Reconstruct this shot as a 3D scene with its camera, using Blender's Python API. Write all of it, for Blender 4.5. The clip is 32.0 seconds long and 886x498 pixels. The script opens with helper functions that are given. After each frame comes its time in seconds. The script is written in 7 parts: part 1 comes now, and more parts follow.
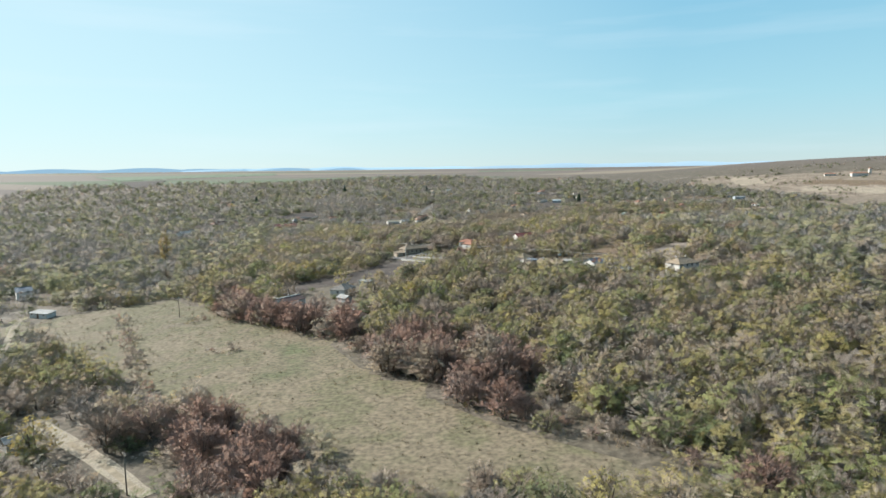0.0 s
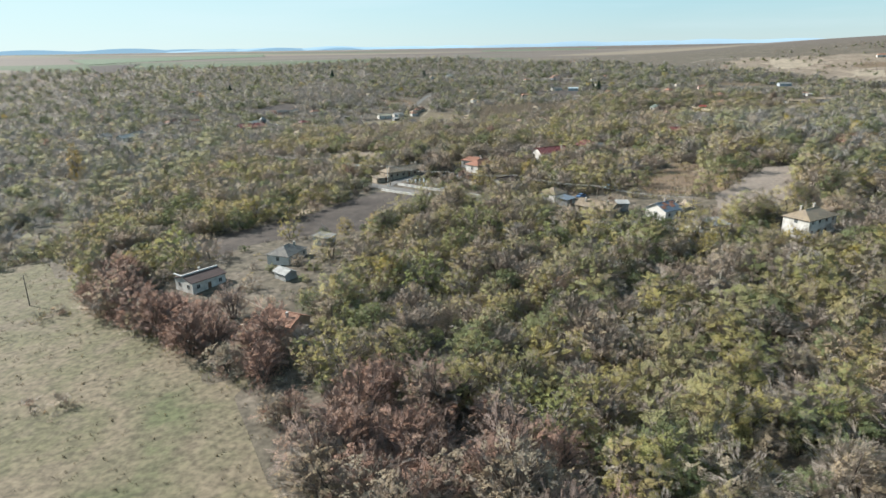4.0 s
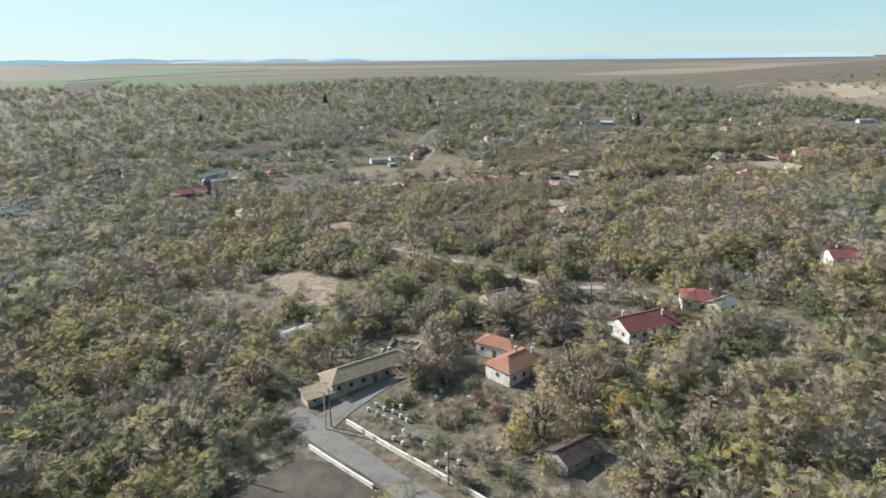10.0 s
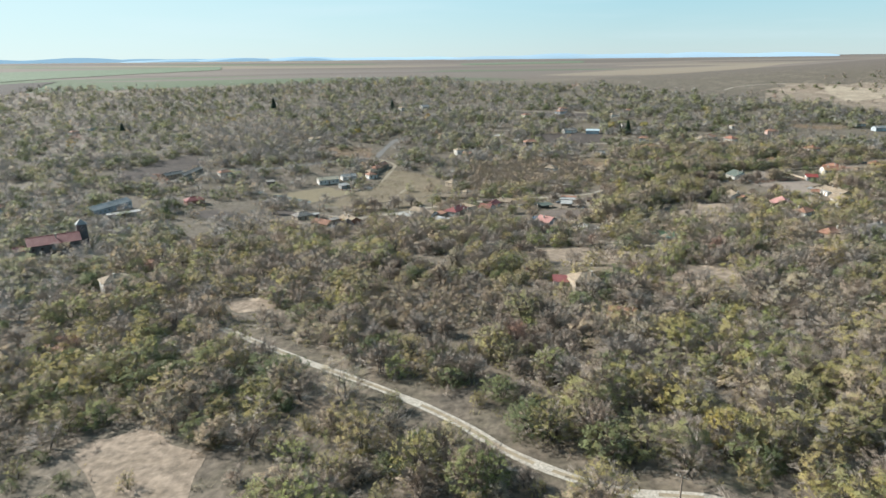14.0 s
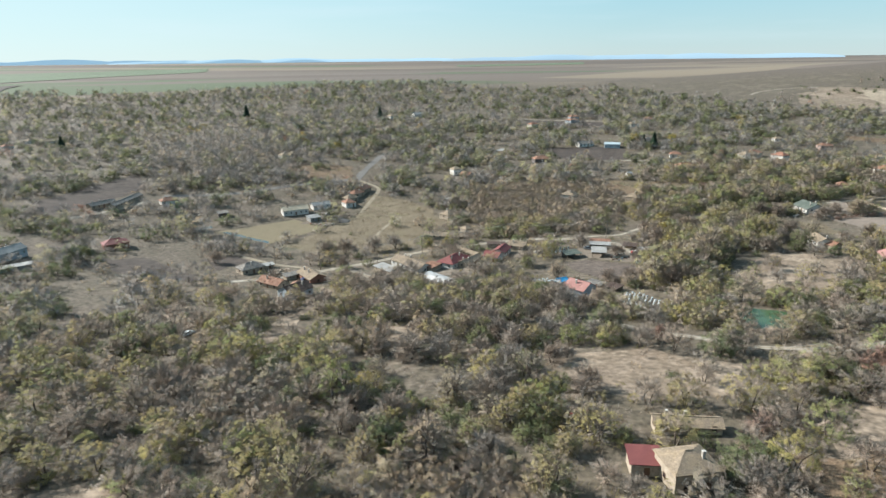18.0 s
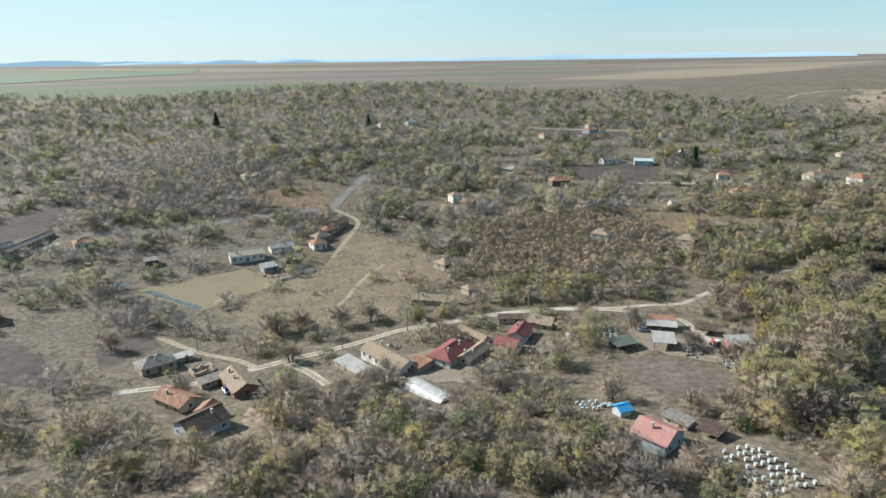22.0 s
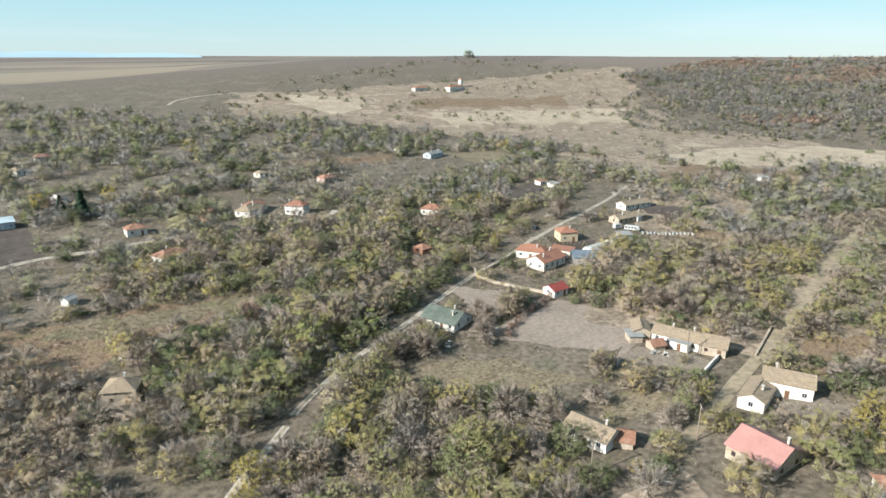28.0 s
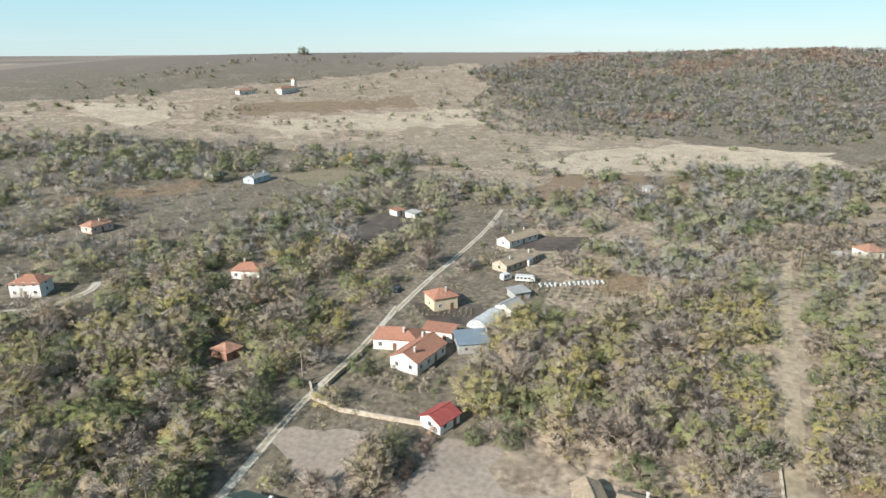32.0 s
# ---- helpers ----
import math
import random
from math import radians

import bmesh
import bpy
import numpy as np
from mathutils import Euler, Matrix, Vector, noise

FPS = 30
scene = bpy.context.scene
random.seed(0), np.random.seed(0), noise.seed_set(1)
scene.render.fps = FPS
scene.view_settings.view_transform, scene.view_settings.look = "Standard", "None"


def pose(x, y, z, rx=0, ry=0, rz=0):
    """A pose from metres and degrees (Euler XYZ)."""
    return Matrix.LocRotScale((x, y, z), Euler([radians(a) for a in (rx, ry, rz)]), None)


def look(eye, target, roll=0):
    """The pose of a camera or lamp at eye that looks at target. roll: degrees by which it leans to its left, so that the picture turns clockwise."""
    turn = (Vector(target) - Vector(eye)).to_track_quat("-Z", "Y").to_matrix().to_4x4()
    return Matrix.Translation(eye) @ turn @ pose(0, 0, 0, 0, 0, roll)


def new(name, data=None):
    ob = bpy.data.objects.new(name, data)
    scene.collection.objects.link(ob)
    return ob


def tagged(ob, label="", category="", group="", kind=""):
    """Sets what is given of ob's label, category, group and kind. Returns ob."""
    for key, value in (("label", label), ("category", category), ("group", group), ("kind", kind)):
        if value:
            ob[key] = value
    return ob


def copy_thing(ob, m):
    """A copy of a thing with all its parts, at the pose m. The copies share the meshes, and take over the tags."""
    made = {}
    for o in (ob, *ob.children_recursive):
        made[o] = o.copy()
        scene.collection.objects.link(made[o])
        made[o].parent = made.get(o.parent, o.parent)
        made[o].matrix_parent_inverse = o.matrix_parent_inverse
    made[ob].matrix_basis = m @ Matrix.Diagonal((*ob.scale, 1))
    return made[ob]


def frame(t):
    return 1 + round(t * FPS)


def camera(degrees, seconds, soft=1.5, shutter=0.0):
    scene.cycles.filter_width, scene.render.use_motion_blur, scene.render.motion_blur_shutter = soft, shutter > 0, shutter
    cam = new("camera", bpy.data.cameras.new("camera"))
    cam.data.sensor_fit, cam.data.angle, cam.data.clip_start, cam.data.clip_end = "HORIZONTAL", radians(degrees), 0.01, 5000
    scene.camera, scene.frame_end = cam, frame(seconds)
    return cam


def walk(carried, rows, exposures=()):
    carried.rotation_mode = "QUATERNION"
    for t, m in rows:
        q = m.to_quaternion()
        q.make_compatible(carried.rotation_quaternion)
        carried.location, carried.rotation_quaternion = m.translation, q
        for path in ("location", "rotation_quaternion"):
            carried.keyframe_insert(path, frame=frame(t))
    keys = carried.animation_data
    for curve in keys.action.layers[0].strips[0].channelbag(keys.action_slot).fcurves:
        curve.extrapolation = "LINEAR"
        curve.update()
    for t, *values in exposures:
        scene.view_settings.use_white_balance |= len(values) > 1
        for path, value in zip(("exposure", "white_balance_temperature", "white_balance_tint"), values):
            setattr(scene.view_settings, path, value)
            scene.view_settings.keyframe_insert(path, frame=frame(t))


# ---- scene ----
cam = camera(69.12, 32.0)
PATH = [
    (0, 0.00, 0.00, 75.00, 0.000, -6.919, 0.749),
    (0.5, 0.09, 13.40, 74.92, -0.029, -6.937, 0.719),
    (1, 0.04, 26.78, 74.92, -0.025, -6.918, 0.581),
    (1.5, -0.15, 40.10, 75.06, -0.056, -6.964, 0.485),
    (2, 0.07, 52.95, 74.80, -0.159, -6.899, 0.468),
    (2.5, 0.25, 65.55, 74.37, -0.251, -6.806, 0.499),
    (4.5, 3.02, 112.11, 83.00, 0.242, -19.155, 1.048),
    (5, 3.38, 124.74, 86.01, 0.364, -19.160, 0.981),
    (5.5, 3.68, 137.53, 89.00, 0.493, -19.161, 0.918),
    (6, 3.83, 150.08, 91.95, 0.616, -19.077, 0.873),
    (6.5, 4.08, 162.55, 94.94, 0.725, -19.073, 0.840),
    (7, 4.29, 174.79, 95.89, 0.805, -19.101, 0.858),
    (7.5, 4.36, 187.34, 96.27, 0.876, -19.083, 0.838),
    (8, 4.37, 199.74, 96.56, 0.948, -19.093, 0.771),
    (8.5, 4.42, 212.14, 96.70, 0.999, -16.466, 0.723),
    (9, 4.59, 224.63, 96.87, 1.045, -16.525, 0.723),
    (9.5, 4.54, 236.81, 97.02, 1.092, -16.512, 0.681),
    (10, 4.57, 249.39, 97.35, 1.045, -16.466, 0.623),
    (10.5, 4.66, 261.90, 97.85, -1.175, -16.547, 0.557),
    (11, 4.74, 274.56, 98.19, -1.114, -16.450, 0.497),
    (11.5, 4.94, 287.08, 98.29, -1.067, -16.433, 0.447),
    (12, 5.40, 299.38, 98.15, -1.519, -16.479, 0.411),
    (12.5, 5.78, 311.62, 98.07, -1.531, -16.529, 0.451),
    (13, 6.26, 323.80, 97.98, -1.613, -16.534, 0.468),
    (13.5, 6.78, 335.75, 97.73, -1.713, -16.555, 0.529),
    (14, 7.26, 347.86, 97.55, -1.796, -16.550, 0.587),
    (14.5, 7.72, 359.95, 97.58, -1.918, -16.575, 0.611),
    (16.5, 10.25, 408.07, 97.90, -2.042, -16.534, 0.670),
    (17, 10.77, 420.25, 97.84, -2.076, -16.484, 0.638),
    (17.5, 11.39, 431.99, 97.72, -2.116, -16.427, 0.630),
    (18, 11.96, 443.46, 97.52, -2.133, -16.438, 0.635),
    (18.5, 12.72, 454.95, 97.18, -2.171, -16.525, 0.705),
    (19, 13.42, 466.64, 97.07, -2.171, -16.561, 0.752),
    (19.5, 14.16, 478.30, 97.44, -2.165, -16.576, 0.728),
    (20, 14.86, 490.10, 97.57, -2.147, -16.546, 0.721),
    (20.5, 15.51, 501.73, 97.71, -2.119, -16.505, 0.692),
    (21, 16.45, 513.59, 97.62, -2.099, -16.459, 0.711),
    (21.5, 17.12, 525.20, 97.58, -2.125, -16.446, 0.712),
    (22, 18.07, 537.05, 97.45, -2.092, -16.439, 0.783),
    (22.5, 18.88, 548.82, 97.64, -2.167, -16.389, 0.818),
    (23, 19.70, 560.30, 97.53, -5.712, -16.514, 0.744),
    (23.5, 21.06, 571.94, 97.43, -8.611, -16.516, 0.804),
    (24, 23.01, 583.35, 97.49, -13.778, -16.619, 0.782),
    (24.5, 25.77, 595.16, 97.71, -19.671, -16.668, 0.696),
    (25, 29.49, 606.90, 97.78, -25.595, -16.710, 0.532),
    (25.5, 33.56, 617.57, 97.99, -31.299, -16.709, 0.373),
    (26, 38.74, 627.87, 98.13, -36.577, -16.691, 0.265),
    (26.5, 44.85, 637.47, 98.07, -43.846, -16.673, 0.033),
    (28.5, 76.88, 669.31, 97.10, -55.440, -16.764, 0.001),
    (29, 86.28, 675.63, 96.79, -57.374, -16.779, 0.066),
    (29.5, 96.09, 681.68, 96.51, -59.400, -16.840, 0.045),
    (30, 105.94, 687.23, 96.33, -61.720, -16.846, 0.048),
    (30.5, 115.98, 692.44, 96.31, -63.897, -16.870, 0.045),
    (31, 126.09, 697.05, 96.00, -65.373, -16.910, 0.128),
    (31.5, 136.11, 701.30, 95.84, -66.065, -16.936, 0.308),
    (32, 145.97, 705.25, 95.85, -67.451, -16.961, 0.365),
]
walk(cam, [(t, pose(x, y, z, 90 + pitch, roll, yaw)) for t, x, y, z, yaw, pitch, roll in PATH], [(0.0, 1.14, 6200, 9), (22.0, 1.1, 6200, 9), (28.0, 1.24, 6200, 9), (32.0, 1.24, 6200, 9)])

# ---- daylight: low autumn sun from the left, thin high cloud streaks ----
SUN_AZ, SUN_EL = 155.0, 31.0            # direction of the sun, degrees from +x and above the horizon
world = bpy.data.worlds.new("sky")
scene.world = world
world.use_nodes = True
wn, wl = world.node_tree.nodes, world.node_tree.links
wn.clear()
sky = wn.new("ShaderNodeTexSky")
sky.sky_type, sky.sun_disc = "NISHITA", False
sky.sun_elevation, sky.sun_rotation = radians(SUN_EL), radians(90 - SUN_AZ)
sky.altitude, sky.air_density, sky.dust_density, sky.ozone_density = 150, 1.0, 0.1, 1.2
coord = wn.new("ShaderNodeTexCoord")
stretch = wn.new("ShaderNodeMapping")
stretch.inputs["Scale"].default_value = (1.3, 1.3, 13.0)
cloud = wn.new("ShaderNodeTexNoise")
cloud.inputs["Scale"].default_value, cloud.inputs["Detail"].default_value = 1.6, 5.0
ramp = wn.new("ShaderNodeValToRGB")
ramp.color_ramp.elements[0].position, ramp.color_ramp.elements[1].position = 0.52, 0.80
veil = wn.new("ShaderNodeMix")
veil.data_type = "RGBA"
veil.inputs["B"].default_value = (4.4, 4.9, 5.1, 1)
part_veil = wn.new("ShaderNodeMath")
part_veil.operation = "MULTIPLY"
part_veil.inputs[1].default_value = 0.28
back, wout = wn.new("ShaderNodeBackground"), wn.new("ShaderNodeOutputWorld")
back.inputs["Strength"].default_value = 0.091
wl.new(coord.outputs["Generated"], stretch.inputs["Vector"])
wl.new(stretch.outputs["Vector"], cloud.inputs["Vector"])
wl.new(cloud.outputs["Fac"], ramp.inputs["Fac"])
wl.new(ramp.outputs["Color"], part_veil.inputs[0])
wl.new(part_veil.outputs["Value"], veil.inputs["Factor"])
# thin even haze over the whole sky, palest at the horizon
split, haze, hazy = wn.new("ShaderNodeSeparateXYZ"), wn.new("ShaderNodeValToRGB"), wn.new("ShaderNodeMix")
he = haze.color_ramp.elements
for at, tone in ((0.10, (1.85, 3.3, 3.7)), (0.33, (1.0, 2.65, 3.6)), (0.6, (1.5, 2.3, 3.0))):
    he.new(at).color = (*(v / 5 for v in tone), 1)
he[0].color, he[-1].color = (0.475, 0.65, 0.71, 1), (0.24, 0.38, 0.52, 1)
fivefold = wn.new("ShaderNodeVectorMath")
fivefold.operation = "SCALE"
fivefold.inputs["Scale"].default_value = 5.0
hazy.data_type = "RGBA"
hazy.inputs["Factor"].default_value = 0.84
wl.new(coord.outputs["Generated"], split.inputs["Vector"])
wl.new(split.outputs["Z"], haze.inputs["Fac"])
wl.new(haze.outputs["Color"], fivefold.inputs[0])
wl.new(sky.outputs["Color"], hazy.inputs["A"])
wl.new(fivefold.outputs["Vector"], hazy.inputs["B"])
towards, reach_, glow = wn.new("ShaderNodeVectorMath"), wn.new("ShaderNodeMapRange"), wn.new("ShaderNodeMix")
towards.operation = "DOT_PRODUCT"
towards.inputs[1].default_value = (math.cos(radians(SUN_AZ)), math.sin(radians(SUN_AZ)), 0.25)
reach_.inputs["From Min"].default_value, reach_.inputs["From Max"].default_value, reach_.inputs["To Max"].default_value = 0.15, 1.0, 0.62
glow.data_type = "RGBA"
glow.inputs["B"].default_value = (4.3, 5.2, 5.1, 1)
wl.new(coord.outputs["Generated"], towards.inputs[0])
wl.new(towards.outputs["Value"], reach_.inputs["Value"])
wl.new(reach_.outputs["Result"], glow.inputs["Factor"])
wl.new(hazy.outputs["Result"], glow.inputs["A"])
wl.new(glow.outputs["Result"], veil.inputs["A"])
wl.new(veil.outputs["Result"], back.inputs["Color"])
wl.new(back.outputs["Background"], wout.inputs["Surface"])
sun_data = bpy.data.lights.new("sun", "SUN")
sun_data.energy, sun_data.angle, sun_data.color = 4.8, radians(0.6), (1.0, 0.95, 0.87)
sun = new("sun", sun_data)
az, el = radians(SUN_AZ), radians(SUN_EL)
sun.matrix_world = look((300 * math.cos(az) * math.cos(el), 300 * math.sin(az) * math.cos(el), 300 * math.sin(el)), (0, 0, 0))


# ---- materials ----
def material(name, colors, scale, rough=0.9, bump=0.0, bump_scale=8.0, metal=0.0, fine=6.0, speck=0.35, wave=None):
    """A worn surface: large stains between the given colours, fine grain over them, a little relief."""
    m = bpy.data.materials.new(name)
    m.use_nodes = True
    n, l = m.node_tree.nodes, m.node_tree.links
    b = n["Principled BSDF"]
    b.inputs["Roughness"].default_value, b.inputs["Metallic"].default_value = rough, metal
    b.inputs["Specular IOR Level"].default_value = 0.25
    co = n.new("ShaderNodeTexCoord")
    big = n.new("ShaderNodeTexNoise")
    big.inputs["Scale"].default_value, big.inputs["Detail"].default_value, big.inputs["Roughness"].default_value = scale, 6, 0.65
    r = n.new("ShaderNodeValToRGB")
    e = r.color_ramp.elements
    while len(e) < len(colors):
        e.new(0.5)
    for i, c in enumerate(colors):
        e[i].position = 0.30 + 0.40 * i / max(1, len(colors) - 1)
        e[i].color = (*c, 1)
    small = n.new("ShaderNodeTexNoise")
    small.inputs["Scale"].default_value, small.inputs["Detail"].default_value = scale * fine, 4
    grain = n.new("ShaderNodeMapRange")
    grain.inputs["From Min"].default_value, grain.inputs["From Max"].default_value = 0.3, 0.7
    grain.inputs["To Min"].default_value, grain.inputs["To Max"].default_value = 1 - speck, 1 + speck
    mul = n.new("ShaderNodeVectorMath")
    mul.operation = "SCALE"
    l.new(co.outputs["Object"], big.inputs["Vector"])
    l.new(co.outputs["Object"], small.inputs["Vector"])
    l.new(big.outputs["Fac"], r.inputs["Fac"])
    l.new(small.outputs["Fac"], grain.inputs["Value"])
    l.new(r.outputs["Color"], mul.inputs[0])
    l.new(grain.outputs["Result"], mul.inputs["Scale"])
    last = mul
    height = small.outputs["Fac"]
    if wave:
        w = n.new("ShaderNodeTexWave")
        w.bands_direction = wave[0]
        w.inputs["Scale"].default_value, w.inputs["Distortion"].default_value = wave[1], wave[3]
        w.inputs["Detail Scale"].default_value = 2.0
        l.new(co.outputs["Object"], w.inputs["Vector"])
        wr = n.new("ShaderNodeMapRange")
        wr.inputs["To Min"].default_value, wr.inputs["To Max"].default_value = 1 - wave[2], 1 + wave[2] * 0.4
        l.new(w.outputs["Fac"], wr.inputs["Value"])
        last = n.new("ShaderNodeVectorMath")
        last.operation = "SCALE"
        l.new(mul.outputs["Vector"], last.inputs[0])
        l.new(wr.outputs["Result"], last.inputs["Scale"])
        height = w.outputs["Fac"]
    l.new(last.outputs["Vector"], b.inputs["Base Color"])
    if bump:
        bp = n.new("ShaderNodeBump")
        bp.inputs["Strength"].default_value, bp.inputs["Distance"].default_value = 0.6, bump
        l.new(height, bp.inputs["Height"])
        l.new(bp.outputs["Normal"], b.inputs["Normal"])
    return m


def foliage(name, colors, rough=0.85, through_light=0.4, gaps=0.53, grain=(10.0, 10.0, 1.0)):
    """Leaves or twigs: the colour wanders from plant to plant and from leaf to leaf."""
    m = bpy.data.materials.new(name)
    m.use_nodes = True
    n, l = m.node_tree.nodes, m.node_tree.links
    b = n["Principled BSDF"]
    b.inputs["Roughness"].default_value, b.inputs["Specular IOR Level"].default_value = rough, 0.15
    own, each = n.new("ShaderNodeAttribute"), n.new("ShaderNodeObjectInfo")
    own.attribute_name = "plant"
    add, frac = n.new("ShaderNodeMath"), n.new("ShaderNodeMath")
    add.operation, frac.operation = "ADD", "FRACT"
    l.new(own.outputs["Fac"], add.inputs[0])
    l.new(each.outputs["Random"], add.inputs[1])
    l.new(add.outputs["Value"], frac.inputs[0])
    r = n.new("ShaderNodeValToRGB")
    e = r.color_ramp.elements
    while len(e) < len(colors):
        e.new(0.5)
    for i, c in enumerate(colors):
        e[i].position = i / (len(colors) - 1)
        e[i].color = (*c, 1)
    l.new(frac.outputs["Value"], r.inputs["Fac"])
    leaf = n.new("ShaderNodeAttribute")
    leaf.attribute_name = "leaf"
    lr = n.new("ShaderNodeMapRange")
    lr.inputs["To Min"].default_value, lr.inputs["To Max"].default_value = 0.90, 1.10
    l.new(leaf.outputs["Fac"], lr.inputs["Value"])
    mul = n.new("ShaderNodeVectorMath")
    mul.operation = "SCALE"
    l.new(r.outputs["Color"], mul.inputs[0])
    l.new(lr.outputs["Result"], mul.inputs["Scale"])
    mottle, mr, mul2 = n.new("ShaderNodeTexNoise"), n.new("ShaderNodeMapRange"), n.new("ShaderNodeVectorMath")
    co = n.new("ShaderNodeTexCoord")
    mottle.inputs["Scale"].default_value, mottle.inputs["Detail"].default_value = 1.7, 3
    mr.inputs["From Min"].default_value, mr.inputs["From Max"].default_value = 0.3, 0.7
    mr.inputs["To Min"].default_value, mr.inputs["To Max"].default_value = 0.88, 1.12
    mul2.operation = "SCALE"
    l.new(co.outputs["Object"], mottle.inputs["Vector"])
    l.new(mottle.outputs["Fac"], mr.inputs["Value"])
    l.new(mul.outputs["Vector"], mul2.inputs[0])
    l.new(mr.outputs["Result"], mul2.inputs["Scale"])
    mul = mul2
    l.new(mul.outputs["Vector"], b.inputs["Base Color"])
    # shading normals follow the crown's rounding, tilted upwards to lighten its shaded sides
    soft, turn, geo, mixn, unit = n.new("ShaderNodeAttribute"), n.new("ShaderNodeVectorTransform"), n.new("ShaderNodeNewGeometry"), n.new("ShaderNodeMix"), n.new("ShaderNodeVectorMath")
    soft.attribute_name = "rounding"
    turn.vector_type, turn.convert_from, turn.convert_to = "NORMAL", "OBJECT", "WORLD"
    mixn.data_type, unit.operation = "VECTOR", "NORMALIZE"
    mixn.inputs["Factor"].default_value = 0.9
    l.new(soft.outputs["Vector"], turn.inputs["Vector"])
    l.new(geo.outputs["Normal"], mixn.inputs["A"])
    l.new(turn.outputs["Vector"], mixn.inputs["B"])
    l.new(mixn.outputs["Result"], unit.inputs[0])
    l.new(unit.outputs["Vector"], b.inputs["Normal"])
    if through_light:
        tr, mix = n.new("ShaderNodeBsdfTranslucent"), n.new("ShaderNodeMixShader")
        l.new(mul.outputs["Vector"], tr.inputs["Color"])
        l.new(unit.outputs["Vector"], tr.inputs["Normal"])
        mix.inputs["Fac"].default_value = through_light
        l.new(b.outputs["BSDF"], mix.inputs[1])
        l.new(tr.outputs["BSDF"], mix.inputs[2])
        body = mix.outputs["Shader"]
    else:
        body = b.outputs["BSDF"]
    # gaps between the single leaves or twigs of a spray
    holes, cut, clear, gapmix = n.new("ShaderNodeTexNoise"), n.new("ShaderNodeMapRange"), n.new("ShaderNodeBsdfTransparent"), n.new("ShaderNodeMixShader")
    lie, spread = n.new("ShaderNodeAttribute"), n.new("ShaderNodeMapping")
    lie.attribute_name = "grain"
    spread.inputs["Scale"].default_value = grain
    holes.inputs["Scale"].default_value, holes.inputs["Detail"].default_value = 1.0, 2
    cut.inputs["From Min"].default_value, cut.inputs["From Max"].default_value = gaps - 0.03, gaps + 0.03
    l.new(lie.outputs["Vector"], spread.inputs["Vector"])
    l.new(spread.outputs["Vector"], holes.inputs["Vector"])
    dense, fill = n.new("ShaderNodeAttribute"), n.new("ShaderNodeMath")
    dense.attribute_name = "dense"
    l.new(holes.outputs["Fac"], fill.inputs[0])
    l.new(dense.outputs["Fac"], fill.inputs[1])
    l.new(fill.outputs["Value"], cut.inputs["Value"])
    l.new(cut.outputs["Result"], gapmix.inputs["Fac"])
    l.new(clear.outputs["BSDF"], gapmix.inputs[1])
    l.new(body, gapmix.inputs[2])
    l.new(gapmix.outputs["Shader"], n["Material Output"].inputs["Surface"])
    return m


def plain(name, color, rough=0.6, metal=0.0):
    m = bpy.data.materials.new(name)
    m.use_nodes = True
    b = m.node_tree.nodes["Principled BSDF"]
    b.inputs["Base Color"].default_value = (*color, 1)
    b.inputs["Roughness"].default_value, b.inputs["Metallic"].default_value = rough, metal
    return m


GROUND = material("dry_scrubland", [(0.072, 0.060, 0.046), (0.112, 0.091, 0.068), (0.088, 0.074, 0.052), (0.13, 0.106, 0.08), (0.082, 0.078, 0.05)], 0.04, bump=0.5, fine=14, speck=0.45)
# beyond the village the same sheet turns into the strip fields of the plain
gn, gl = GROUND.node_tree.nodes, GROUND.node_tree.links
g_co, g_off, g_len, g_far = gn.new("ShaderNodeTexCoord"), gn.new("ShaderNodeVectorMath"), gn.new("ShaderNodeVectorMath"), gn.new("ShaderNodeMapRange")
g_off.operation, g_len.operation = "SUBTRACT", "LENGTH"
g_off.inputs[1].default_value = (150, 560, 60)
g_far.inputs["From Min"].default_value, g_far.inputs["From Max"].default_value = 900, 1080
g_turn, g_cells, g_tone, g_mix = gn.new("ShaderNodeMapping"), gn.new("ShaderNodeTexVoronoi"), gn.new("ShaderNodeValToRGB"), gn.new("ShaderNodeMix")
g_turn.inputs["Rotation"].default_value, g_turn.inputs["Scale"].default_value = (0, 0, radians(24)), (0.001, 0.004, 0.001)
g_cells.distance, g_cells.inputs["Scale"].default_value = "CHEBYCHEV", 1.0
g_tone.color_ramp.interpolation = "CONSTANT"
for at, tone in ((0.0, (0.129, 0.105, 0.086)), (0.28, (0.159, 0.129, 0.099)), (0.45, (0.107, 0.086, 0.071)), (0.62, (0.142, 0.116, 0.095)), (0.8, (0.189, 0.155, 0.112)), (0.93, (0.086, 0.107, 0.060))):
    g_tone.color_ramp.elements.new(at).color = (*tone, 1)
g_sep = gn.new("ShaderNodeSeparateColor")
g_mix.data_type = "RGBA"
gl.new(g_co.outputs["Object"], g_off.inputs[0])
gl.new(g_off.outputs["Vector"], g_len.inputs[0])
gl.new(g_len.outputs["Value"], g_far.inputs["Value"])
gl.new(g_co.outputs["Object"], g_turn.inputs["Vector"])
gl.new(g_turn.outputs["Vector"], g_cells.inputs["Vector"])
gl.new(g_cells.outputs["Color"], g_sep.inputs["Color"])
gl.new(g_sep.outputs["Red"], g_tone.inputs["Fac"])
gl.new(g_far.outputs["Result"], g_mix.inputs["Factor"])
g_base = gn["Principled BSDF"].inputs["Base Color"]
gl.new(g_base.links[0].from_socket, g_mix.inputs["A"])
gl.new(g_tone.outputs["Color"], g_mix.inputs["B"])
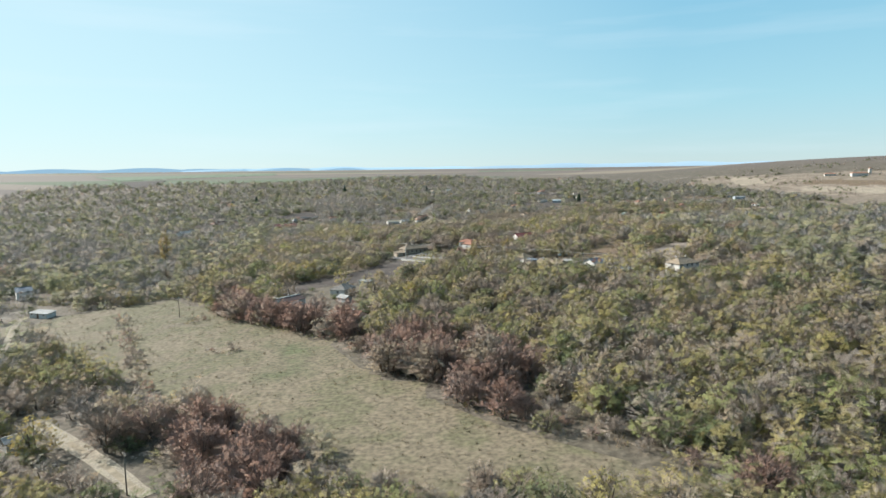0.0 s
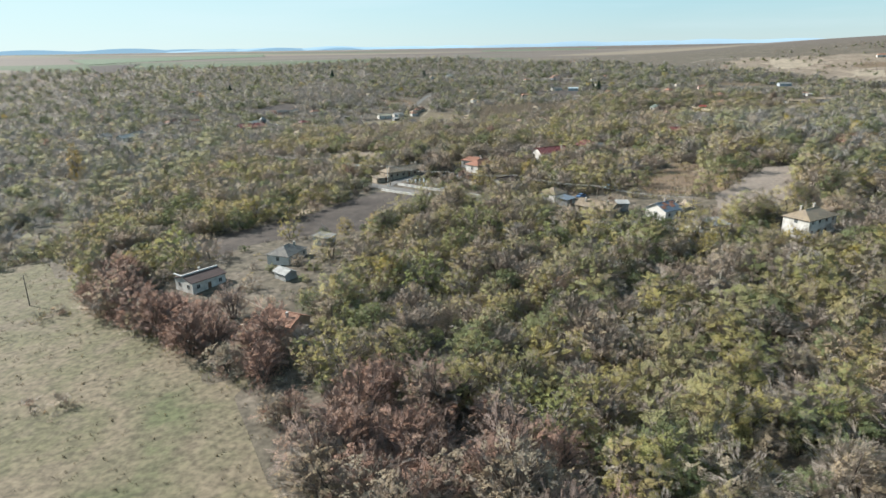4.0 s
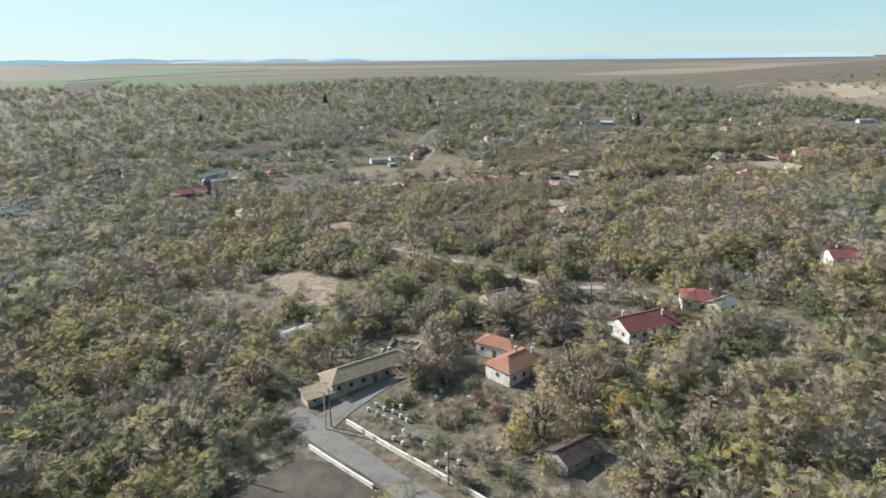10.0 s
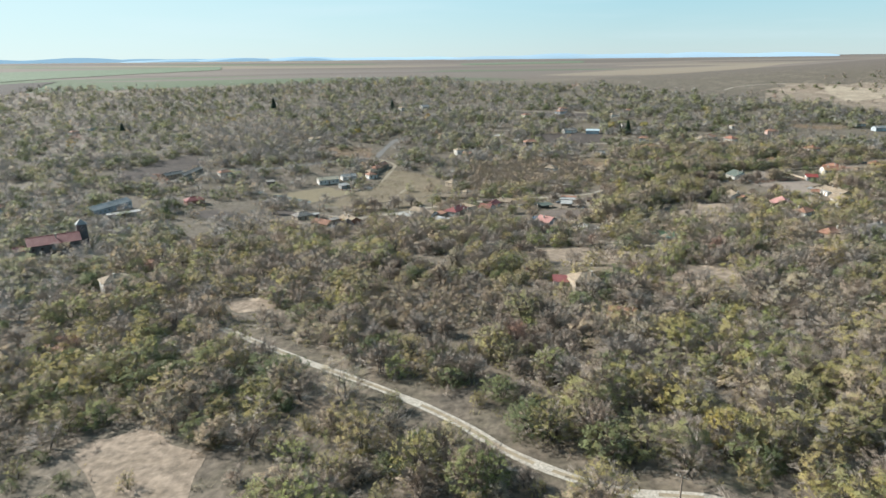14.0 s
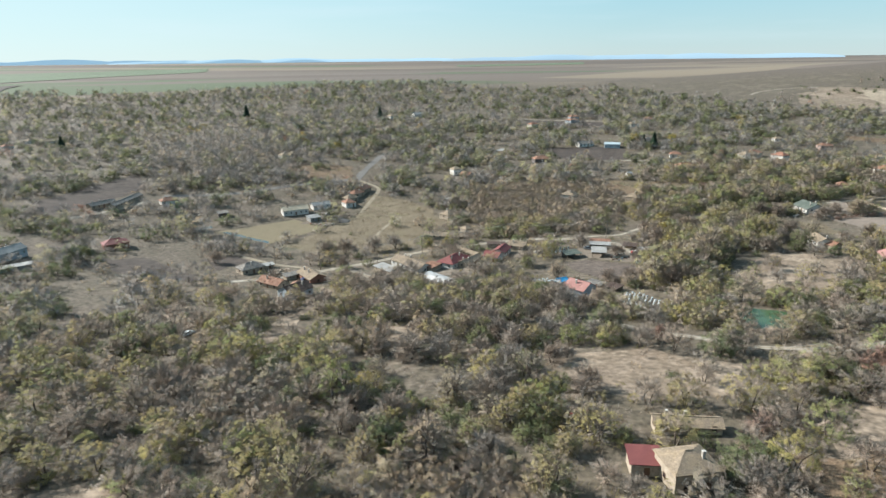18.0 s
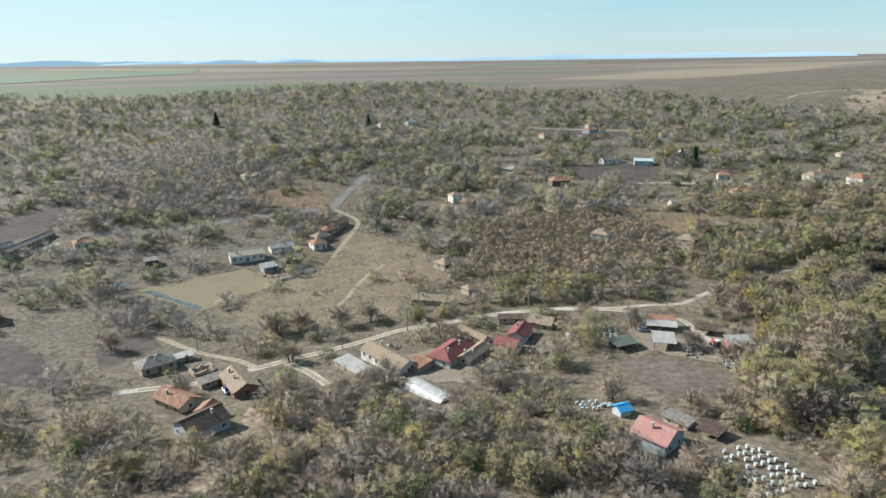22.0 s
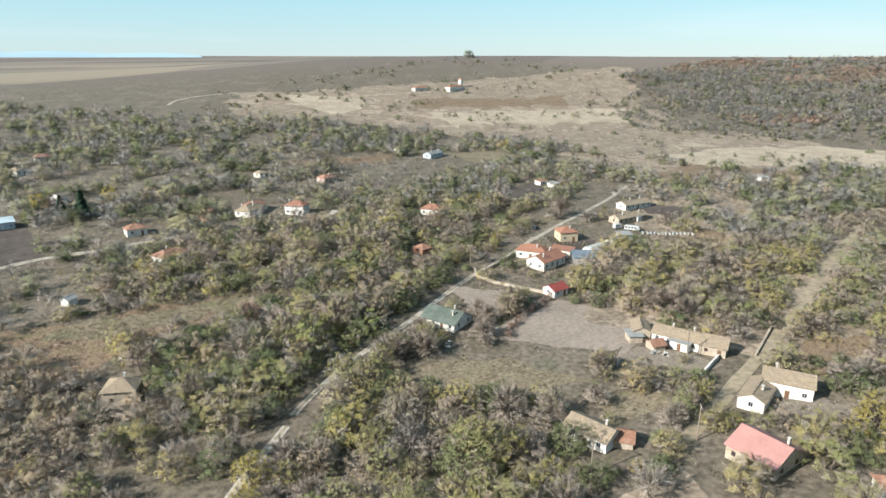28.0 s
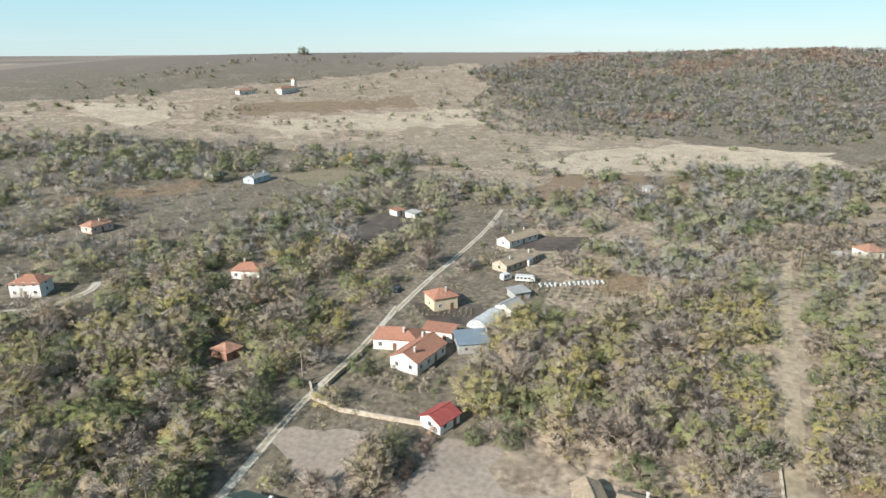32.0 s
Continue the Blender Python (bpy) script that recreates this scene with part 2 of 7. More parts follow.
gl.new(g_mix.outputs["Result"], g_base)
SHEETS = {
    "meadow": material("dry_meadow_grass", [(0.088, 0.092, 0.045), (0.12, 0.104, 0.063), (0.15, 0.12, 0.08), (0.108, 0.098, 0.054), (0.14, 0.112, 0.077), (0.09, 0.09, 0.047)], 0.024, bump=0.1, fine=34, speck=0.4),
    "pasture": material("trampled_pasture", [(0.112, 0.096, 0.056), (0.152, 0.124, 0.08), (0.13, 0.104, 0.068), (0.168, 0.135, 0.09), (0.108, 0.098, 0.052)], 0.05, bump=0.1, fine=24, speck=0.4),
    "plough": material("ploughed_soil", [(0.042, 0.033, 0.028), (0.060, 0.048, 0.040), (0.078, 0.063, 0.052)], 0.06, bump=0.05, fine=5, speck=0.3, wave=("DIAGONAL", 0.35, 0.05, 5.0)),
    "tilled": material("tilled_brown_garden_soil", [(0.080, 0.063, 0.052), (0.105, 0.084, 0.069), (0.125, 0.10, 0.083)], 0.08, bump=0.04, fine=6, wave=("DIAGONAL", 0.35, 0.06, 4.0)),
    "yard": material("trodden_yard_earth", [(0.12, 0.098, 0.076), (0.165, 0.138, 0.108), (0.145, 0.118, 0.09)], 0.12, bump=0.05, fine=12, speck=0.3),
    "bare": material("bare_harrowed_soil", [(0.163, 0.133, 0.107), (0.194, 0.159, 0.129), (0.215, 0.176, 0.142)], 0.07, bump=0.06, fine=12, speck=0.2),
    "weeds": material("withered_weeds", [(0.095, 0.068, 0.045), (0.15, 0.105, 0.068), (0.115, 0.098, 0.05)], 0.12, bump=0.35, fine=10, speck=0.5),
    "dryearth": material("eroded_dry_earth", [(0.129, 0.101, 0.073), (0.215, 0.168, 0.125), (0.155, 0.120, 0.086), (0.275, 0.219, 0.163), (0.138, 0.112, 0.082)], 0.045, bump=0.3, fine=14),
    "straw": material("pale_straw_grass", [(0.20, 0.163, 0.116), (0.30, 0.25, 0.183), (0.235, 0.19, 0.138), (0.33, 0.275, 0.203)], 0.03, bump=0.2, fine=20),
    "lawn": material("mown_lawn", [(0.142, 0.120, 0.073), (0.168, 0.138, 0.086), (0.150, 0.129, 0.077)], 0.08, bump=0.08, fine=14, speck=0.15),
    "green": material("winter_wheat", [(0.10, 0.13, 0.078), (0.115, 0.145, 0.09)], 0.01, bump=0.1, fine=20),
    "plain_earth": material("plain_earth", [(0.129, 0.107, 0.086), (0.163, 0.133, 0.103), (0.146, 0.129, 0.090)], 0.006, bump=0.2, fine=30, speck=0.2),
    "stubble": material("stubble_field", [(0.206, 0.172, 0.120), (0.241, 0.202, 0.142)], 0.008, bump=0.2, fine=30, speck=0.2),
    "asphalt": material("worn_asphalt", [(0.099, 0.093, 0.086), (0.133, 0.126, 0.116), (0.155, 0.144, 0.129)], 0.25, bump=0.02, fine=12, speck=0.2),
    "gravel": material("pale_gravel", [(0.215, 0.189, 0.155), (0.318, 0.292, 0.245), (0.267, 0.237, 0.189)], 0.3, bump=0.05, fine=9),
    "drygrass": material("pale_dry_grass", [(0.138, 0.112, 0.083), (0.21, 0.17, 0.124), (0.15, 0.118, 0.086), (0.225, 0.178, 0.132), (0.12, 0.098, 0.073)], 0.03, bump=0.4, fine=16, speck=0.45),
    "lane": material("grassy_lane", [(0.155, 0.129, 0.082), (0.224, 0.185, 0.129), (0.185, 0.150, 0.099)], 0.12, bump=0.03, fine=5, speck=0.25),
    "track": material("dirt_track", [(0.172, 0.142, 0.099), (0.249, 0.215, 0.163), (0.206, 0.181, 0.112)], 0.3, bump=0.06, fine=9),
}
wm = plain("pond_water", (0.047, 0.086, 0.043), 0.25)
wm.node_tree.nodes["Principled BSDF"].inputs["IOR"].default_value = 1.33
SHEETS["water"] = wm
SHEETS["bluewater"] = plain("still_water", (0.052, 0.069, 0.069), 0.15)


def tiles(name, colors):
    return material(name, colors, 0.5, rough=0.85, bump=0.08, fine=8, speck=0.3, wave=("X", 2.2, 0.35, 0.6))


def sheet_metal(name, colors):
    return material(name, colors, 0.25, rough=0.68, bump=0.04, fine=10, speck=0.1, wave=("X", 3.0, 0.12, 0.1))


ROOFS = {
    "tantile": tiles("weathered_tan_tiles", [(0.172, 0.129, 0.086), (0.310, 0.241, 0.163), (0.241, 0.189, 0.138), (0.361, 0.284, 0.198)]),
    "greytile": tiles("grey_lichened_tiles", [(0.129, 0.120, 0.107), (0.215, 0.198, 0.176), (0.267, 0.237, 0.198)]),
    "redtile": tiles("faded_red_tiles", [(0.215, 0.112, 0.073), (0.284, 0.150, 0.099), (0.310, 0.198, 0.138)]),
    "orangetile": tiles("fresh_orange_tiles", [(0.255, 0.125, 0.085), (0.30, 0.145, 0.095), (0.275, 0.132, 0.088)]),
    "browntile": tiles("dark_brown_tiles", [(0.065, 0.043, 0.034), (0.095, 0.065, 0.052), (0.116, 0.086, 0.065)]),
    "brickroof": tiles("broken_brick_rubble", [(0.215, 0.112, 0.069), (0.310, 0.172, 0.112)]),
    "brown": sheet_metal("dark_brown_roofing", [(0.047, 0.028, 0.024), (0.069, 0.040, 0.036)]),
    "greymetal": sheet_metal("grey_sheet_metal", [(0.198, 0.198, 0.189), (0.267, 0.267, 0.258)]),
    "whitemetal": sheet_metal("bleached_asbestos_sheet", [(0.232, 0.224, 0.206), (0.310, 0.301, 0.280), (0.387, 0.378, 0.357)]),
    "redmetal": sheet_metal("dark_red_metal_tiles", [(0.163, 0.050, 0.047), (0.206, 0.067, 0.060)]),
    "brightred": sheet_metal("bright_red_metal_tiles", [(0.215, 0.047, 0.041), (0.258, 0.060, 0.050)]),
    "pinkmetal": sheet_metal("faded_pink_metal", [(0.310, 0.155, 0.133), (0.361, 0.198, 0.172)]),
    "bluemetal": sheet_metal("slate_blue_sheet", [(0.112, 0.142, 0.172), (0.155, 0.185, 0.215)]),
    "bluewhite": sheet_metal("pale_blue_sheet", [(0.310, 0.378, 0.404), (0.387, 0.447, 0.464)]),
    "greenmetal": sheet_metal("green_roofing", [(0.10, 0.10, 0.095), (0.073, 0.090, 0.073), (0.099, 0.116, 0.095), (0.125, 0.133, 0.120)]),
    "creamroof": sheet_metal("cream_painted_sheet", [(0.36, 0.31, 0.225), (0.43, 0.375, 0.28)]),
    "bluetarp": sheet_metal("bright_blue_tarpaulin", [(0.026, 0.232, 0.473), (0.043, 0.310, 0.568)]),
    "plastic": material("dusty_white_plastic_film", [(0.241, 0.245, 0.241), (0.310, 0.314, 0.310), (0.378, 0.383, 0.378)], 0.6, rough=0.45, bump=0.05),
}
WALLS = {
    "white": material("stained_whitewash", [(0.34, 0.315, 0.275), (0.52, 0.49, 0.445), (0.62, 0.59, 0.55)], 0.5, bump=0.02, speck=0.15),
    "stone": material("rough_stone_and_mud", [(0.206, 0.163, 0.120), (0.310, 0.258, 0.198), (0.378, 0.327, 0.258)], 0.8, bump=0.06),
    "darkstone": material("dark_stone_masonry", [(0.095, 0.082, 0.077), (0.146, 0.129, 0.120)], 0.8, bump=0.06),
    "brick": material("brick_wall", [(0.206, 0.103, 0.073), (0.275, 0.146, 0.103)], 0.8, bump=0.04),
    "greywall": material("grey_render", [(0.206, 0.202, 0.189), (0.284, 0.275, 0.258)], 0.6, bump=0.02),
    "bluewall": material("pale_blue_render", [(0.275, 0.310, 0.335), (0.361, 0.387, 0.404)], 0.6, bump=0.02, speck=0.15),
    "pinkwall": material("pink_render", [(0.430, 0.284, 0.241), (0.482, 0.344, 0.292)], 0.6, bump=0.02, speck=0.15),
    "yellowwall": material("cream_yellow_render", [(0.361, 0.292, 0.198), (0.413, 0.344, 0.241)], 0.6, bump=0.02, speck=0.12),
    "redwall": material("red_painted_wall", [(0.275, 0.086, 0.069), (0.327, 0.112, 0.086)], 0.6, bump=0.02, speck=0.15),
    "whitemetal": ROOFS["whitemetal"],
    "plastic": ROOFS["plastic"],
}
GLASS = plain("dark_window_glass", (0.02, 0.025, 0.03), 0.08)
FRAME_WHITE = plain("white_painted_wood", (0.46, 0.45, 0.425), 0.6)
FRAME_BROWN = plain("brown_painted_wood", (0.12, 0.065, 0.035), 0.6)
CHIMNEY = material("sooty_plaster", [(0.26, 0.23, 0.195), (0.38, 0.35, 0.31)], 1.5, speck=0.3)
TIMBER = material("weathered_timber", [(0.16, 0.125, 0.095), (0.25, 0.20, 0.155)], 1.5, bump=0.02)
CONCRETE = material("old_concrete", [(0.36, 0.34, 0.31), (0.48, 0.46, 0.42)], 0.8, bump=0.02)
BARK = material("grey_brown_bark", [(0.085, 0.068, 0.054), (0.14, 0.115, 0.095)], 2.0, bump=0.03)
RUBBER = plain("black_rubber", (0.02, 0.02, 0.02), 0.8)
STEEL = plain("dull_steel", (0.45, 0.46, 0.47), 0.4, 0.8)
WIRE = plain("aluminium_cable", (0.26, 0.26, 0.255), 0.6)
LEAVES = {
    "olive": foliage("olive_autumn_leaves", [(0.335, 0.30, 0.125), (0.42, 0.36, 0.135), (0.385, 0.325, 0.17), (0.28, 0.295, 0.125), (0.41, 0.325, 0.155), (0.30, 0.325, 0.12), (0.39, 0.34, 0.185)]),
    "green": foliage("dark_green_leaves", [(0.14, 0.165, 0.08), (0.19, 0.21, 0.10), (0.16, 0.18, 0.095), (0.23, 0.245, 0.115)]),
    "yellow": foliage("yellow_leaves", [(0.43, 0.34, 0.10), (0.40, 0.34, 0.11), (0.46, 0.33, 0.10)]),
    "rust": foliage("rust_red_leaves", [(0.41, 0.255, 0.19), (0.44, 0.265, 0.19), (0.40, 0.285, 0.215)]),
    "brown": foliage("withered_brown_leaves", [(0.42, 0.33, 0.22), (0.46, 0.36, 0.24), (0.39, 0.33, 0.24), (0.44, 0.385, 0.24)]),
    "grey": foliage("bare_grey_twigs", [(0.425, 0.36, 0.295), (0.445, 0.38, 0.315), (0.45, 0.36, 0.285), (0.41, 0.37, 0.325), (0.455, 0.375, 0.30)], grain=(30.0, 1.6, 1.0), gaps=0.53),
    # distance haze put into the colour: greyed leaves and twigs for the farther woods
    "hazeleaf": foliage("haze_dulled_leaves", [(0.31, 0.305, 0.17), (0.37, 0.345, 0.18), (0.34, 0.315, 0.20), (0.28, 0.295, 0.165), (0.36, 0.325, 0.20)]),
    "hazetwig": foliage("haze_grey_twigs", [(0.375, 0.355, 0.325), (0.40, 0.38, 0.35), (0.39, 0.35, 0.31), (0.37, 0.365, 0.345)], grain=(30.0, 1.6, 1.0), gaps=0.53),
    "rusttwig": foliage("reddish_bare_twigs", [(0.40, 0.285, 0.235), (0.43, 0.29, 0.235), (0.40, 0.31, 0.265)], grain=(30.0, 1.6, 1.0), gaps=0.53),
    "conifer": foliage("dark_conifer_needles", [(0.034, 0.063, 0.040), (0.052, 0.086, 0.052)], through_light=0.1, gaps=0.42),
}

# ---- the lie of the land ----
SWELLS = [(cx, cy, 330.0) for cx in (-600, -200, 100, 400, 800, 1150) for cy in (-150, 250, 550, 800, 1150, 1500)]
SWELLS += [(cx, cy, 120.0) for cx, cy in ((60, 680), (-60, 780), (150, 330), (230, 700), (300, 800), (0, 300), (120, 920), (560, 820))]
SWELL_AT = np.array(SWELLS)
RISES = np.array([36.62, 23.58, 13.96, 1.54, -5.19, -1.94, -6.22, -9.54, 8.22, -2.31, -17.54, 0.91, -2.02, -7.51, 10.93, -4.15, -5.42, 9.50, 0.31, -10.16, 4.78, -11.68, 3.76, 1.69, -8.40, 0.27, -13.24, 0.20, 20.84, -23.24, -52.89, 16.77, 10.66, -0.73, 8.14, 20.26, 17.02, 11.43, 0.33, -6.02, -21.42, 3.72, -8.97, -0.72, 1.74, -7.31, 4.71])


def smooth(t):
    t = np.clip(t, 0, 1)
    return t * t * (3 - 2 * t)


def heights(x, y):
    """Ground height: gentle swells round the village, then a plain that climbs slowly to the horizon."""
    x, y = np.atleast_1d(np.asarray(x, float)), np.atleast_1d(np.asarray(y, float))
    r = np.hypot(x - 250, y - 650)
    k = smooth((r - 950) / 700)
    s = np.minimum(1, 1500 / np.maximum(r, 1))
    px, py = 250 + (x - 250) * s, 650 + (y - 650) * s
    near = RISES[0] + RISES[1] * px / 1000 + RISES[2] * py / 1000
    for (cx, cy, w), a in zip(SWELL_AT, RISES[3:]):
        near += a * np.exp(-((px - cx) ** 2 + (py - cy) ** 2) / (2 * w * w))
    return near * (1 - k) + (60 + 32 * smooth((r - 1300) / 3200)) * k


def ground_at(x, y):
    return float(heights(x, y)[0])


def mesh_from(name, verts, faces, mat, smooth_shade=False):
    me = bpy.data.meshes.new(name)
    me.from_pydata([tuple(v) for v in verts], [], [tuple(f) for f in faces])
    me.materials.append(mat)
    if smooth_shade:
        me.polygons.foreach_set("use_smooth", [True] * len(me.polygons))
    me.update()
    return me


def build_ground():
    def axis(lo, hi, step, reach):
        out, s, v = [], step, hi
        while v < reach:
            s *= 1.09
            v += s
            out.append(v)
        low, s, v = [], step, lo
        while v > -reach:
            s *= 1.09
            v -= s
            low.append(v)
        return np.array(low[::-1] + list(np.arange(lo, hi + 0.1, step)) + out)
    xs, ys = axis(-300, 700, 8.0, 4700), axis(60, 1200, 8.0, 4900)
    gx, gy = np.meshgrid(xs, ys)
    gz = heights(gx.ravel(), gy.ravel())
    nx, ny = len(xs), len(ys)
    me = bpy.data.meshes.new("ground")
    me.vertices.add(nx * ny)
    me.vertices.foreach_set("co", np.c_[gx.ravel(), gy.ravel(), gz].ravel())
    i = (np.arange(ny - 1)[:, None] * nx + np.arange(nx - 1)[None, :]).ravel()
    quads = np.c_[i, i + 1, i + nx + 1, i + nx]
    me.loops.add(quads.size)
    me.loops.foreach_set("vertex_index", quads.ravel())
    me.polygons.add(len(quads))
    me.polygons.foreach_set("loop_start", np.arange(0, quads.size, 4))
    me.polygons.foreach_set("use_smooth", np.ones(len(quads), bool))
    me.update()
    me.materials.append(GROUND)
    tagged(new("ground", me), "dry brown scrubland rolling out to the horizon", "ground", kind="structure")


build_ground()
CLEAR, ROADLINES, FOOTPRINTS = [], [], []


def drape(name, points, mat, lift, step, ragged=0.8):
    """A patch of ground cover that follows the land, with a ragged edge."""
    bm = bmesh.new()
    ring = [bm.verts.new((x, y, 0)) for x, y in points]
    bm.faces.new(ring)
    bmesh.ops.triangulate(bm, faces=bm.faces[:])
    for _ in range(9):
        long = [e for e in bm.edges if e.calc_length() > step]
        if not long:
            break
        bmesh.ops.subdivide_edges(bm, edges=long, cuts=1)
        bmesh.ops.triangulate(bm, faces=bm.faces[:])
    for v in bm.verts:
        if v.is_boundary:
            n = noise.noise_vector(Vector((v.co.x, v.co.y, 3.0)) * (0.21 if ragged < 3 else 0.035)) + noise.noise_vector(Vector((v.co.x * 0.11, v.co.y * 0.11, 8.0))) * 0.5
            v.co.x += n.x * ragged * 2
            v.co.y += n.y * ragged * 2
    bm.verts.ensure_lookup_table()
    zs = heights([v.co.x for v in bm.verts], [v.co.y for v in bm.verts])
    for v, z in zip(bm.verts, zs):
        v.co.z = z + lift
    bmesh.ops.recalc_face_normals(bm, faces=bm.faces[:])
    if sum(f.normal.z for f in bm.faces) < 0:
        bmesh.ops.reverse_faces(bm, faces=bm.faces[:])
    me = bpy.data.meshes.new(name)
    bm.to_mesh(me)
    bm.free()
    me.materials.append(mat)
    return new(name, me)


FIELD_WORDS = {
    "meadow": ("meadow", "dry yellow-brown grass meadow with green patches"), "plough": ("ploughed_field", "dark brown ploughed field with furrows"),
    "pasture": ("pasture", "tan pasture of short dry grass and weeds"), "tilled": ("garden_plot", "brown tilled garden plot with faint rows"), "yard": ("farmyard", "trodden bare earth of a farmyard"),
    "bare": ("bare_field", "bare greyish brown harrowed field"), "weeds": ("weedy_field", "fallow plot of withered brown weeds"),
    "dryearth": ("eroded_slope", "pale eroded earth with dry grass"), "straw": ("straw_slope", "pale straw-coloured grass on a low mound"),
    "drygrass": ("dry_grassland", "pale tan dry grass between scattered bushes"), "lawn": ("lawn", "short dry lawn with a straight edge"), "water": ("pond", "still dark green pond water"), "bluewater": ("pool", "long shallow pool of blue water"),
    "green": ("wheat_field", "far green winter wheat field"), "plain_earth": ("plateau_field", "far greyish brown open field on the plateau"),
    "stubble": ("stubble_field", "far pale stubble field"),
}
layer = [0]


def field(kind, points, far=False):
    name, words = FIELD_WORDS[kind]
    layer[0] += 1
    lift = (0.9 if far else 0.02) + 0.0008 * layer[0]
    ob = drape(name, points, SHEETS[kind], lift, 60.0 if far else 5.0, 5.0 if far else (0.15 if kind == "lawn" else (14.0 if max(abs(a[0] - b[0]) for a in points for b in points) > 150 else 3.4) if kind in ("dryearth", "weeds", "meadow", "straw", "drygrass", "pasture") else 0.8))
    tagged(ob, words, "field" if "water" not in kind else "water", kind="structure")
    if kind not in ("drygrass", "yard"):
        CLEAR.append((kind, np.array(points, float)))


def road(kind, width, points):
    """A road or track laid over the land, with uneven edges."""
    p = [Vector((x, y)) for x, y in points]
    line = []
    for i in range(len(p) - 1):
        a, b, c, d = p[max(i - 1, 0)], p[i], p[i + 1], p[min(i + 2, len(p) - 1)]
        n = max(2, int((c - b).length / 3.0))
        for k in range(n):
            t = k / n
            line.append(0.5 * (2 * b + (c - a) * t + (2 * a - 5 * b + 4 * c - d) * t * t + (3 * b - a - 3 * c + d) * t ** 3))
    line.append(p[-1])
    layer[0] += 1
    verts, faces = [], []
    cross = (-0.5, -0.19, 0.0, 0.19, 0.5)
    for i, q in enumerate(line):
        d = (line[min(i + 1, len(line) - 1)] - line[max(i - 1, 0)]).normalized()
        side = Vector((-d.y, d.x))
        for s in cross:
            w = width * s * (1 + 0.22 * noise.noise(Vector((q.x * 0.15, q.y * 0.15, s * 3))))
            v = q + side * w
            verts.append([v.x, v.y, 0])
    zs = heights([v[0] for v in verts], [v[1] for v in verts])
    for v, z, k in zip(verts, zs, range(len(verts))):
        v[2] = z + 0.03 + 0.0008 * layer[0] + (0.02 if kind == "asphalt" else -0.012 if k % 5 in (1, 3) else -0.02 if k % 5 in (0, 4) else 0.0)
    m = len(cross)
    for i in range(len(line) - 1):
        for k in range(m - 1):
            faces.append((i * m + k, (i + 1) * m + k, (i + 1) * m + k + 1, i * m + k + 1))
    ob = new({"asphalt": "road", "gravel": "gravel_road", "track": "dirt_track", "lane": "grass_lane"}[kind], mesh_from("road", verts, faces, SHEETS[kind], True))
    if kind in ("gravel", "track"):                      # grass keeps growing between the wheel ruts
        ob.data.materials.append(SHEETS["lane"])
        for i, f in enumerate(ob.data.polygons):
            if i % 4 in (1, 2) and noise.noise(f.center * 0.12) > -0.15:
                f.material_index = 1
    tagged(ob, {"asphalt": "worn grey asphalt village street", "gravel": "pale gravel road with wheel ruts", "track": "dirt track worn into dry grass", "lane": "overgrown grass lane between hedges"}[kind], "road", kind="structure")
    ROADLINES.append((width if kind != "lane" else width - 2.4, np.array([tuple(q) for q in line])))


field('green', [(-1291, 2401), (-1021, 2779), (-804, 3083), (-666, 2606), (-785, 2209), (-846, 1682)], True)
field('plough', [(-803, 1613), (-736, 1729), (-654, 1480), (-640, 1330)], True)
field('green', [(180, 3289), (776, 3508), (687, 3164), (164, 3016)], True)
field('drygrass', [(524, 1276), (588, 1217), (805, 1139), (1036, 1035), (802, 917), (717, 731), (617, 604), (533, 620), (476, 795), (504, 886), (511, 976), (486, 1104), (442, 1159)])
field('drygrass', [(439, 782), (505, 691), (517, 623), (263, 671), (245, 721), (268, 722), (295, 734), (357, 756)])
field('meadow', [(-164, 241), (-178, 273), (-122, 298), (-86, 248), (-35, 209), (-21, 182), (9, 143), (39, 118), (60, 106), (67, 101), (-16, 110), (-28, 133), (-82, 170)])
field('plough', [(-27, 354), (-10, 350), (-6, 335), (-11, 327), (-12, 317), (-55, 321), (-42, 337)])
field('plough', [(-52, 324), (-86, 306), (-77, 293), (-63, 296), (-49, 308)])
field('plough', [(-82, 282), (-68, 296), (-52, 311), (-26, 356), (-8, 338), (-14, 324), (-24, 303), (-44, 303), (-60, 298), (-69, 289)])
field('dryearth', [(-58, 330), (-47, 343), (-29, 360), (-25, 357), (-43, 341), (-54, 328)])
field('bare', [(123, 347), (141, 348), (107, 293), (84, 292), (91, 309)])
field('weeds', [(73, 343), (111, 375), (121, 346), (95, 314), (71, 315)])
field('dryearth', [(-66, 462), (-53, 467), (-35, 456), (-32, 435), (-42, 436)])
field('dryearth', [(48, 602), (71, 602), (92, 587), (83, 569), (61, 571), (43, 587)])
field('dryearth', [(116, 660), (162, 701), (186, 689), (149, 637), (112, 642)])
field('water', [(111, 634), (125, 625), (119, 610), (107, 611), (108, 622)])
field('pasture', [(-29, 825), (-23, 875), (9, 847), (30, 800), (11, 783), (11, 758), (-17, 747), (-63, 767), (-42, 796)])
field('lawn', [(-104, 792), (-64, 820), (-43, 804), (-68, 773)])
field('bluewater', [(-99, 792), (-96, 794), (-70, 777), (-70, 774)])
field('bluewater', [(-114, 798), (-108, 804), (-106, 800), (-111, 796)])
field('plough', [(113, 985), (182, 976), (169, 926), (125, 940)])
field('plough', [(122, 1123), (197, 1098), (194, 1073), (120, 1091)])
field('tilled', [(74, 706), (84, 708), (104, 690), (94, 679), (82, 677), (74, 692)])
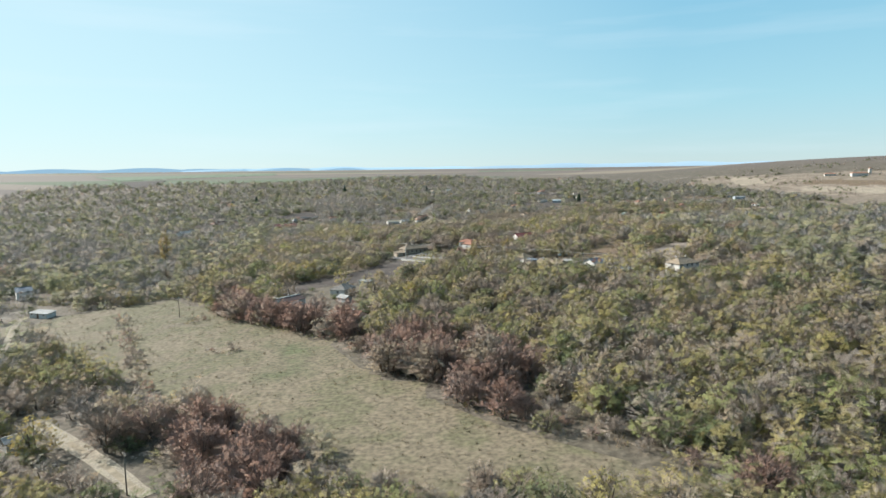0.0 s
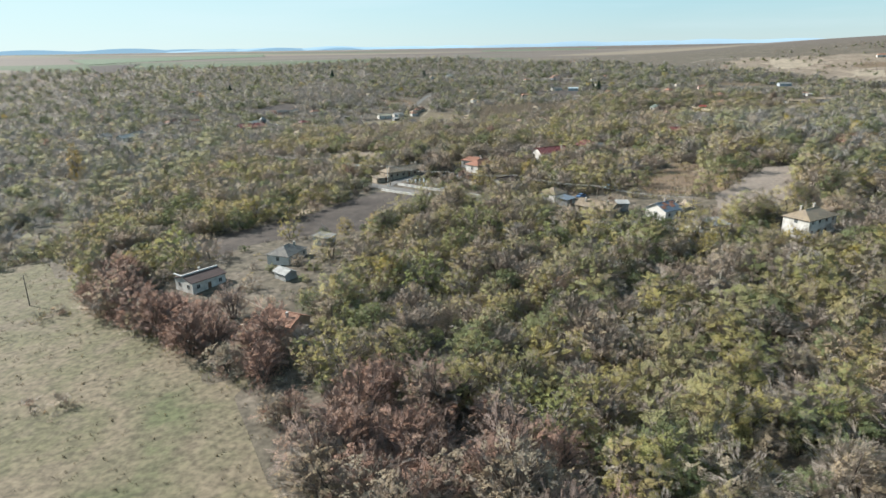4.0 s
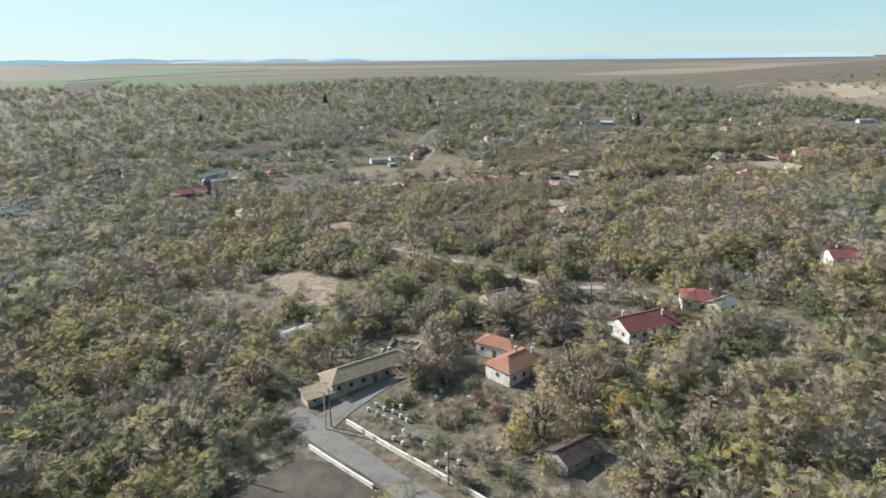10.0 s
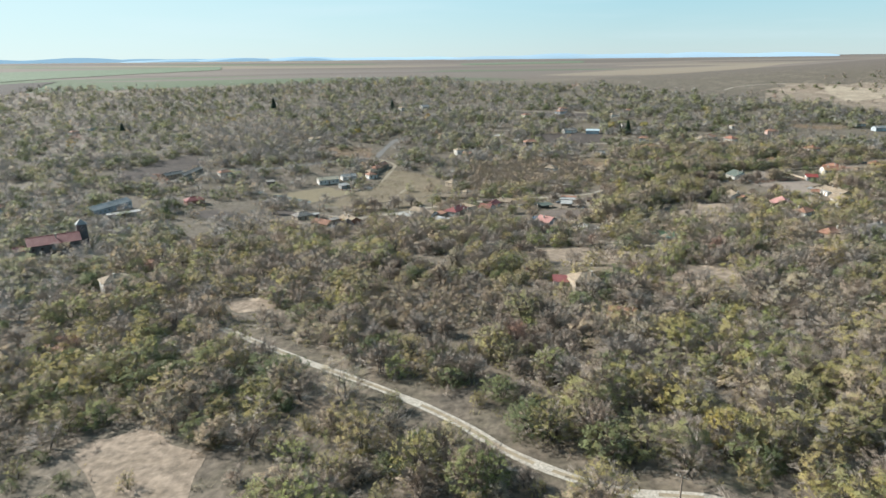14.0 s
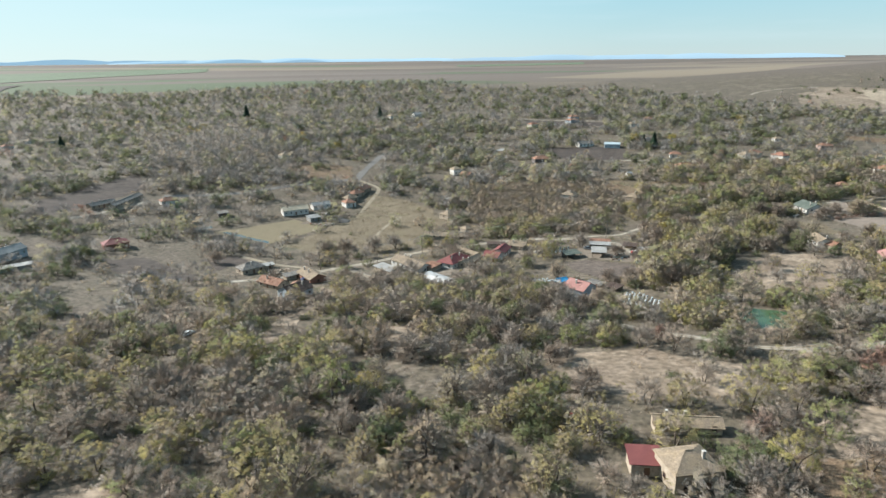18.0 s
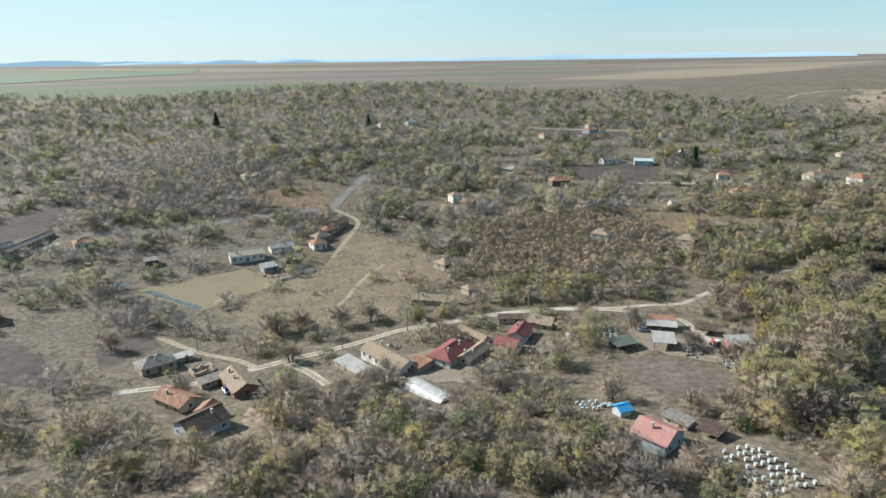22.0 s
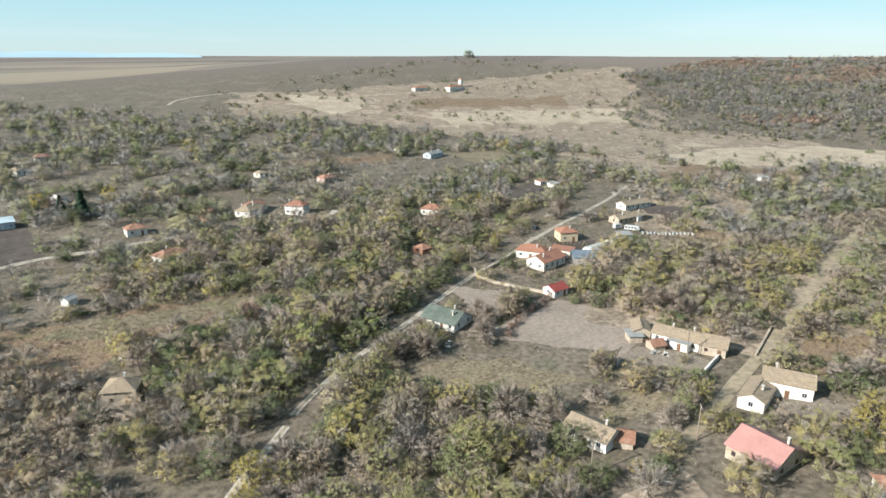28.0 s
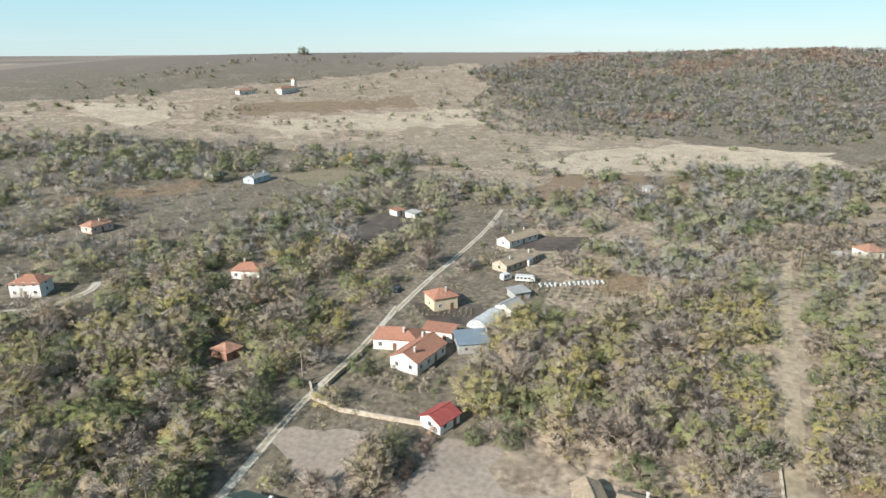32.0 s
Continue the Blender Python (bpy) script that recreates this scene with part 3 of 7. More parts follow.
field('bare', [(254, 750), (254, 723), (237, 719), (227, 721), (218, 750), (221, 756)])
field('weeds', [(121, 875), (197, 839), (189, 823), (146, 840)])
field('dryearth', [(507, 1252), (577, 1204), (650, 1140), (721, 1045), (792, 932), (703, 895), (654, 893), (575, 950), (537, 1005), (527, 1131), (497, 1200)])
field('drygrass', [(768, 1129), (921, 1094), (1036, 1035), (812, 926), (763, 1016), (730, 1091)])
field('drygrass', [(529, 915), (583, 920), (628, 883), (644, 829), (560, 812), (533, 864)])
field('straw', [(542, 817), (614, 820), (670, 778), (705, 729), (697, 667), (663, 625), (601, 631), (593, 685), (573, 736), (528, 782)])
field('straw', [(549, 1230), (517, 1164), (507, 1110), (560, 1120), (600, 1160)])
field('straw', [(560, 1010), (640, 960), (717, 905), (787, 931), (720, 985), (640, 1030), (580, 1050)])
field('weeds', [(600, 1090), (690, 1030), (760, 990), (790, 1010), (720, 1060), (640, 1120)])
field('drygrass', [(556, 959), (693, 840), (712, 731), (666, 770), (573, 826), (484, 830), (517, 897)])
field('weeds', [(481, 796), (535, 786), (561, 722), (538, 691), (489, 746), (453, 780)])
field('plough', [(-222, 832), (-191, 911), (-171, 873), (-199, 801)])
field('plough', [(-93, 740), (-80, 750), (-70, 738), (-82, 719)])
field('plough', [(-137, 731), (-121, 742), (-85, 711), (-100, 706)])
field('weeds', [(-94, 945), (-41, 937), (-40, 905), (-62, 901)])
field('plough', [(314, 787), (321, 766), (307, 758), (304, 775)])
field('plough', [(364, 845), (403, 842), (401, 817), (353, 826)])
field('plough', [(393, 786), (403, 748), (380, 748), (377, 774)])
field('weeds', [(364, 735), (364, 716), (338, 717), (346, 738)])
field('weeds', [(348, 992), (412, 960), (399, 943), (340, 975)])
field('meadow', [(446, 933), (484, 911), (465, 884), (431, 897)])
field('bare', [(243, 791), (246, 778), (250, 764), (226, 759), (232, 771)])
field('lawn', [(274, 782), (285, 780), (280, 775), (275, 775)])
field('bare', [(236, 721), (241, 718), (227, 716), (220, 716)])
field('pasture', [(190, 764), (211, 741), (208, 715), (195, 732), (185, 757)])
field('pasture', [(202, 714), (214, 701), (206, 696), (194, 704)])
field('weeds', [(264, 679), (280, 663), (258, 661), (244, 669), (244, 679)])
field('weeds', [(77, 542), (106, 538), (100, 528), (78, 528)])
field('bare', [(18, 718), (27, 717), (29, 698), (21, 700)])
field('weeds', [(111, 865), (179, 855), (180, 836), (114, 830)])
field('dryearth', [(-36, 485), (-12, 485), (-13, 467), (-29, 467)])
field('meadow', [(139, 859), (150, 863), (198, 834), (188, 827), (148, 846)])
field('meadow', [(-28, 692), (-8, 674), (-22, 663), (-44, 673)])
field('dryearth', [(-61, 545), (-47, 549), (-40, 534), (-53, 531)])
field('dryearth', [(-30, 688), (-23, 685), (-27, 649), (-31, 621), (-40, 622), (-33, 650)])
field('dryearth', [(-13, 625), (0, 636), (10, 621), (8, 617), (-14, 619)])
field('drygrass', [(95, 561), (122, 553), (108, 537), (87, 543)])
field('plough', [(-139, 739), (-123, 731), (-81, 705), (-83, 702), (-125, 716)])
field('tilled', [(92, 537), (103, 531), (95, 521), (87, 530)])
field('yard', [(84, 727), (96, 738), (106, 722), (116, 714), (110, 696), (96, 700), (84, 712)])
field('yard', [(0, 708), (12, 722), (34, 728), (40, 716), (30, 700), (16, 702)])
field('yard', [(224, 717), (234, 716), (237, 705), (237, 693), (229, 696), (226, 706)])
field('yard', [(217, 678), (223, 677), (230, 670), (229, 664), (221, 666), (216, 671)])
field('yard', [(-58, 812), (-40, 806), (-34, 826), (-50, 832)])
road('asphalt', 5, [(-31, 371), (-24, 363), (-14, 353), (-5, 344), (3, 336)])
road('asphalt', 4, [(3, 336), (11, 330), (19, 321)])
road('asphalt', 4, [(41, 301), (50, 294), (60, 288), (68, 281), (74, 278), (80, 273)])
road('asphalt', 4.5, [(-23, 363), (-16, 375), (-5, 389)])
road('gravel', 2.3, [(-51, 519), (-25, 495), (-2, 475), (12, 461), (23, 447), (37, 436), (53, 431), (60, 420)])
road('gravel', 2.3, [(66, 628), (77, 615), (88, 607), (99, 598), (109, 595), (120, 597)])
road('gravel', 3.3, [(-70, 702), (-60, 705), (-49, 708), (-34, 718), (-25, 724), (-14, 730), (-2, 737), (11, 745), (29, 749), (50, 753), (71, 751), (88, 746)])
road('gravel', 3, [(-25, 721), (-17, 713), (-10, 703)])
road('gravel', 2.0, [(76, 749), (81, 748), (97, 748), (109, 747), (122, 755), (134, 761), (152, 768)])
road('gravel', 1.9, [(156, 770), (161, 772), (183, 777), (213, 780), (250, 785), (283, 786), (310, 789)])
road('gravel', 1.9, [(307, 788), (334, 789), (360, 789), (394, 790), (432, 794)])
road('gravel', 2, [(62, 752), (76, 751), (94, 740), (103, 733), (104, 726), (105, 713)])
road('asphalt', 4.5, [(-154, 858), (-112, 870), (-80, 889), (-54, 899), (-37, 906), (-30, 926), (-18, 972)])
road('asphalt', 4.5, [(-34, 901), (-26, 944), (-20, 970)])
road('gravel', 3.5, [(-199, 788), (-178, 813), (-159, 845)])
road('track', 2.4, [(-34, 904), (-19, 886), (-17, 875), (-21, 853), (-25, 831)])
road('track', 2.4, [(-76, 748), (-58, 734), (-40, 724), (-34, 718)])
road('lane', 3.6, [(405, 675), (350, 680), (285, 683), (247, 686), (215, 689), (196, 691)])
road('gravel', 2.8, [(257, 892), (267, 884), (280, 883), (286, 887)])
road('gravel', 3, [(426, 1253), (451, 1275), (483, 1282), (523, 1274)])
road('lane', 2.4, [(464, 799), (488, 798), (521, 812), (567, 823), (599, 817)])
road('gravel', 3, [(152, 927), (166, 926), (187, 918), (216, 910)])
road('gravel', 2.5, [(88, 1160), (122, 1131), (197, 1103), (250, 1091)])
road('track', 1.9, [(0, 819), (-7, 805), (-11, 792), (-13, 781), (-16, 772)])
road('track', 2.4, [(-151, 211), (-180, 264), (-183, 277)])
road('track', 4, [(-104, 156), (-85, 140), (-71, 128), (-57, 115)])
road('gravel', 3, [(72, 283), (75, 279)])
road('gravel', 3.5, [(132, 492), (142, 483), (154, 465)])
road('gravel', 3.5, [(109, 593), (125, 593), (151, 599)])


# ---- building with parts ----
def part(name, bm, mat, parent, label=""):
    me = bpy.data.meshes.new(name)
    bm.to_mesh(me)
    bm.free()
    me.materials.append(mat)
    ob = new(name, me)
    ob.parent = parent
    return tagged(ob, label)


def share(name, me, parent, m):
    ob = new(name, me)
    ob.parent = parent
    ob.matrix_basis = m
    return ob


def box(bm, x0, y0, z0, x1, y1, z1):
    v = [bm.verts.new((x, y, z)) for z in (z0, z1) for x, y in ((x0, y0), (x1, y0), (x1, y1), (x0, y1))]
    for f in ((3, 2, 1, 0), (4, 5, 6, 7), (0, 1, 5, 4), (1, 2, 6, 5), (2, 3, 7, 6), (3, 0, 4, 7)):
        bm.faces.new([v[i] for i in f])
    return v


def boxes(*args):
    bm = bmesh.new()
    for a in args:
        box(bm, *a)
    return bm


def slab(bm, ring, thick):
    """A flat polygon given thickness downwards."""
    top = [bm.verts.new(p) for p in ring]
    low = [bm.verts.new((p[0], p[1], p[2] - thick)) for p in ring]
    bm.faces.new(top)
    bm.faces.new(low[::-1])
    n = len(ring)
    for i in range(n):
        bm.faces.new((top[(i + 1) % n], top[i], low[i], low[(i + 1) % n]))


def shell(bm, pts, fcs, thick):
    """A folded sheet given thickness downwards, as one closed body."""
    top = [bm.verts.new(p) for p in pts]
    low = [bm.verts.new((p[0], p[1], p[2] - thick)) for p in pts]
    seen = {}
    for f in fcs:
        bm.faces.new([top[i] for i in f])
        bm.faces.new([low[i] for i in reversed(f)])
        for a, b in zip(f, f[1:] + f[:1]):
            seen[(a, b)] = True
    for a, b in seen:
        if (b, a) not in seen:
            bm.faces.new((top[b], top[a], low[a], low[b]))


def window_mesh(w, hgt, frame_mat):
    bm = bmesh.new()
    for a in ((-w / 2, 0, 0, w / 2, 0.07, 0.09), (-w / 2, 0, hgt - 0.09, w / 2, 0.07, hgt), (-w / 2, 0, 0.09, -w / 2 + 0.09, 0.07, hgt - 0.09),
              (w / 2 - 0.09, 0, 0.09, w / 2, 0.07, hgt - 0.09), (-0.035, 0, 0.09, 0.035, 0.06, hgt - 0.09)):
        box(bm, *a)
    me = bpy.data.meshes.new("window_frame")
    bm.to_mesh(me)
    bm.free()
    me.materials.append(frame_mat)
    bm = boxes((-w / 2 + 0.05, 0.0, 0.05, w / 2 - 0.05, 0.035, hgt - 0.05))
    pane = bpy.data.meshes.new("pane")
    bm.to_mesh(pane)
    bm.free()
    pane.materials.append(GLASS)
    return me, pane


WINDOWS = [window_mesh(1.1, 1.25, FRAME_WHITE), window_mesh(0.9, 1.05, FRAME_BROWN), window_mesh(0.7, 0.6, FRAME_BROWN)]
DOOR = {}
for key, mat in (("brown", FRAME_BROWN), ("white", FRAME_WHITE)):
    bm = boxes((-0.5, 0, 0, 0.5, 0.05, 2.05), (-0.4, 0.05, 0.15, 0.4, 0.065, 0.95), (-0.4, 0.05, 1.1, 0.4, 0.065, 1.9), (0.36, 0.065, 1.0, 0.44, 0.12, 1.04))
    DOOR[key] = bpy.data.meshes.new("door")
    bm.to_mesh(DOOR[key])
    bm.free()
    DOOR[key].materials.append(mat)

ROOF_WORDS = {"tantile": "weathered tan tile roof", "greytile": "grey lichened tile roof", "redtile": "faded red tile roof", "orangetile": "bright orange tile roof", "browntile": "dark brown roof",
              "brickroof": "broken brick-red roof", "brown": "dark brown metal roof", "greymetal": "grey sheet-metal roof", "whitemetal": "bleached white sheet roof", "redmetal": "dark red metal roof",
              "brightred": "bright red metal roof", "pinkmetal": "faded pink metal roof", "bluemetal": "slate-blue metal roof", "bluewhite": "pale blue metal roof", "greenmetal": "dull green roof",
              "creamroof": "cream sheet roof", "bluetarp": "bright blue tarpaulin roof", "plastic": "white plastic film"}
WALL_WORDS = {"white": "stained whitewashed walls", "stone": "rough stone walls", "darkstone": "dark stone walls", "brick": "brick walls", "greywall": "grey rendered walls", "bluewall": "pale blue walls",
              "pinkwall": "pink walls", "yellowwall": "cream-yellow walls", "redwall": "red painted walls", "whitemetal": "white sheet walls", "plastic": "white film"}
hrng = random.Random(5)


def house(x, y, ang, L, W, eave, shape, roof, wall):
    """One building: x, y its middle, ang the way of its ridge, L by W its plan, eave its wall height.
    shape: G gable, H hip, S lean-to roof, O open shed on posts, T film tunnel, R roofless ruin, P low roof with a white parapet."""
    L, W, eave = (L, W, eave) if shape == "T" else (L * 0.93, W * 0.82, eave * 0.9)
    hx, hy = L / 2, W / 2
    ca, sa = math.cos(radians(ang)), math.sin(radians(ang))
    corners = [(x + ca * a - sa * b, y + sa * a + ca * b) for a in (-hx, hx) for b in (-hy, hy)]
    base = min(heights([c[0] for c in corners], [c[1] for c in corners])) - 0.05
    sink = max(heights([c[0] for c in corners], [c[1] for c in corners])) - base
    eave = eave + sink * 0.6
    kind = {"O": "open_shed", "T": "film_greenhouse", "R": "ruined_house", "S": "shed"}.get(shape, "house" if L * W > 45 else "outbuilding")
    root = new(kind)
    root.empty_display_size = 0.5
    root.matrix_basis = pose(x, y, base, 0, 0, ang)
    words = {"O": f"open timber shed with {ROOF_WORDS[roof]}", "T": "tunnel greenhouse covered in dusty white film", "R": f"roofless ruin with crumbling {WALL_WORDS[wall]}",
             "S": f"low shed with {ROOF_WORDS[roof]} and {WALL_WORDS[wall]}"}.get(shape, f"village {'hip-roofed' if shape == 'H' else 'gabled'} building with {ROOF_WORDS[roof]} and {WALL_WORDS[wall]}")
    tagged(root, words, "greenhouse" if shape == "T" else "shed" if shape in "OS" else "house", group="village buildings")
    FOOTPRINTS.append((x, y, ang, hx + 1.3, hy + 1.3))
    rm, wm_ = ROOFS[roof], WALLS[wall]
    o = 0.4
    if shape == "T":
        bm = bmesh.new()
        n, hoops = 10, max(4, int(L / 1.5))
        rows = []
        for i in range(hoops + 1):
            px = -hx + L * i / hoops
            sag = 1 - 0.03 * (i % 2)
            rows.append([bm.verts.new((px, -hy * math.cos(math.pi * k / n) * sag, (0.05 + hy * 0.85 * math.sin(math.pi * k / n)) * sag)) for k in range(n + 1)])
        for a, b in zip(rows, rows[1:]):
            for k in range(n):
                bm.faces.new((a[k], b[k], b[k + 1], a[k + 1]))
        bm.faces.new(rows[0])
        bm.faces.new(rows[-1][::-1])
        part("film_cover", bm, rm, root)
        return root
    if shape == "R":
        t = 0.45
        for (ax, ay), (bx, by) in (((-hx, -hy), (hx, -hy)), ((hx, hy), (-hx, hy)), ((hx, -hy + t), (hx, hy - t)), ((-hx, hy - t), (-hx, -hy + t))):
            bm = bmesh.new()
            d = Vector((bx - ax, by - ay))
            n = max(2, int(d.length / 1.2))
            inward = Vector((-d.y, d.x)).normalized() * t
            rows = []
            for i in range(n + 1):
                p, z = Vector((ax, ay)) + d * (i / n), eave * hrng.uniform(0.35, 1.0)
                q = p + inward
                rows.append([bm.verts.new(c) for c in ((p.x, p.y, -0.3), (p.x, p.y, z), (q.x, q.y, z * hrng.uniform(0.9, 1)), (q.x, q.y, -0.3))])
            for a, b in zip(rows, rows[1:]):
                for k in range(3):
                    bm.faces.new((a[k + 1], a[k], b[k], b[k + 1]))
            bm.faces.new(rows[0])
            bm.faces.new(rows[-1][::-1])
            part("wall", bm, wm_, root)
        for i in range(max(3, int(L / 2))):
            bm = boxes((-0.07, -hy, -0.07, 0.07, hy * hrng.uniform(-0.2, 1), 0.07))
            ob = part("rafter", bm, TIMBER, root)
            ob.matrix_basis = pose(-hx + 0.6 + (L - 1.2) * hrng.random(), 0, eave * 0.75, hrng.uniform(-18, 10), 0, hrng.uniform(-20, 20))
        return root
    rise = 0.45 if shape in "SO" else 1.0 if shape == "P" else W * 0.24
    if shape in "SO":
        z0, z1 = eave, eave + max(rise, W * 0.1)
        bm = bmesh.new()
        slab(bm, [(-hx - o, -hy - o, z0), (hx + o, -hy - o, z0), (hx + o, hy + o, z1), (-hx - o, hy + o, z1)], 0.12)
        part("roof", bm, rm, root)
        if shape == "O":
            for px in np.linspace(-hx + 0.2, hx - 0.2, max(2, int(L / 3) + 1)):
                for py, z in ((-hy + 0.2, z0 - 0.02), (hy - 0.2, z1 - 0.18)):
                    part("post", boxes((px - 0.08, py - 0.08, -0.2, px + 0.08, py + 0.08, z)), TIMBER, root)
            part("wall", boxes((-hx, hy - 0.14, -0.2, hx, hy, z1 - 0.2)), wm_, root)
            return root
        bm = bmesh.new()
        lo = [bm.verts.new(p) for p in ((-hx, -hy, -0.4), (hx, -hy, -0.4), (hx, hy, -0.4), (-hx, hy, -0.4))]
        hi = [bm.verts.new(p) for p in ((-hx, -hy, z0 - 0.1), (hx, -hy, z0 - 0.1), (hx, hy, z1 - 0.2), (-hx, hy, z1 - 0.2))]
        bm.faces.new(hi)
        for k in range(4):
            bm.faces.new((lo[k], lo[(k + 1) % 4], hi[(k + 1) % 4], hi[k]))
        part("wall", bm, wm_, root)
    else:
        zr, ze = eave + rise, eave
        drop = o * rise / hy
        bm = bmesh.new()
        if shape == "H" and L > W * 0.7:
            k = max(0.3, hx - hy * 0.9)
            E = [(-hx - o, -hy - o, ze - drop), (hx + o, -hy - o, ze - drop), (hx + o, hy + o, ze - drop), (-hx - o, hy + o, ze - drop)]
            R = [(-k, 0, zr), (k, 0, zr)]
            shell(bm, E + R, ((0, 1, 5, 4), (2, 3, 4, 5), (1, 2, 5), (3, 0, 4)), 0.14)
            part("roof", bm, rm, root)
            part("ridge_cap", boxes((-k, -0.12, zr - 0.06, k, 0.12, zr + 0.08)), rm, root)
            bm = boxes((-hx, -hy, -0.4, hx, hy, ze - 0.12))
        else:
            sag = 0.10 if roof in ("tantile", "greytile") else 0.0
            n = 5
            pts, fcs = [], []
            for i in range(n + 1):
                xa, za = -hx - o + (L + 2 * o) * i / n, sag * math.sin(math.pi * i / n)
                pts += [(xa, -hy - o, ze - drop - za * 0.5), (xa, 0, zr - za), (xa, hy + o, ze - drop - za * 0.5)]
                if i < n:
                    fcs += [(3 * i, 3 * i + 3, 3 * i + 4, 3 * i + 1), (3 * i + 1, 3 * i + 4, 3 * i + 5, 3 * i + 2)]
            shell(bm, pts, fcs, 0.13)
            part("roof", bm, rm, root)
            if shape == "P":
                part("parapet", boxes((-hx - o, -0.2, zr - 0.1, hx + o, 0.2, zr + 0.3), (-hx - 0.1, 0.2, zr - 0.25, -hx + 0.3, hy + o, zr - 0.05)), FRAME_WHITE, root, "white parapet")
            else:
                part("ridge_cap", boxes((-hx - o, -0.13, zr - 0.16, hx + o, 0.13, zr + 0.02 if sag else zr + 0.06)), rm, root)
            bm = bmesh.new()
            prof = [(-hy, -0.4), (hy, -0.4), (hy, ze - 0.14), (0, zr - 0.16 - sag), (-hy, ze - 0.14)]
            a = [bm.verts.new((-hx, p, q)) for p, q in prof]
            b = [bm.verts.new((hx, p, q)) for p, q in prof]
            bm.faces.new(a[::-1])
            bm.faces.new(b)
            for k in range(5):
                bm.faces.new((a[k], a[(k + 1) % 5], b[(k + 1) % 5], b[k]))
        part("wall", bm, wm_, root)
        if L * W > 50 and wall not in ("whitemetal",):
            for c in range(2 if L > 12 else 1):
                cx, cy = hrng.uniform(-0.35, 0.35) * L if c == 0 else hrng.choice((-0.3, 0.3)) * L, hrng.choice((-0.2, 0.2)) * W
                zc = zr - abs(cy) * rise / hy - 0.3
                ch = part("chimney", boxes((cx - 0.24, cy - 0.24, zc, cx + 0.24, cy + 0.24, zr + 0.5)), CHIMNEY, root, "pale plastered chimney")
                part("chimney_cap", boxes((cx - 0.31, cy - 0.31, zr + 0.5, cx + 0.31, cy + 0.31, zr + 0.58)), CONCRETE, ch)
    # windows and doors on the walls
    if wall in ("whitemetal",) or L < 4.5:
        return root
    pick = WINDOWS[0] if wall in ("white", "bluewall", "yellowwall", "pinkwall") else WINDOWS[1]
    if shape == "S" or eave < 2.5:
        pick = WINDOWS[2]
    storeys = (0, 1) if eave - sink * 0.6 > 4.4 else (0,)
    step = 3.0
    for side in (-1, 1):
        spots = max(1, int(L / step))
        for s in storeys:
            for i in range(spots):
                wx = -hx + L * (i + 0.5) / spots
                if s == 0 and i == spots // 2 and side < 0:
                    share("door", DOOR["brown" if wall != "bluewall" else "white"], root, pose(wx, side * hy, sink * 0.4, 0, 0, 180 if side < 0 else 0))
                    continue
                z = 0.95 + 2.7 * s + sink * 0.5
                if z + 1.3 > eave:
                    z = eave - 0.95
                wf = share("window", pick[0], root, pose(wx, side * hy, z, 0, 0, 180 if side < 0 else 0))
                share("pane", pick[1], wf, Matrix())
        if shape != "S":
            ends = max(1, int(W / 4))
            for s in storeys:
                for i in range(ends):
                    wy = -hy + W * (i + 0.5) / ends
                    z = min(0.95 + 2.7 * s + sink * 0.5, eave - 1.35)
                    if z < 0.5:
                        continue
                    wf = share("window", pick[0], root, pose(side * hx, wy, z, 0, 0, -90 if side > 0 else 90))
                    share("pane", pick[1], wf, Matrix())
    return root


house(-65, 265, 53, 10.8, 10, 3.4, 'P', 'brown', 'white')
house(-45, 281, 69, 10.1, 9, 3, 'H', 'greytile', 'white')
house(-36, 293, 69, 5.4, 6, 2.8, 'S', 'greymetal', 'white')
house(-42, 266, -43, 5.6, 4.5, 2.2, 'G', 'whitemetal', 'whitemetal')
house(-35, 235, -28, 10.2, 8, 2.6, 'G', 'redtile', 'stone')
house(-42, 236, -42, 8.9, 6, 2.4, 'R', 'greytile', 'stone')
house(40, 322, 38, 6.4, 8, 3.2, 'H', 'tantile', 'white')
house(43, 315, 49, 5.6, 5, 2.4, 'S', 'bluemetal', 'greywall')
house(51, 302, -45, 13.7, 8, 2.8, 'G', 'tantile', 'stone')
house(59, 303, -4, 3.7, 4, 2.8, 'S', 'whitemetal', 'greywall')
patched = house(69, 293, 33, 7.7, 9, 3.2, 'G', 'bluemetal', 'white')
folds = [v.co.copy() for v in next(c for c in patched.children if c.name.startswith("roof")).data.vertices][:18]
for side, lo, hi, a, b in ((0, 0.30, 0.62, 0.05, 0.26), (0, 0.55, 0.92, 0.30, 0.50), (0, 0.35, 0.70, 0.56, 0.80), (0, 0.72, 0.95, 0.70, 0.95), (2, 0.25, 0.60, 0.10, 0.40), (2, 0.60, 0.94, 0.45, 0.90)):
    def on_roof(along, up):
        p = folds[side].lerp(folds[15 + side], along).lerp(folds[1].lerp(folds[16], along), up)
        return (p.x, p.y, p.z + 0.06)
    bm = bmesh.new()
    slab(bm, [on_roof(a, lo), on_roof(b, lo), on_roof(b, hi), on_roof(a, hi)], 0.05)
    part("tile_patch", bm, ROOFS["orangetile"], patched, "remaining red roof tiles")
house(74, 299, 18, 13.8, 8, 2.5, 'R', 'tantile', 'stone')
house(101, 270, 30, 13.2, 9, 5.6, 'H', 'tantile', 'white')
house(78, 276, 13, 5.6, 7, 3, 'O', 'greymetal', 'white')
house(-16, 384, 37, 23.1, 8, 3.2, 'H', 'tantile', 'stone')
house(-26, 375, 33, 6.5, 5.5, 2.2, 'S', 'tantile', 'stone')
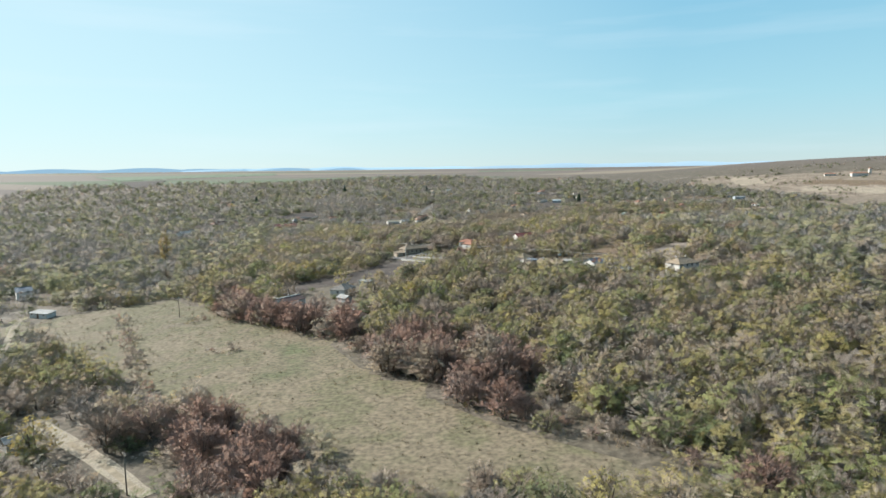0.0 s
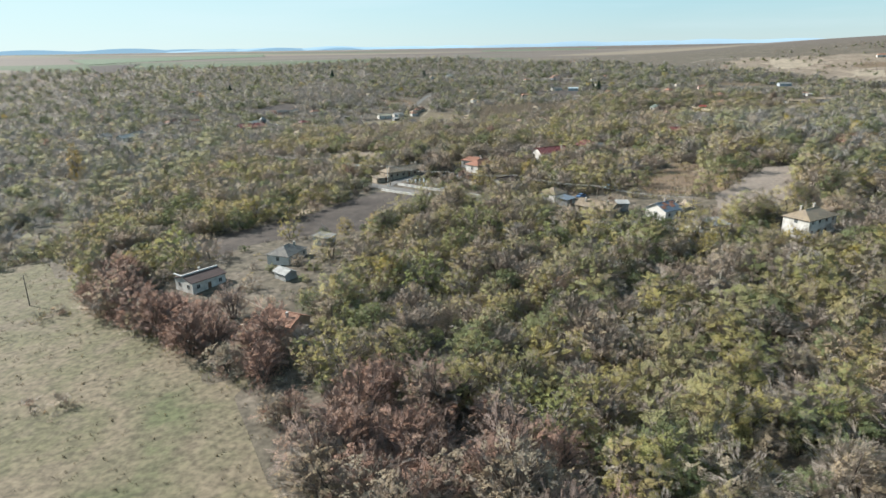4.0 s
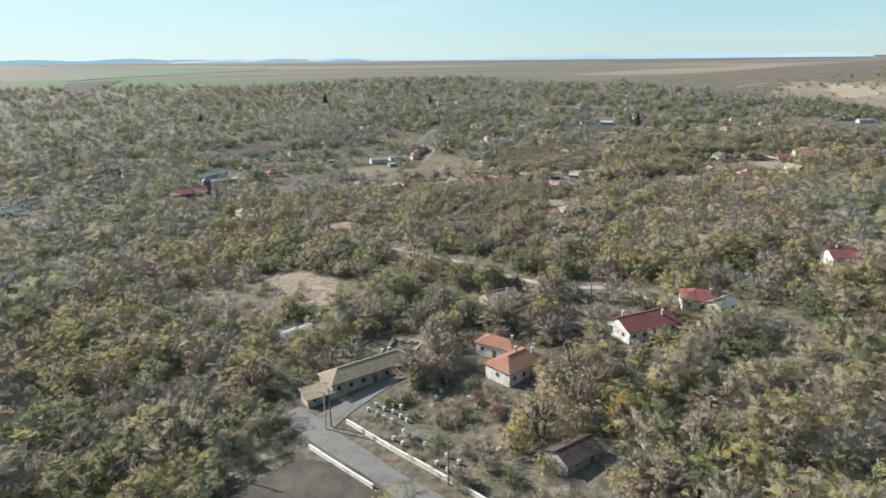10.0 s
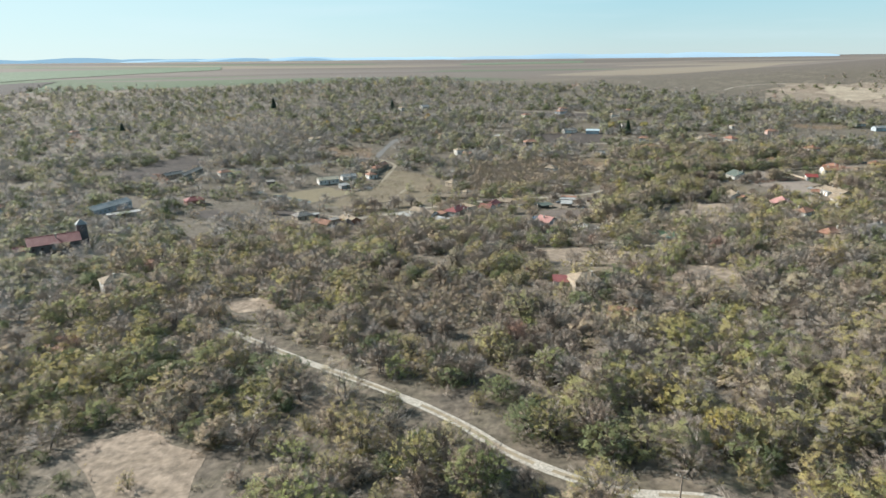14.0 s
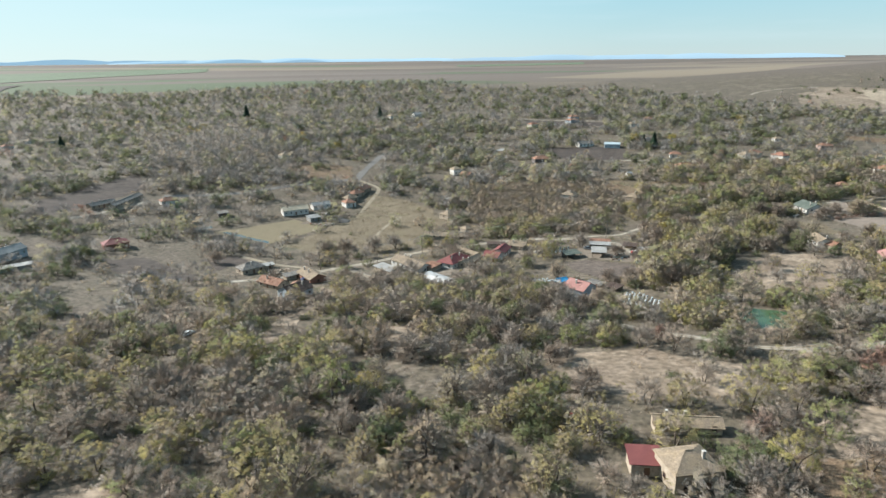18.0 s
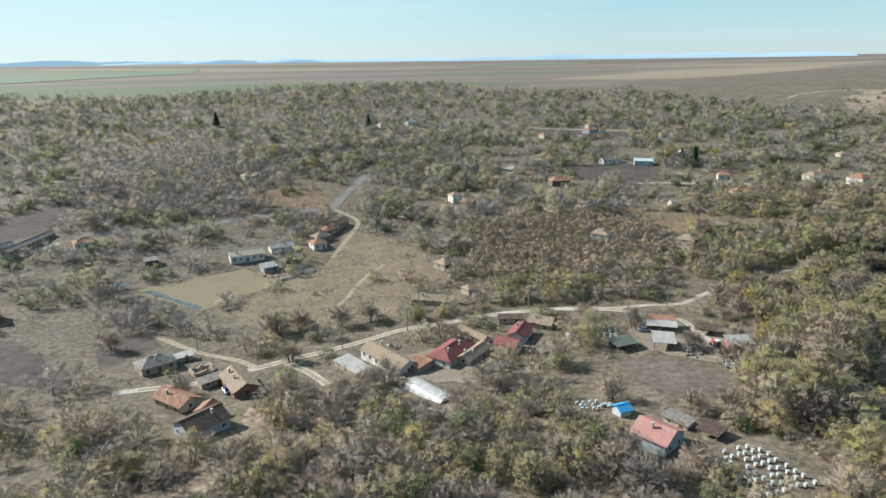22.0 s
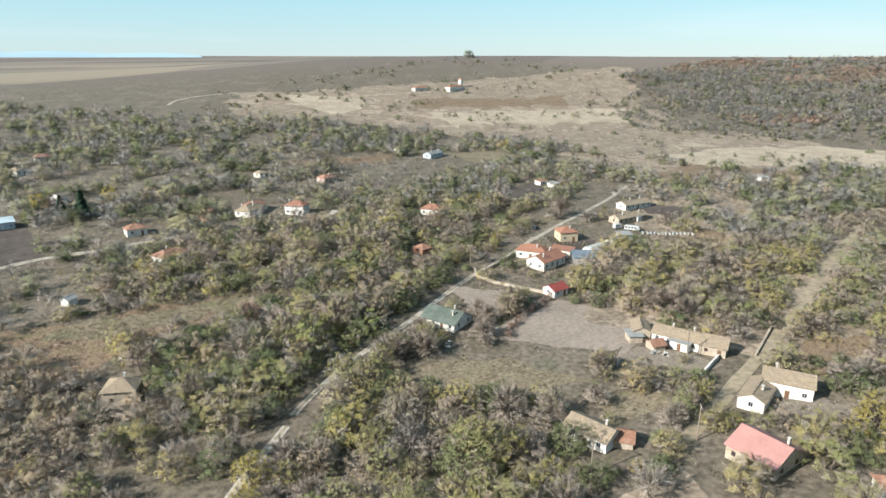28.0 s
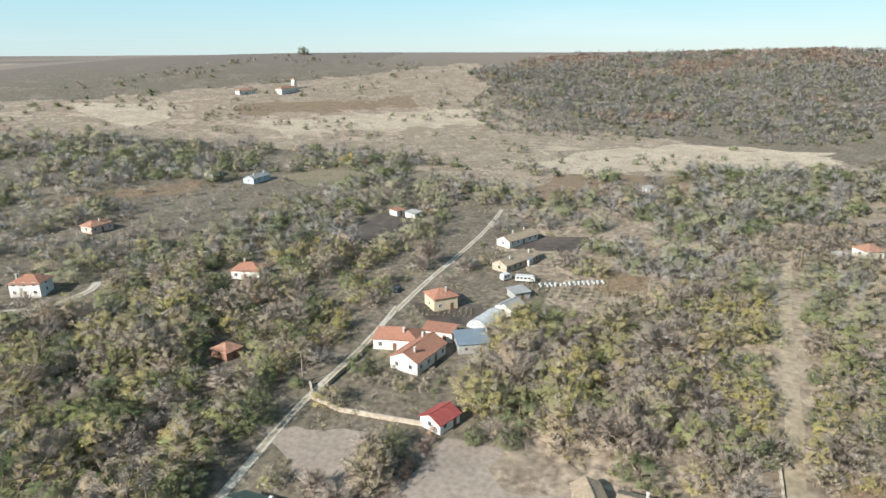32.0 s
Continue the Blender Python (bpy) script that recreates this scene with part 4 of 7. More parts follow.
house(18, 382, 42, 13.0, 9, 3.5, 'H', 'orangetile', 'white')
house(15, 391.5, -34, 10.8, 6.5, 3.6, 'H', 'orangetile', 'white')
house(-9, 398, -21, 8.7, 7, 2.2, 'R', 'tantile', 'stone')
house(-39, 411, 43, 8.9, 5, 0.5, 'T', 'plastic', 'plastic')
house(51, 400, 26, 16.3, 11, 3.2, 'G', 'redmetal', 'white')
house(71, 415, -13, 10.6, 10, 3.3, 'H', 'redmetal', 'white')
house(75, 411, 35, 8.0, 6, 2.6, 'G', 'greymetal', 'white')
house(126, 446, -2, 8.7, 9, 3.6, 'G', 'redmetal', 'white')
house(-153, 620, 33, 21, 13, 6.5, 'G', 'redmetal', 'darkstone')
house(-163.5, 612, 33, 4, 6, 4, 'G', 'redmetal', 'white')
house(-100, 561, 40, 9.5, 8, 5.2, 'H', 'tantile', 'white')
house(-244, 686, 65, 12.2, 8, 4.6, 'H', 'redtile', 'white')
house(-230, 702, 42, 8.8, 8, 4.2, 'G', 'redtile', 'bluewall')
house(-244, 704, 53, 12.8, 9, 4.5, 'G', 'browntile', 'darkstone')
house(-178, 722, 70, 30.6, 9, 3.6, 'G', 'whitemetal', 'bluewall')
house(-164, 710, 36, 18.6, 4, 2, 'S', 'whitemetal', 'greywall')
house(-196, 589, 92, 12.9, 8, 3, 'G', 'tantile', 'stone')
house(-140, 756, 34, 12.1, 9, 3.2, 'H', 'redmetal', 'brick')
house(-180, 829, 57, 17.0, 7, 2.6, 'G', 'greytile', 'stone')
house(-170, 839, 86, 37.0, 6, 2.4, 'G', 'greytile', 'stone')
house(-145, 842, 36, 10.5, 8, 3.4, 'H', 'redtile', 'white')
house(57, 538, 7, 8.8, 9, 4.6, 'H', 'tantile', 'stone')
house(51, 542, -8, 5.8, 6, 3, 'S', 'redmetal', 'stone')
house(64, 555, -9, 13.8, 5, 2.4, 'G', 'tantile', 'stone')
house(60, 508, -21, 7.2, 9, 2.4, 'G', 'redtile', 'stone')
house(17, 425, 27, 10.4, 8, 2.8, 'G', 'tantile', 'stone')
house(-65, 720, 40, 11.1, 9, 3, 'H', 'greytile', 'stone')
house(-60, 726, 32, 8.3, 3.5, 1.8, 'S', 'whitemetal', 'stone')
house(-50, 717, 40, 7.0, 6, 1.9, 'R', 'greytile', 'stone')
house(-35, 704, -57, 14.2, 9, 2.8, 'G', 'tantile', 'brick')
house(-44, 707, 42, 7.5, 4, 2.2, 'S', 'greytile', 'stone')
house(-49, 694, -34, 12.3, 8, 2.6, 'G', 'redtile', 'stone')
house(-37, 678, 48, 11.2, 10, 3.4, 'G', 'browntile', 'bluewall')
house(-38, 686, 77, 4.8, 6, 3, 'G', 'redtile', 'white')
house(7, 716, -51, 20.9, 9, 3, 'G', 'tantile', 'white')
house(9, 711, -52, 8.1, 5, 1.6, 'S', 'whitemetal', 'stone')
house(16, 711, -45, 6.2, 7, 2.4, 'S', 'redtile', 'stone')
house(-4, 714, -51, 12.9, 6, 1.6, 'S', 'whitemetal', 'stone')
house(19, 693, -50, 14.3, 6.5, 0.5, 'T', 'plastic', 'plastic')
house(26, 717, 54, 15.3, 10, 3.2, 'H', 'redmetal', 'white')
house(33, 716, 53, 13.6, 6, 2.4, 'G', 'tantile', 'stone')
house(34, 732, -53, 13.6, 4.5, 2.2, 'G', 'tantile', 'stone')
house(44, 720, -33, 7.5, 8, 3, 'G', 'redmetal', 'white')
house(49, 729, 65, 10.5, 7, 3, 'G', 'redmetal', 'white')
house(58, 738, -31, 8.7, 8, 2.4, 'G', 'tantile', 'stone')
house(48, 744, -5, 8.9, 4, 2, 'S', 'browntile', 'stone')
shed = house(94, 726, -16, 9.5, 9, 3, 'O', 'whitemetal', 'greywall')
top = [tuple(v.co) for v in next(c for c in shed.children if c.name.startswith("roof")).data.vertices][:4]
mid_a, mid_b = [tuple(a * 0.45 + b * 0.55 for a, b in zip(top[p], top[q])) for p, q in ((0, 3), (1, 2))]
bm = bmesh.new()
slab(bm, [(p[0], p[1], p[2] + 0.05) for p in (mid_a, mid_b, top[2], top[3])], 0.04)
part("roof_sheet", bm, ROOFS["redtile"], shed, "faded red upper roof sheets")
house(90, 713, -15, 6.4, 8, 2.9, 'O', 'whitemetal', 'stone')
house(78, 714, 19, 7.6, 6, 2.5, 'O', 'greenmetal', 'greywall')
house(109, 705, -97, 7.0, 7, 3.8, 'S', 'greymetal', 'redwall')
house(106, 720, -30, 6.0, 5, 2.4, 'O', 'browntile', 'stone')
house(65, 673, 20, 3.2, 4, 2.2, 'G', 'bluetarp', 'bluewall')
house(68, 658, -48, 8.7, 10, 3.6, 'G', 'pinkmetal', 'bluewall')
house(76, 666, -51, 6.5, 4, 1.8, 'S', 'greytile', 'stone')
house(81, 660, -53, 4.9, 5, 1.9, 'O', 'browntile', 'stone')
house(-65.5, 831.5, 24, 16.5, 8.5, 3.6, 'G', 'creamroof', 'white')
house(-51.5, 843, 29, 12.0, 7, 2.8, 'G', 'whitemetal', 'white')
house(-34, 846, 29, 7.2, 9, 3.2, 'H', 'redtile', 'white')
house(-34, 856, 42, 9.3, 8, 3, 'H', 'tantile', 'stone')
house(-31, 866, 51, 9.5, 8, 3, 'H', 'redtile', 'stone')
house(-27, 875, 65, 10.5, 8, 3, 'G', 'redtile', 'stone')
house(-52, 818, 34, 7.3, 7, 2.6, 'S', 'greymetal', 'greywall')
house(-107, 824, 31, 6.1, 6, 2.5, 'S', 'greytile', 'darkstone')
house(29, 811, 40, 11.3, 9, 3, 'H', 'tantile', 'stone')
house(24, 770, -13, 22.2, 8, 2, 'G', 'tantile', 'stone')
house(36, 777, 35, 4.8, 6, 3, 'H', 'tantile', 'stone')
house(38, 910, 23, 7.3, 8, 4.6, 'H', 'tantile', 'white')
house(45, 900, -39, 8.5, 7, 3, 'G', 'redtile', 'stone')
house(104, 832, -38, 9.1, 9, 3, 'H', 'tantile', 'white')
house(137, 811, -45, 8.3, 9, 4.2, 'H', 'tantile', 'stone')
house(105, 935, 10, 13.1, 9, 3.4, 'H', 'redtile', 'darkstone')
house(172, 976, -15, 13.2, 10, 3.2, 'S', 'bluewhite', 'bluewall')
house(151, 985, 15, 14.1, 8, 3, 'G', 'greytile', 'white')
house(206, 926, -17, 8.7, 8, 3.4, 'H', 'redtile', 'white')
house(198, 887, 5, 12.8, 9, 3.4, 'H', 'redtile', 'white')
house(155, 877, 18, 3.7, 4, 2.6, 'G', 'whitemetal', 'white')
house(173, 1122, 14, 9.9, 8, 3.4, 'H', 'redtile', 'bluewall')
house(242, 1093, -17, 9.3, 8, 3.2, 'H', 'redtile', 'white')
house(80, 979, 59, 13.3, 6, 0.3, 'S', 'whitemetal', 'stone')
house(208, 997, 23, 7.2, 7, 4, 'G', 'tantile', 'white')
house(325, 932, -4, 10.3, 8, 3.4, 'H', 'redtile', 'pinkwall')
house(307, 968, -1, 6.7, 7, 3, 'H', 'tantile', 'white')
house(426, 961, 1, 9.3, 7, 3, 'H', 'tantile', 'white')
house(428, 933, 3, 16.4, 8, 3.2, 'G', 'greymetal', 'bluewall')
house(403, 835, -20, 5.7, 6, 2.6, 'S', 'redtile', 'white')
house(403, 827, -7, 6.2, 6, 2.4, 'S', 'whitemetal', 'white')
house(386, 773, -24, 18.9, 8, 3, 'G', 'tantile', 'white')
house(360, 766, -22, 20.4, 8, 3, 'G', 'tantile', 'stone')
house(365, 763, -8, 9.9, 6, 2.6, 'S', 'bluemetal', 'white')
house(186, 708, -98, 11.2, 8, 3.2, 'G', 'tantile', 'white')
house(188, 702, -71, 4.8, 6, 2.2, 'G', 'redtile', 'stone')
house(265, 816, -10, 5.6, 7, 2.6, 'H', 'redtile', 'brick')
house(316, 777, -43, 8.4, 9, 4.6, 'H', 'orangetile', 'yellowwall')
house(288, 778, -76, 12.6, 9, 3.6, 'H', 'orangetile', 'white')
house(282, 769, -9, 14.6, 10, 3.6, 'G', 'orangetile', 'white')
house(296, 769, -86, 9.1, 6, 3.2, 'S', 'orangetile', 'white')
house(294, 759, -59, 8.8, 9, 3, 'S', 'bluemetal', 'greywall')
house(310, 760, -12, 11.5, 7, 0.6, 'T', 'plastic', 'plastic')
house(319, 756, -19, 7.1, 7, 3, 'G', 'greymetal', 'white')
house(332, 757, -43, 6.0, 6, 2.4, 'S', 'greymetal', 'greywall')
house(258, 753, -19, 6.8, 7, 2.8, 'G', 'brightred', 'white')
house(218, 770, -88, 13.0, 12.5, 2.6, 'G', 'greenmetal', 'white')
house(243, 718, -154, 8.5, 6, 3, 'G', 'tantile', 'stone')
house(238, 718, -51, 4.1, 5, 2.4, 'S', 'greymetal', 'stone')
house(243, 707, -90, 14.0, 8, 3.2, 'G', 'tantile', 'white')
house(240, 705, -98, 5.7, 5, 2.8, 'S', 'greymetal', 'white')
house(243, 697, -86, 7.2, 9, 3.2, 'G', 'tantile', 'stone')
house(236, 711, -40, 4.0, 5, 2.2, 'G', 'redtile', 'stone')
house(229, 677, -81, 11.6, 9, 4.2, 'G', 'tantile', 'white')
house(221, 682, 177, 12.6, 7, 3.2, 'G', 'tantile', 'white')
house(197, 676, -110, 11.0, 13, 3.2, 'G', 'pinkmetal', 'stone')
house(256, 913, 20, 14.7, 10, 3.2, 'H', 'tantile', 'white')
house(261, 916, 13, 10.7, 9, 3.6, 'H', 'redtile', 'white')
house(271, 897, -65, 10.0, 9, 5, 'H', 'orangetile', 'white')
house(312, 846, -75, 10.4, 9, 3.6, 'H', 'orangetile', 'white')
house(719, 1119, -4, 29.2, 10, 4.5, 'H', 'redtile', 'white')
house(684, 1145, -18, 18.5, 9, 3.6, 'H', 'redtile', 'white')
house(857, 801, -61, 25.8, 4, 2.6, 'S', 'whitemetal', 'white')
house(409, 649, -57, 7.2, 9, 3.4, 'H', 'redtile', 'white')
house(402, 709, -64, 11.2, 5, 1.6, 'R', 'tantile', 'stone')
house(504, 734, -50, 5.7, 6, 2.6, 'S', 'whitemetal', 'white')
house(406, 658, -67, 5.1, 4, 1.4, 'S', 'whitemetal', 'stone')
house(-212, 319, 38, 7.2, 9, 5, 'G', 'bluemetal', 'white')
house(-176, 276, -18, 10.5, 6, 2.4, 'S', 'whitemetal', 'white')
house(-99, 140, 53, 3.6, 4.5, 2.6, 'G', 'whitemetal', 'white')
house(-145, 327, 37, 5.6, 7, 2.6, 'G', 'tantile', 'stone')
house(-257, 590, 63, 10.2, 9, 3.4, 'G', 'whitemetal', 'bluewall')
house(-237, 603, 73, 11.1, 9, 3.4, 'G', 'greytile', 'white')
house(-230, 664, 38, 20.1, 10, 5.6, 'H', 'browntile', 'brick')
house(25, 349, 36, 8.6, 7, 2.3, 'G', 'browntile', 'greywall')
house(195, 653, 29, 9.0, 8, 3.2, 'H', 'redtile', 'white')
house(175, 600, 27, 10.7, 8, 3.2, 'H', 'redtile', 'stone')
house(201, 609, 24, 9.1, 8, 3, 'H', 'greytile', 'white')
house(-350, 1024, 53, 9.0, 8, 3.4, 'H', 'redtile', 'white')
house(-346, 1053, 65, 8.8, 8, 3.4, 'H', 'tantile', 'white')
house(-16, 1154, 34, 12.5, 9, 3.4, 'H', 'tantile', 'white')
house(10, 1163, 34, 12.9, 9, 3.4, 'G', 'whitemetal', 'white')
house(167, 1101, 38, 13.8, 9, 3.4, 'H', 'redtile', 'bluewall')
house(218, 1066, 23, 10.7, 8, 3.4, 'H', 'tantile', 'white')
house(124, 1083, 29, 10.3, 8, 3.2, 'H', 'redtile', 'white')
house(-96, 964, 35, 9.2, 8, 3.2, 'H', 'tantile', 'white')
house(-326, 1047, 30, 12.8, 9, 3.2, 'G', 'tantile', 'white')
house(-289, 1025, 58, 8.8, 8, 3.2, 'G', 'tantile', 'stone')
house(-235, 580, 60, 12.1, 9, 3.4, 'G', 'whitemetal', 'white')
house(-243, 519, 41, 11.5, 9, 3.4, 'G', 'greytile', 'white')
house(-204, 490, 99, 11.3, 7, 3, 'H', 'tantile', 'white')


# ---- walls, poles, hives, vehicles ----
def low_wall(points, hgt, thick, mat, words, name="garden_wall"):
    """A low wall along a line, stepping with the land, with a coping."""
    root = new(name)
    x0, y0 = points[0]
    root.matrix_basis = pose(x0, y0, ground_at(x0, y0))
    tagged(root, words, "wall", group="garden walls")
    z0 = ground_at(x0, y0)
    for (ax, ay), (bx, by) in zip(points, points[1:]):
        d = Vector((bx - ax, by - ay))
        n = max(1, int(d.length / 3.2))
        u = d.normalized()
        s = Vector((-u.y, u.x)) * thick / 2
        for i in range(n):
            p, q = Vector((ax, ay)) + d * (i / n) + u * 0.02, Vector((ax, ay)) + d * ((i + 1) / n) - u * 0.02
            zp, zq = ground_at(p.x, p.y) - z0, ground_at(q.x, q.y) - z0
            hh = hgt * hrng.uniform(0.9, 1.05)
            for nm, lo, hi, w in (("panel", -0.2, hh, 1.0), ("coping", hh, hh + 0.08, 1.4)):
                bm = bmesh.new()
                ring = [p - s * w, q - s * w, q + s * w, p + s * w]
                zz = [zp, zq, zq, zp]
                lowv = [bm.verts.new((r.x - x0, r.y - y0, z + lo)) for r, z in zip(ring, zz)]
                top = [bm.verts.new((r.x - x0, r.y - y0, z + hi)) for r, z in zip(ring, zz)]
                bm.faces.new(top)
                bm.faces.new(lowv[::-1])
                for k in range(4):
                    bm.faces.new((lowv[k], lowv[(k + 1) % 4], top[(k + 1) % 4], top[k]))
                part(nm, bm, mat, root)
    return root


low_wall([(-18, 365), (-7, 354), (5, 343), (15, 333)], 0.9, 0.3, WALLS["white"], "low whitewashed wall along the street")
low_wall([(-24, 357), (-10, 344)], 0.8, 0.3, WALLS["white"], "low whitewashed wall between street and field")
low_wall([(261, 788), (256, 784), (254, 776), (255, 765), (256, 756)], 1.0, 0.4, WALLS["stone"], "pale stone garden wall")
low_wall([(262, 784), (276, 784), (289, 785)], 1.1, 0.35, WALLS["stone"], "stone wall along the gravel road")
low_wall([(275, 687), (245, 687)], 0.7, 0.4, WALLS["stone"], "crumbling dry stone wall")
low_wall([(225, 696), (239, 695)], 1.2, 0.35, WALLS["white"], "whitewashed courtyard wall")
low_wall([(-40, 242), (-48, 250), (-56, 258)], 0.8, 0.25, WALLS["stone"], "low rubble wall of a garden")


def lathe(bm, profile, n=8):
    rings = [[bm.verts.new((r * math.cos(2 * math.pi * k / n), r * math.sin(2 * math.pi * k / n), z)) for k in range(n)] for r, z in profile]
    for a, b in zip(rings, rings[1:]):
        for k in range(n):
            bm.faces.new((a[k], a[(k + 1) % n], b[(k + 1) % n], b[k]))
    bm.faces.new(rings[-1])
    return rings


def pole(x, y, yaw=0.0, mat=None):
    root = new("utility_pole")
    root.matrix_basis = pose(x, y, ground_at(x, y), 0, 0, yaw)
    tagged(root, "weathered utility pole with a crossarm", "utility pole", group="utility poles")
    bm = bmesh.new()
    lathe(bm, [(0.17, -0.5), (0.16, 1.0), (0.11, 8.6)])
    part("post", bm, mat or TIMBER, root)
    part("crossarm", boxes((-0.9, -0.06, 8.05, 0.9, 0.06, 8.2)), TIMBER, root)
    for px in (-0.8, -0.3, 0.3, 0.8):
        bm = bmesh.new()
        lathe(bm, [(0.05, 8.2), (0.06, 8.32), (0.03, 8.42)], 6)
        part("insulator", bm, CONCRETE, root).location.x = px
    return root


def wires(a, b, name="power_line"):
    """Sagging wires from pole to pole."""
    root = new(name)
    za, zb = ground_at(*a) + 8.35, ground_at(*b) + 8.35
    root.matrix_basis = pose(a[0], a[1], za)
    tagged(root, "sagging overhead wires between two poles", "cable", group="overhead wires")
    d = Vector((b[0] - a[0], b[1] - a[1], zb - za))
    side = Vector((-d.y, d.x, 0)).normalized()
    for off in (-0.8, -0.3, 0.3, 0.8):
        cu = bpy.data.curves.new("wire", "CURVE")
        cu.dimensions, cu.bevel_depth, cu.bevel_resolution = "3D", 0.016, 0
        sp = cu.splines.new("POLY")
        sp.points.add(12)
        for i in range(13):
            t = i / 12
            p = d * t + side * off
            sp.points[i].co = (p.x, p.y, p.z - 0.9 * 4 * t * (1 - t), 1)
        cu.materials.append(WIRE)
        ob = new("wire", cu)
        ob.parent = root


LINE = [(-95, 430), (-58, 398), (-21, 364), (3, 344), (27, 329), (51, 304), (74, 283)]
for (ax, ay), (bx, by) in zip(LINE, LINE[1:]):
    wires((ax, ay), (bx, by))
for x, y in LINE + [(-21.9, 363.1)]:
    pole(x, y, -40, CONCRETE if x == -21.9 else None)
ROADLINE = [(-34, 721), (-9, 731), (12, 744), (56, 755), (89, 744)]
for a, b in zip(ROADLINE, ROADLINE[1:]):
    wires(a, b)
for x, y in ROADLINE:
    pole(x, y, 20)
for x, y in [(-38, 350), (-54, 324), (-57, 734), (12, 674), (100, 737), (123, 723), (150, 714), (174, 703), (99, 873), (261, 790), (212, 788), (234, 702), (-109, 259), (-61, 116), (-93, 139), (197, 689), (44, 427), (132, 491), (385, 673), (84, 522), (16, 761)]:
    pole(x, y, hrng.uniform(-60, 60))


def hive_master():
    root = new("beehive")
    for nm, a, m in (("hive_body", (-0.27, -0.27, 0.15, 0.27, 0.27, 0.7), "white"), ("lid", (-0.32, -0.32, 0.7, 0.32, 0.32, 0.82), "roof")):
        part(nm, boxes(a), FRAME_WHITE if m == "white" else ROOFS["bluewhite"], root)
    part("stand", boxes((-0.25, -0.25, -0.1, -0.15, 0.25, 0.15), (0.15, -0.25, -0.1, 0.25, 0.25, 0.15)), TIMBER, root)
    return tagged(root, "white wooden beehive with a pale blue lid", "beehive", group="beehives")


hive = hive_master()
first_hive = [True]


def hives(x, y, yaw, rows, cols, gap_x, gap_y, keep=0.9):
    for i in range(rows):
        for j in range(cols):
            if hrng.random() > keep:
                continue
            p = pose(x, y, 0, 0, 0, yaw) @ Vector((j * gap_x + hrng.uniform(-0.3, 0.3), i * gap_y + hrng.uniform(-0.3, 0.3), 0))
            m = pose(p.x, p.y, ground_at(p.x, p.y) + 0.12, 0, 0, yaw + hrng.uniform(-12, 12))
            if first_hive[0]:
                hive.matrix_basis, first_hive[0] = m, False
            else:
                copy_thing(hive, m)


hives(69, 722, -15, 6, 6, 1.8, 2.0)
hives(56, 676, 0, 3, 4, 1.5, 1.7)
hives(79, 636, 15, 8, 8, 1.8, 2.2, 0.85)
hives(342, 752, -62, 2, 14, 1.6, 1.8)
hives(-10, 360, -44, 2, 7, 3.0, 2.6, 0.7)
hives(-14, 369, -44, 3, 5, 2.4, 2.4, 0.8)
hives(0, 372, -30, 2, 4, 3.2, 3.0, 0.6)


def car_master(paint, name, words):
    root = new(name)
    tagged(root, words, "car", group="parked cars")
    prof = [(-2.05, 0.32), (2.02, 0.32), (2.08, 0.62), (1.98, 0.82), (1.15, 0.92), (0.45, 1.38), (-0.95, 1.42), (-1.75, 1.0), (-2.05, 0.92)]
    bm = bmesh.new()
    left = [bm.verts.new((a, -0.83 if b < 0.95 else -0.66, b)) for a, b in prof]
    right = [bm.verts.new((a, 0.83 if b < 0.95 else 0.66, b)) for a, b in prof]
    bm.faces.new(left)
    bm.faces.new(right[::-1])
    n = len(prof)
    for k in range(n):
        bm.faces.new((left[(k + 1) % n], left[k], right[k], right[(k + 1) % n]))
    body = part("body", bm, paint, root)
    bev = body.modifiers.new("bevel", "BEVEL")
    bev.width, bev.segments = 0.06, 2
    for nm, ring in (("windscreen", [(1.12, -0.6, 0.97), (1.12, 0.6, 0.97), (0.52, 0.55, 1.36), (0.52, -0.55, 1.36)]), ("rear_window", [(-1.7, 0.58, 1.06), (-1.7, -0.58, 1.06), (-1.05, -0.54, 1.40), (-1.05, 0.54, 1.40)])):
        bm = bmesh.new()
        slab(bm, [(a, b, c + 0.02) for a, b, c in ring], 0.03)
        part(nm, bm, GLASS, root)
    for s in (-1, 1):
        bm = bmesh.new()
        y0, y1 = s * 0.80, s * 0.70
        ring = [(0.85, y0, 0.97), (-1.45, y0, 0.99), (-0.95, y1, 1.34), (0.42, y1, 1.31)]
        a = [bm.verts.new(p) for p in ring]
        b = [bm.verts.new((p[0], p[1] + s * 0.03, p[2])) for p in ring]
        bm.faces.new(a)
        bm.faces.new(b)
        for k in range(4):
            bm.faces.new((a[k], a[(k + 1) % 4], b[(k + 1) % 4], b[k]))
        part("side_window", bm, GLASS, root)
        for px in (-1.3, 1.3):
            bm = bmesh.new()
            bmesh.ops.create_cone(bm, cap_ends=True, segments=14, radius1=0.31, radius2=0.31, depth=0.18, matrix=pose(0, 0, 0, 90))
            w = part("wheel", bm, RUBBER, root)
            w.location = (px, s * 0.76, 0.31)
            bm = bmesh.new()
            bmesh.ops.create_cone(bm, cap_ends=True, segments=10, radius1=0.19, radius2=0.19, depth=0.02, matrix=pose(0, s * 0.1, 0, 90))
            part("rim", bm, STEEL, w)
        part("headlight", boxes((2.0, s * 0.5 - 0.12, 0.62, 2.09, s * 0.5 + 0.12, 0.76)), FRAME_WHITE, root)
    return root


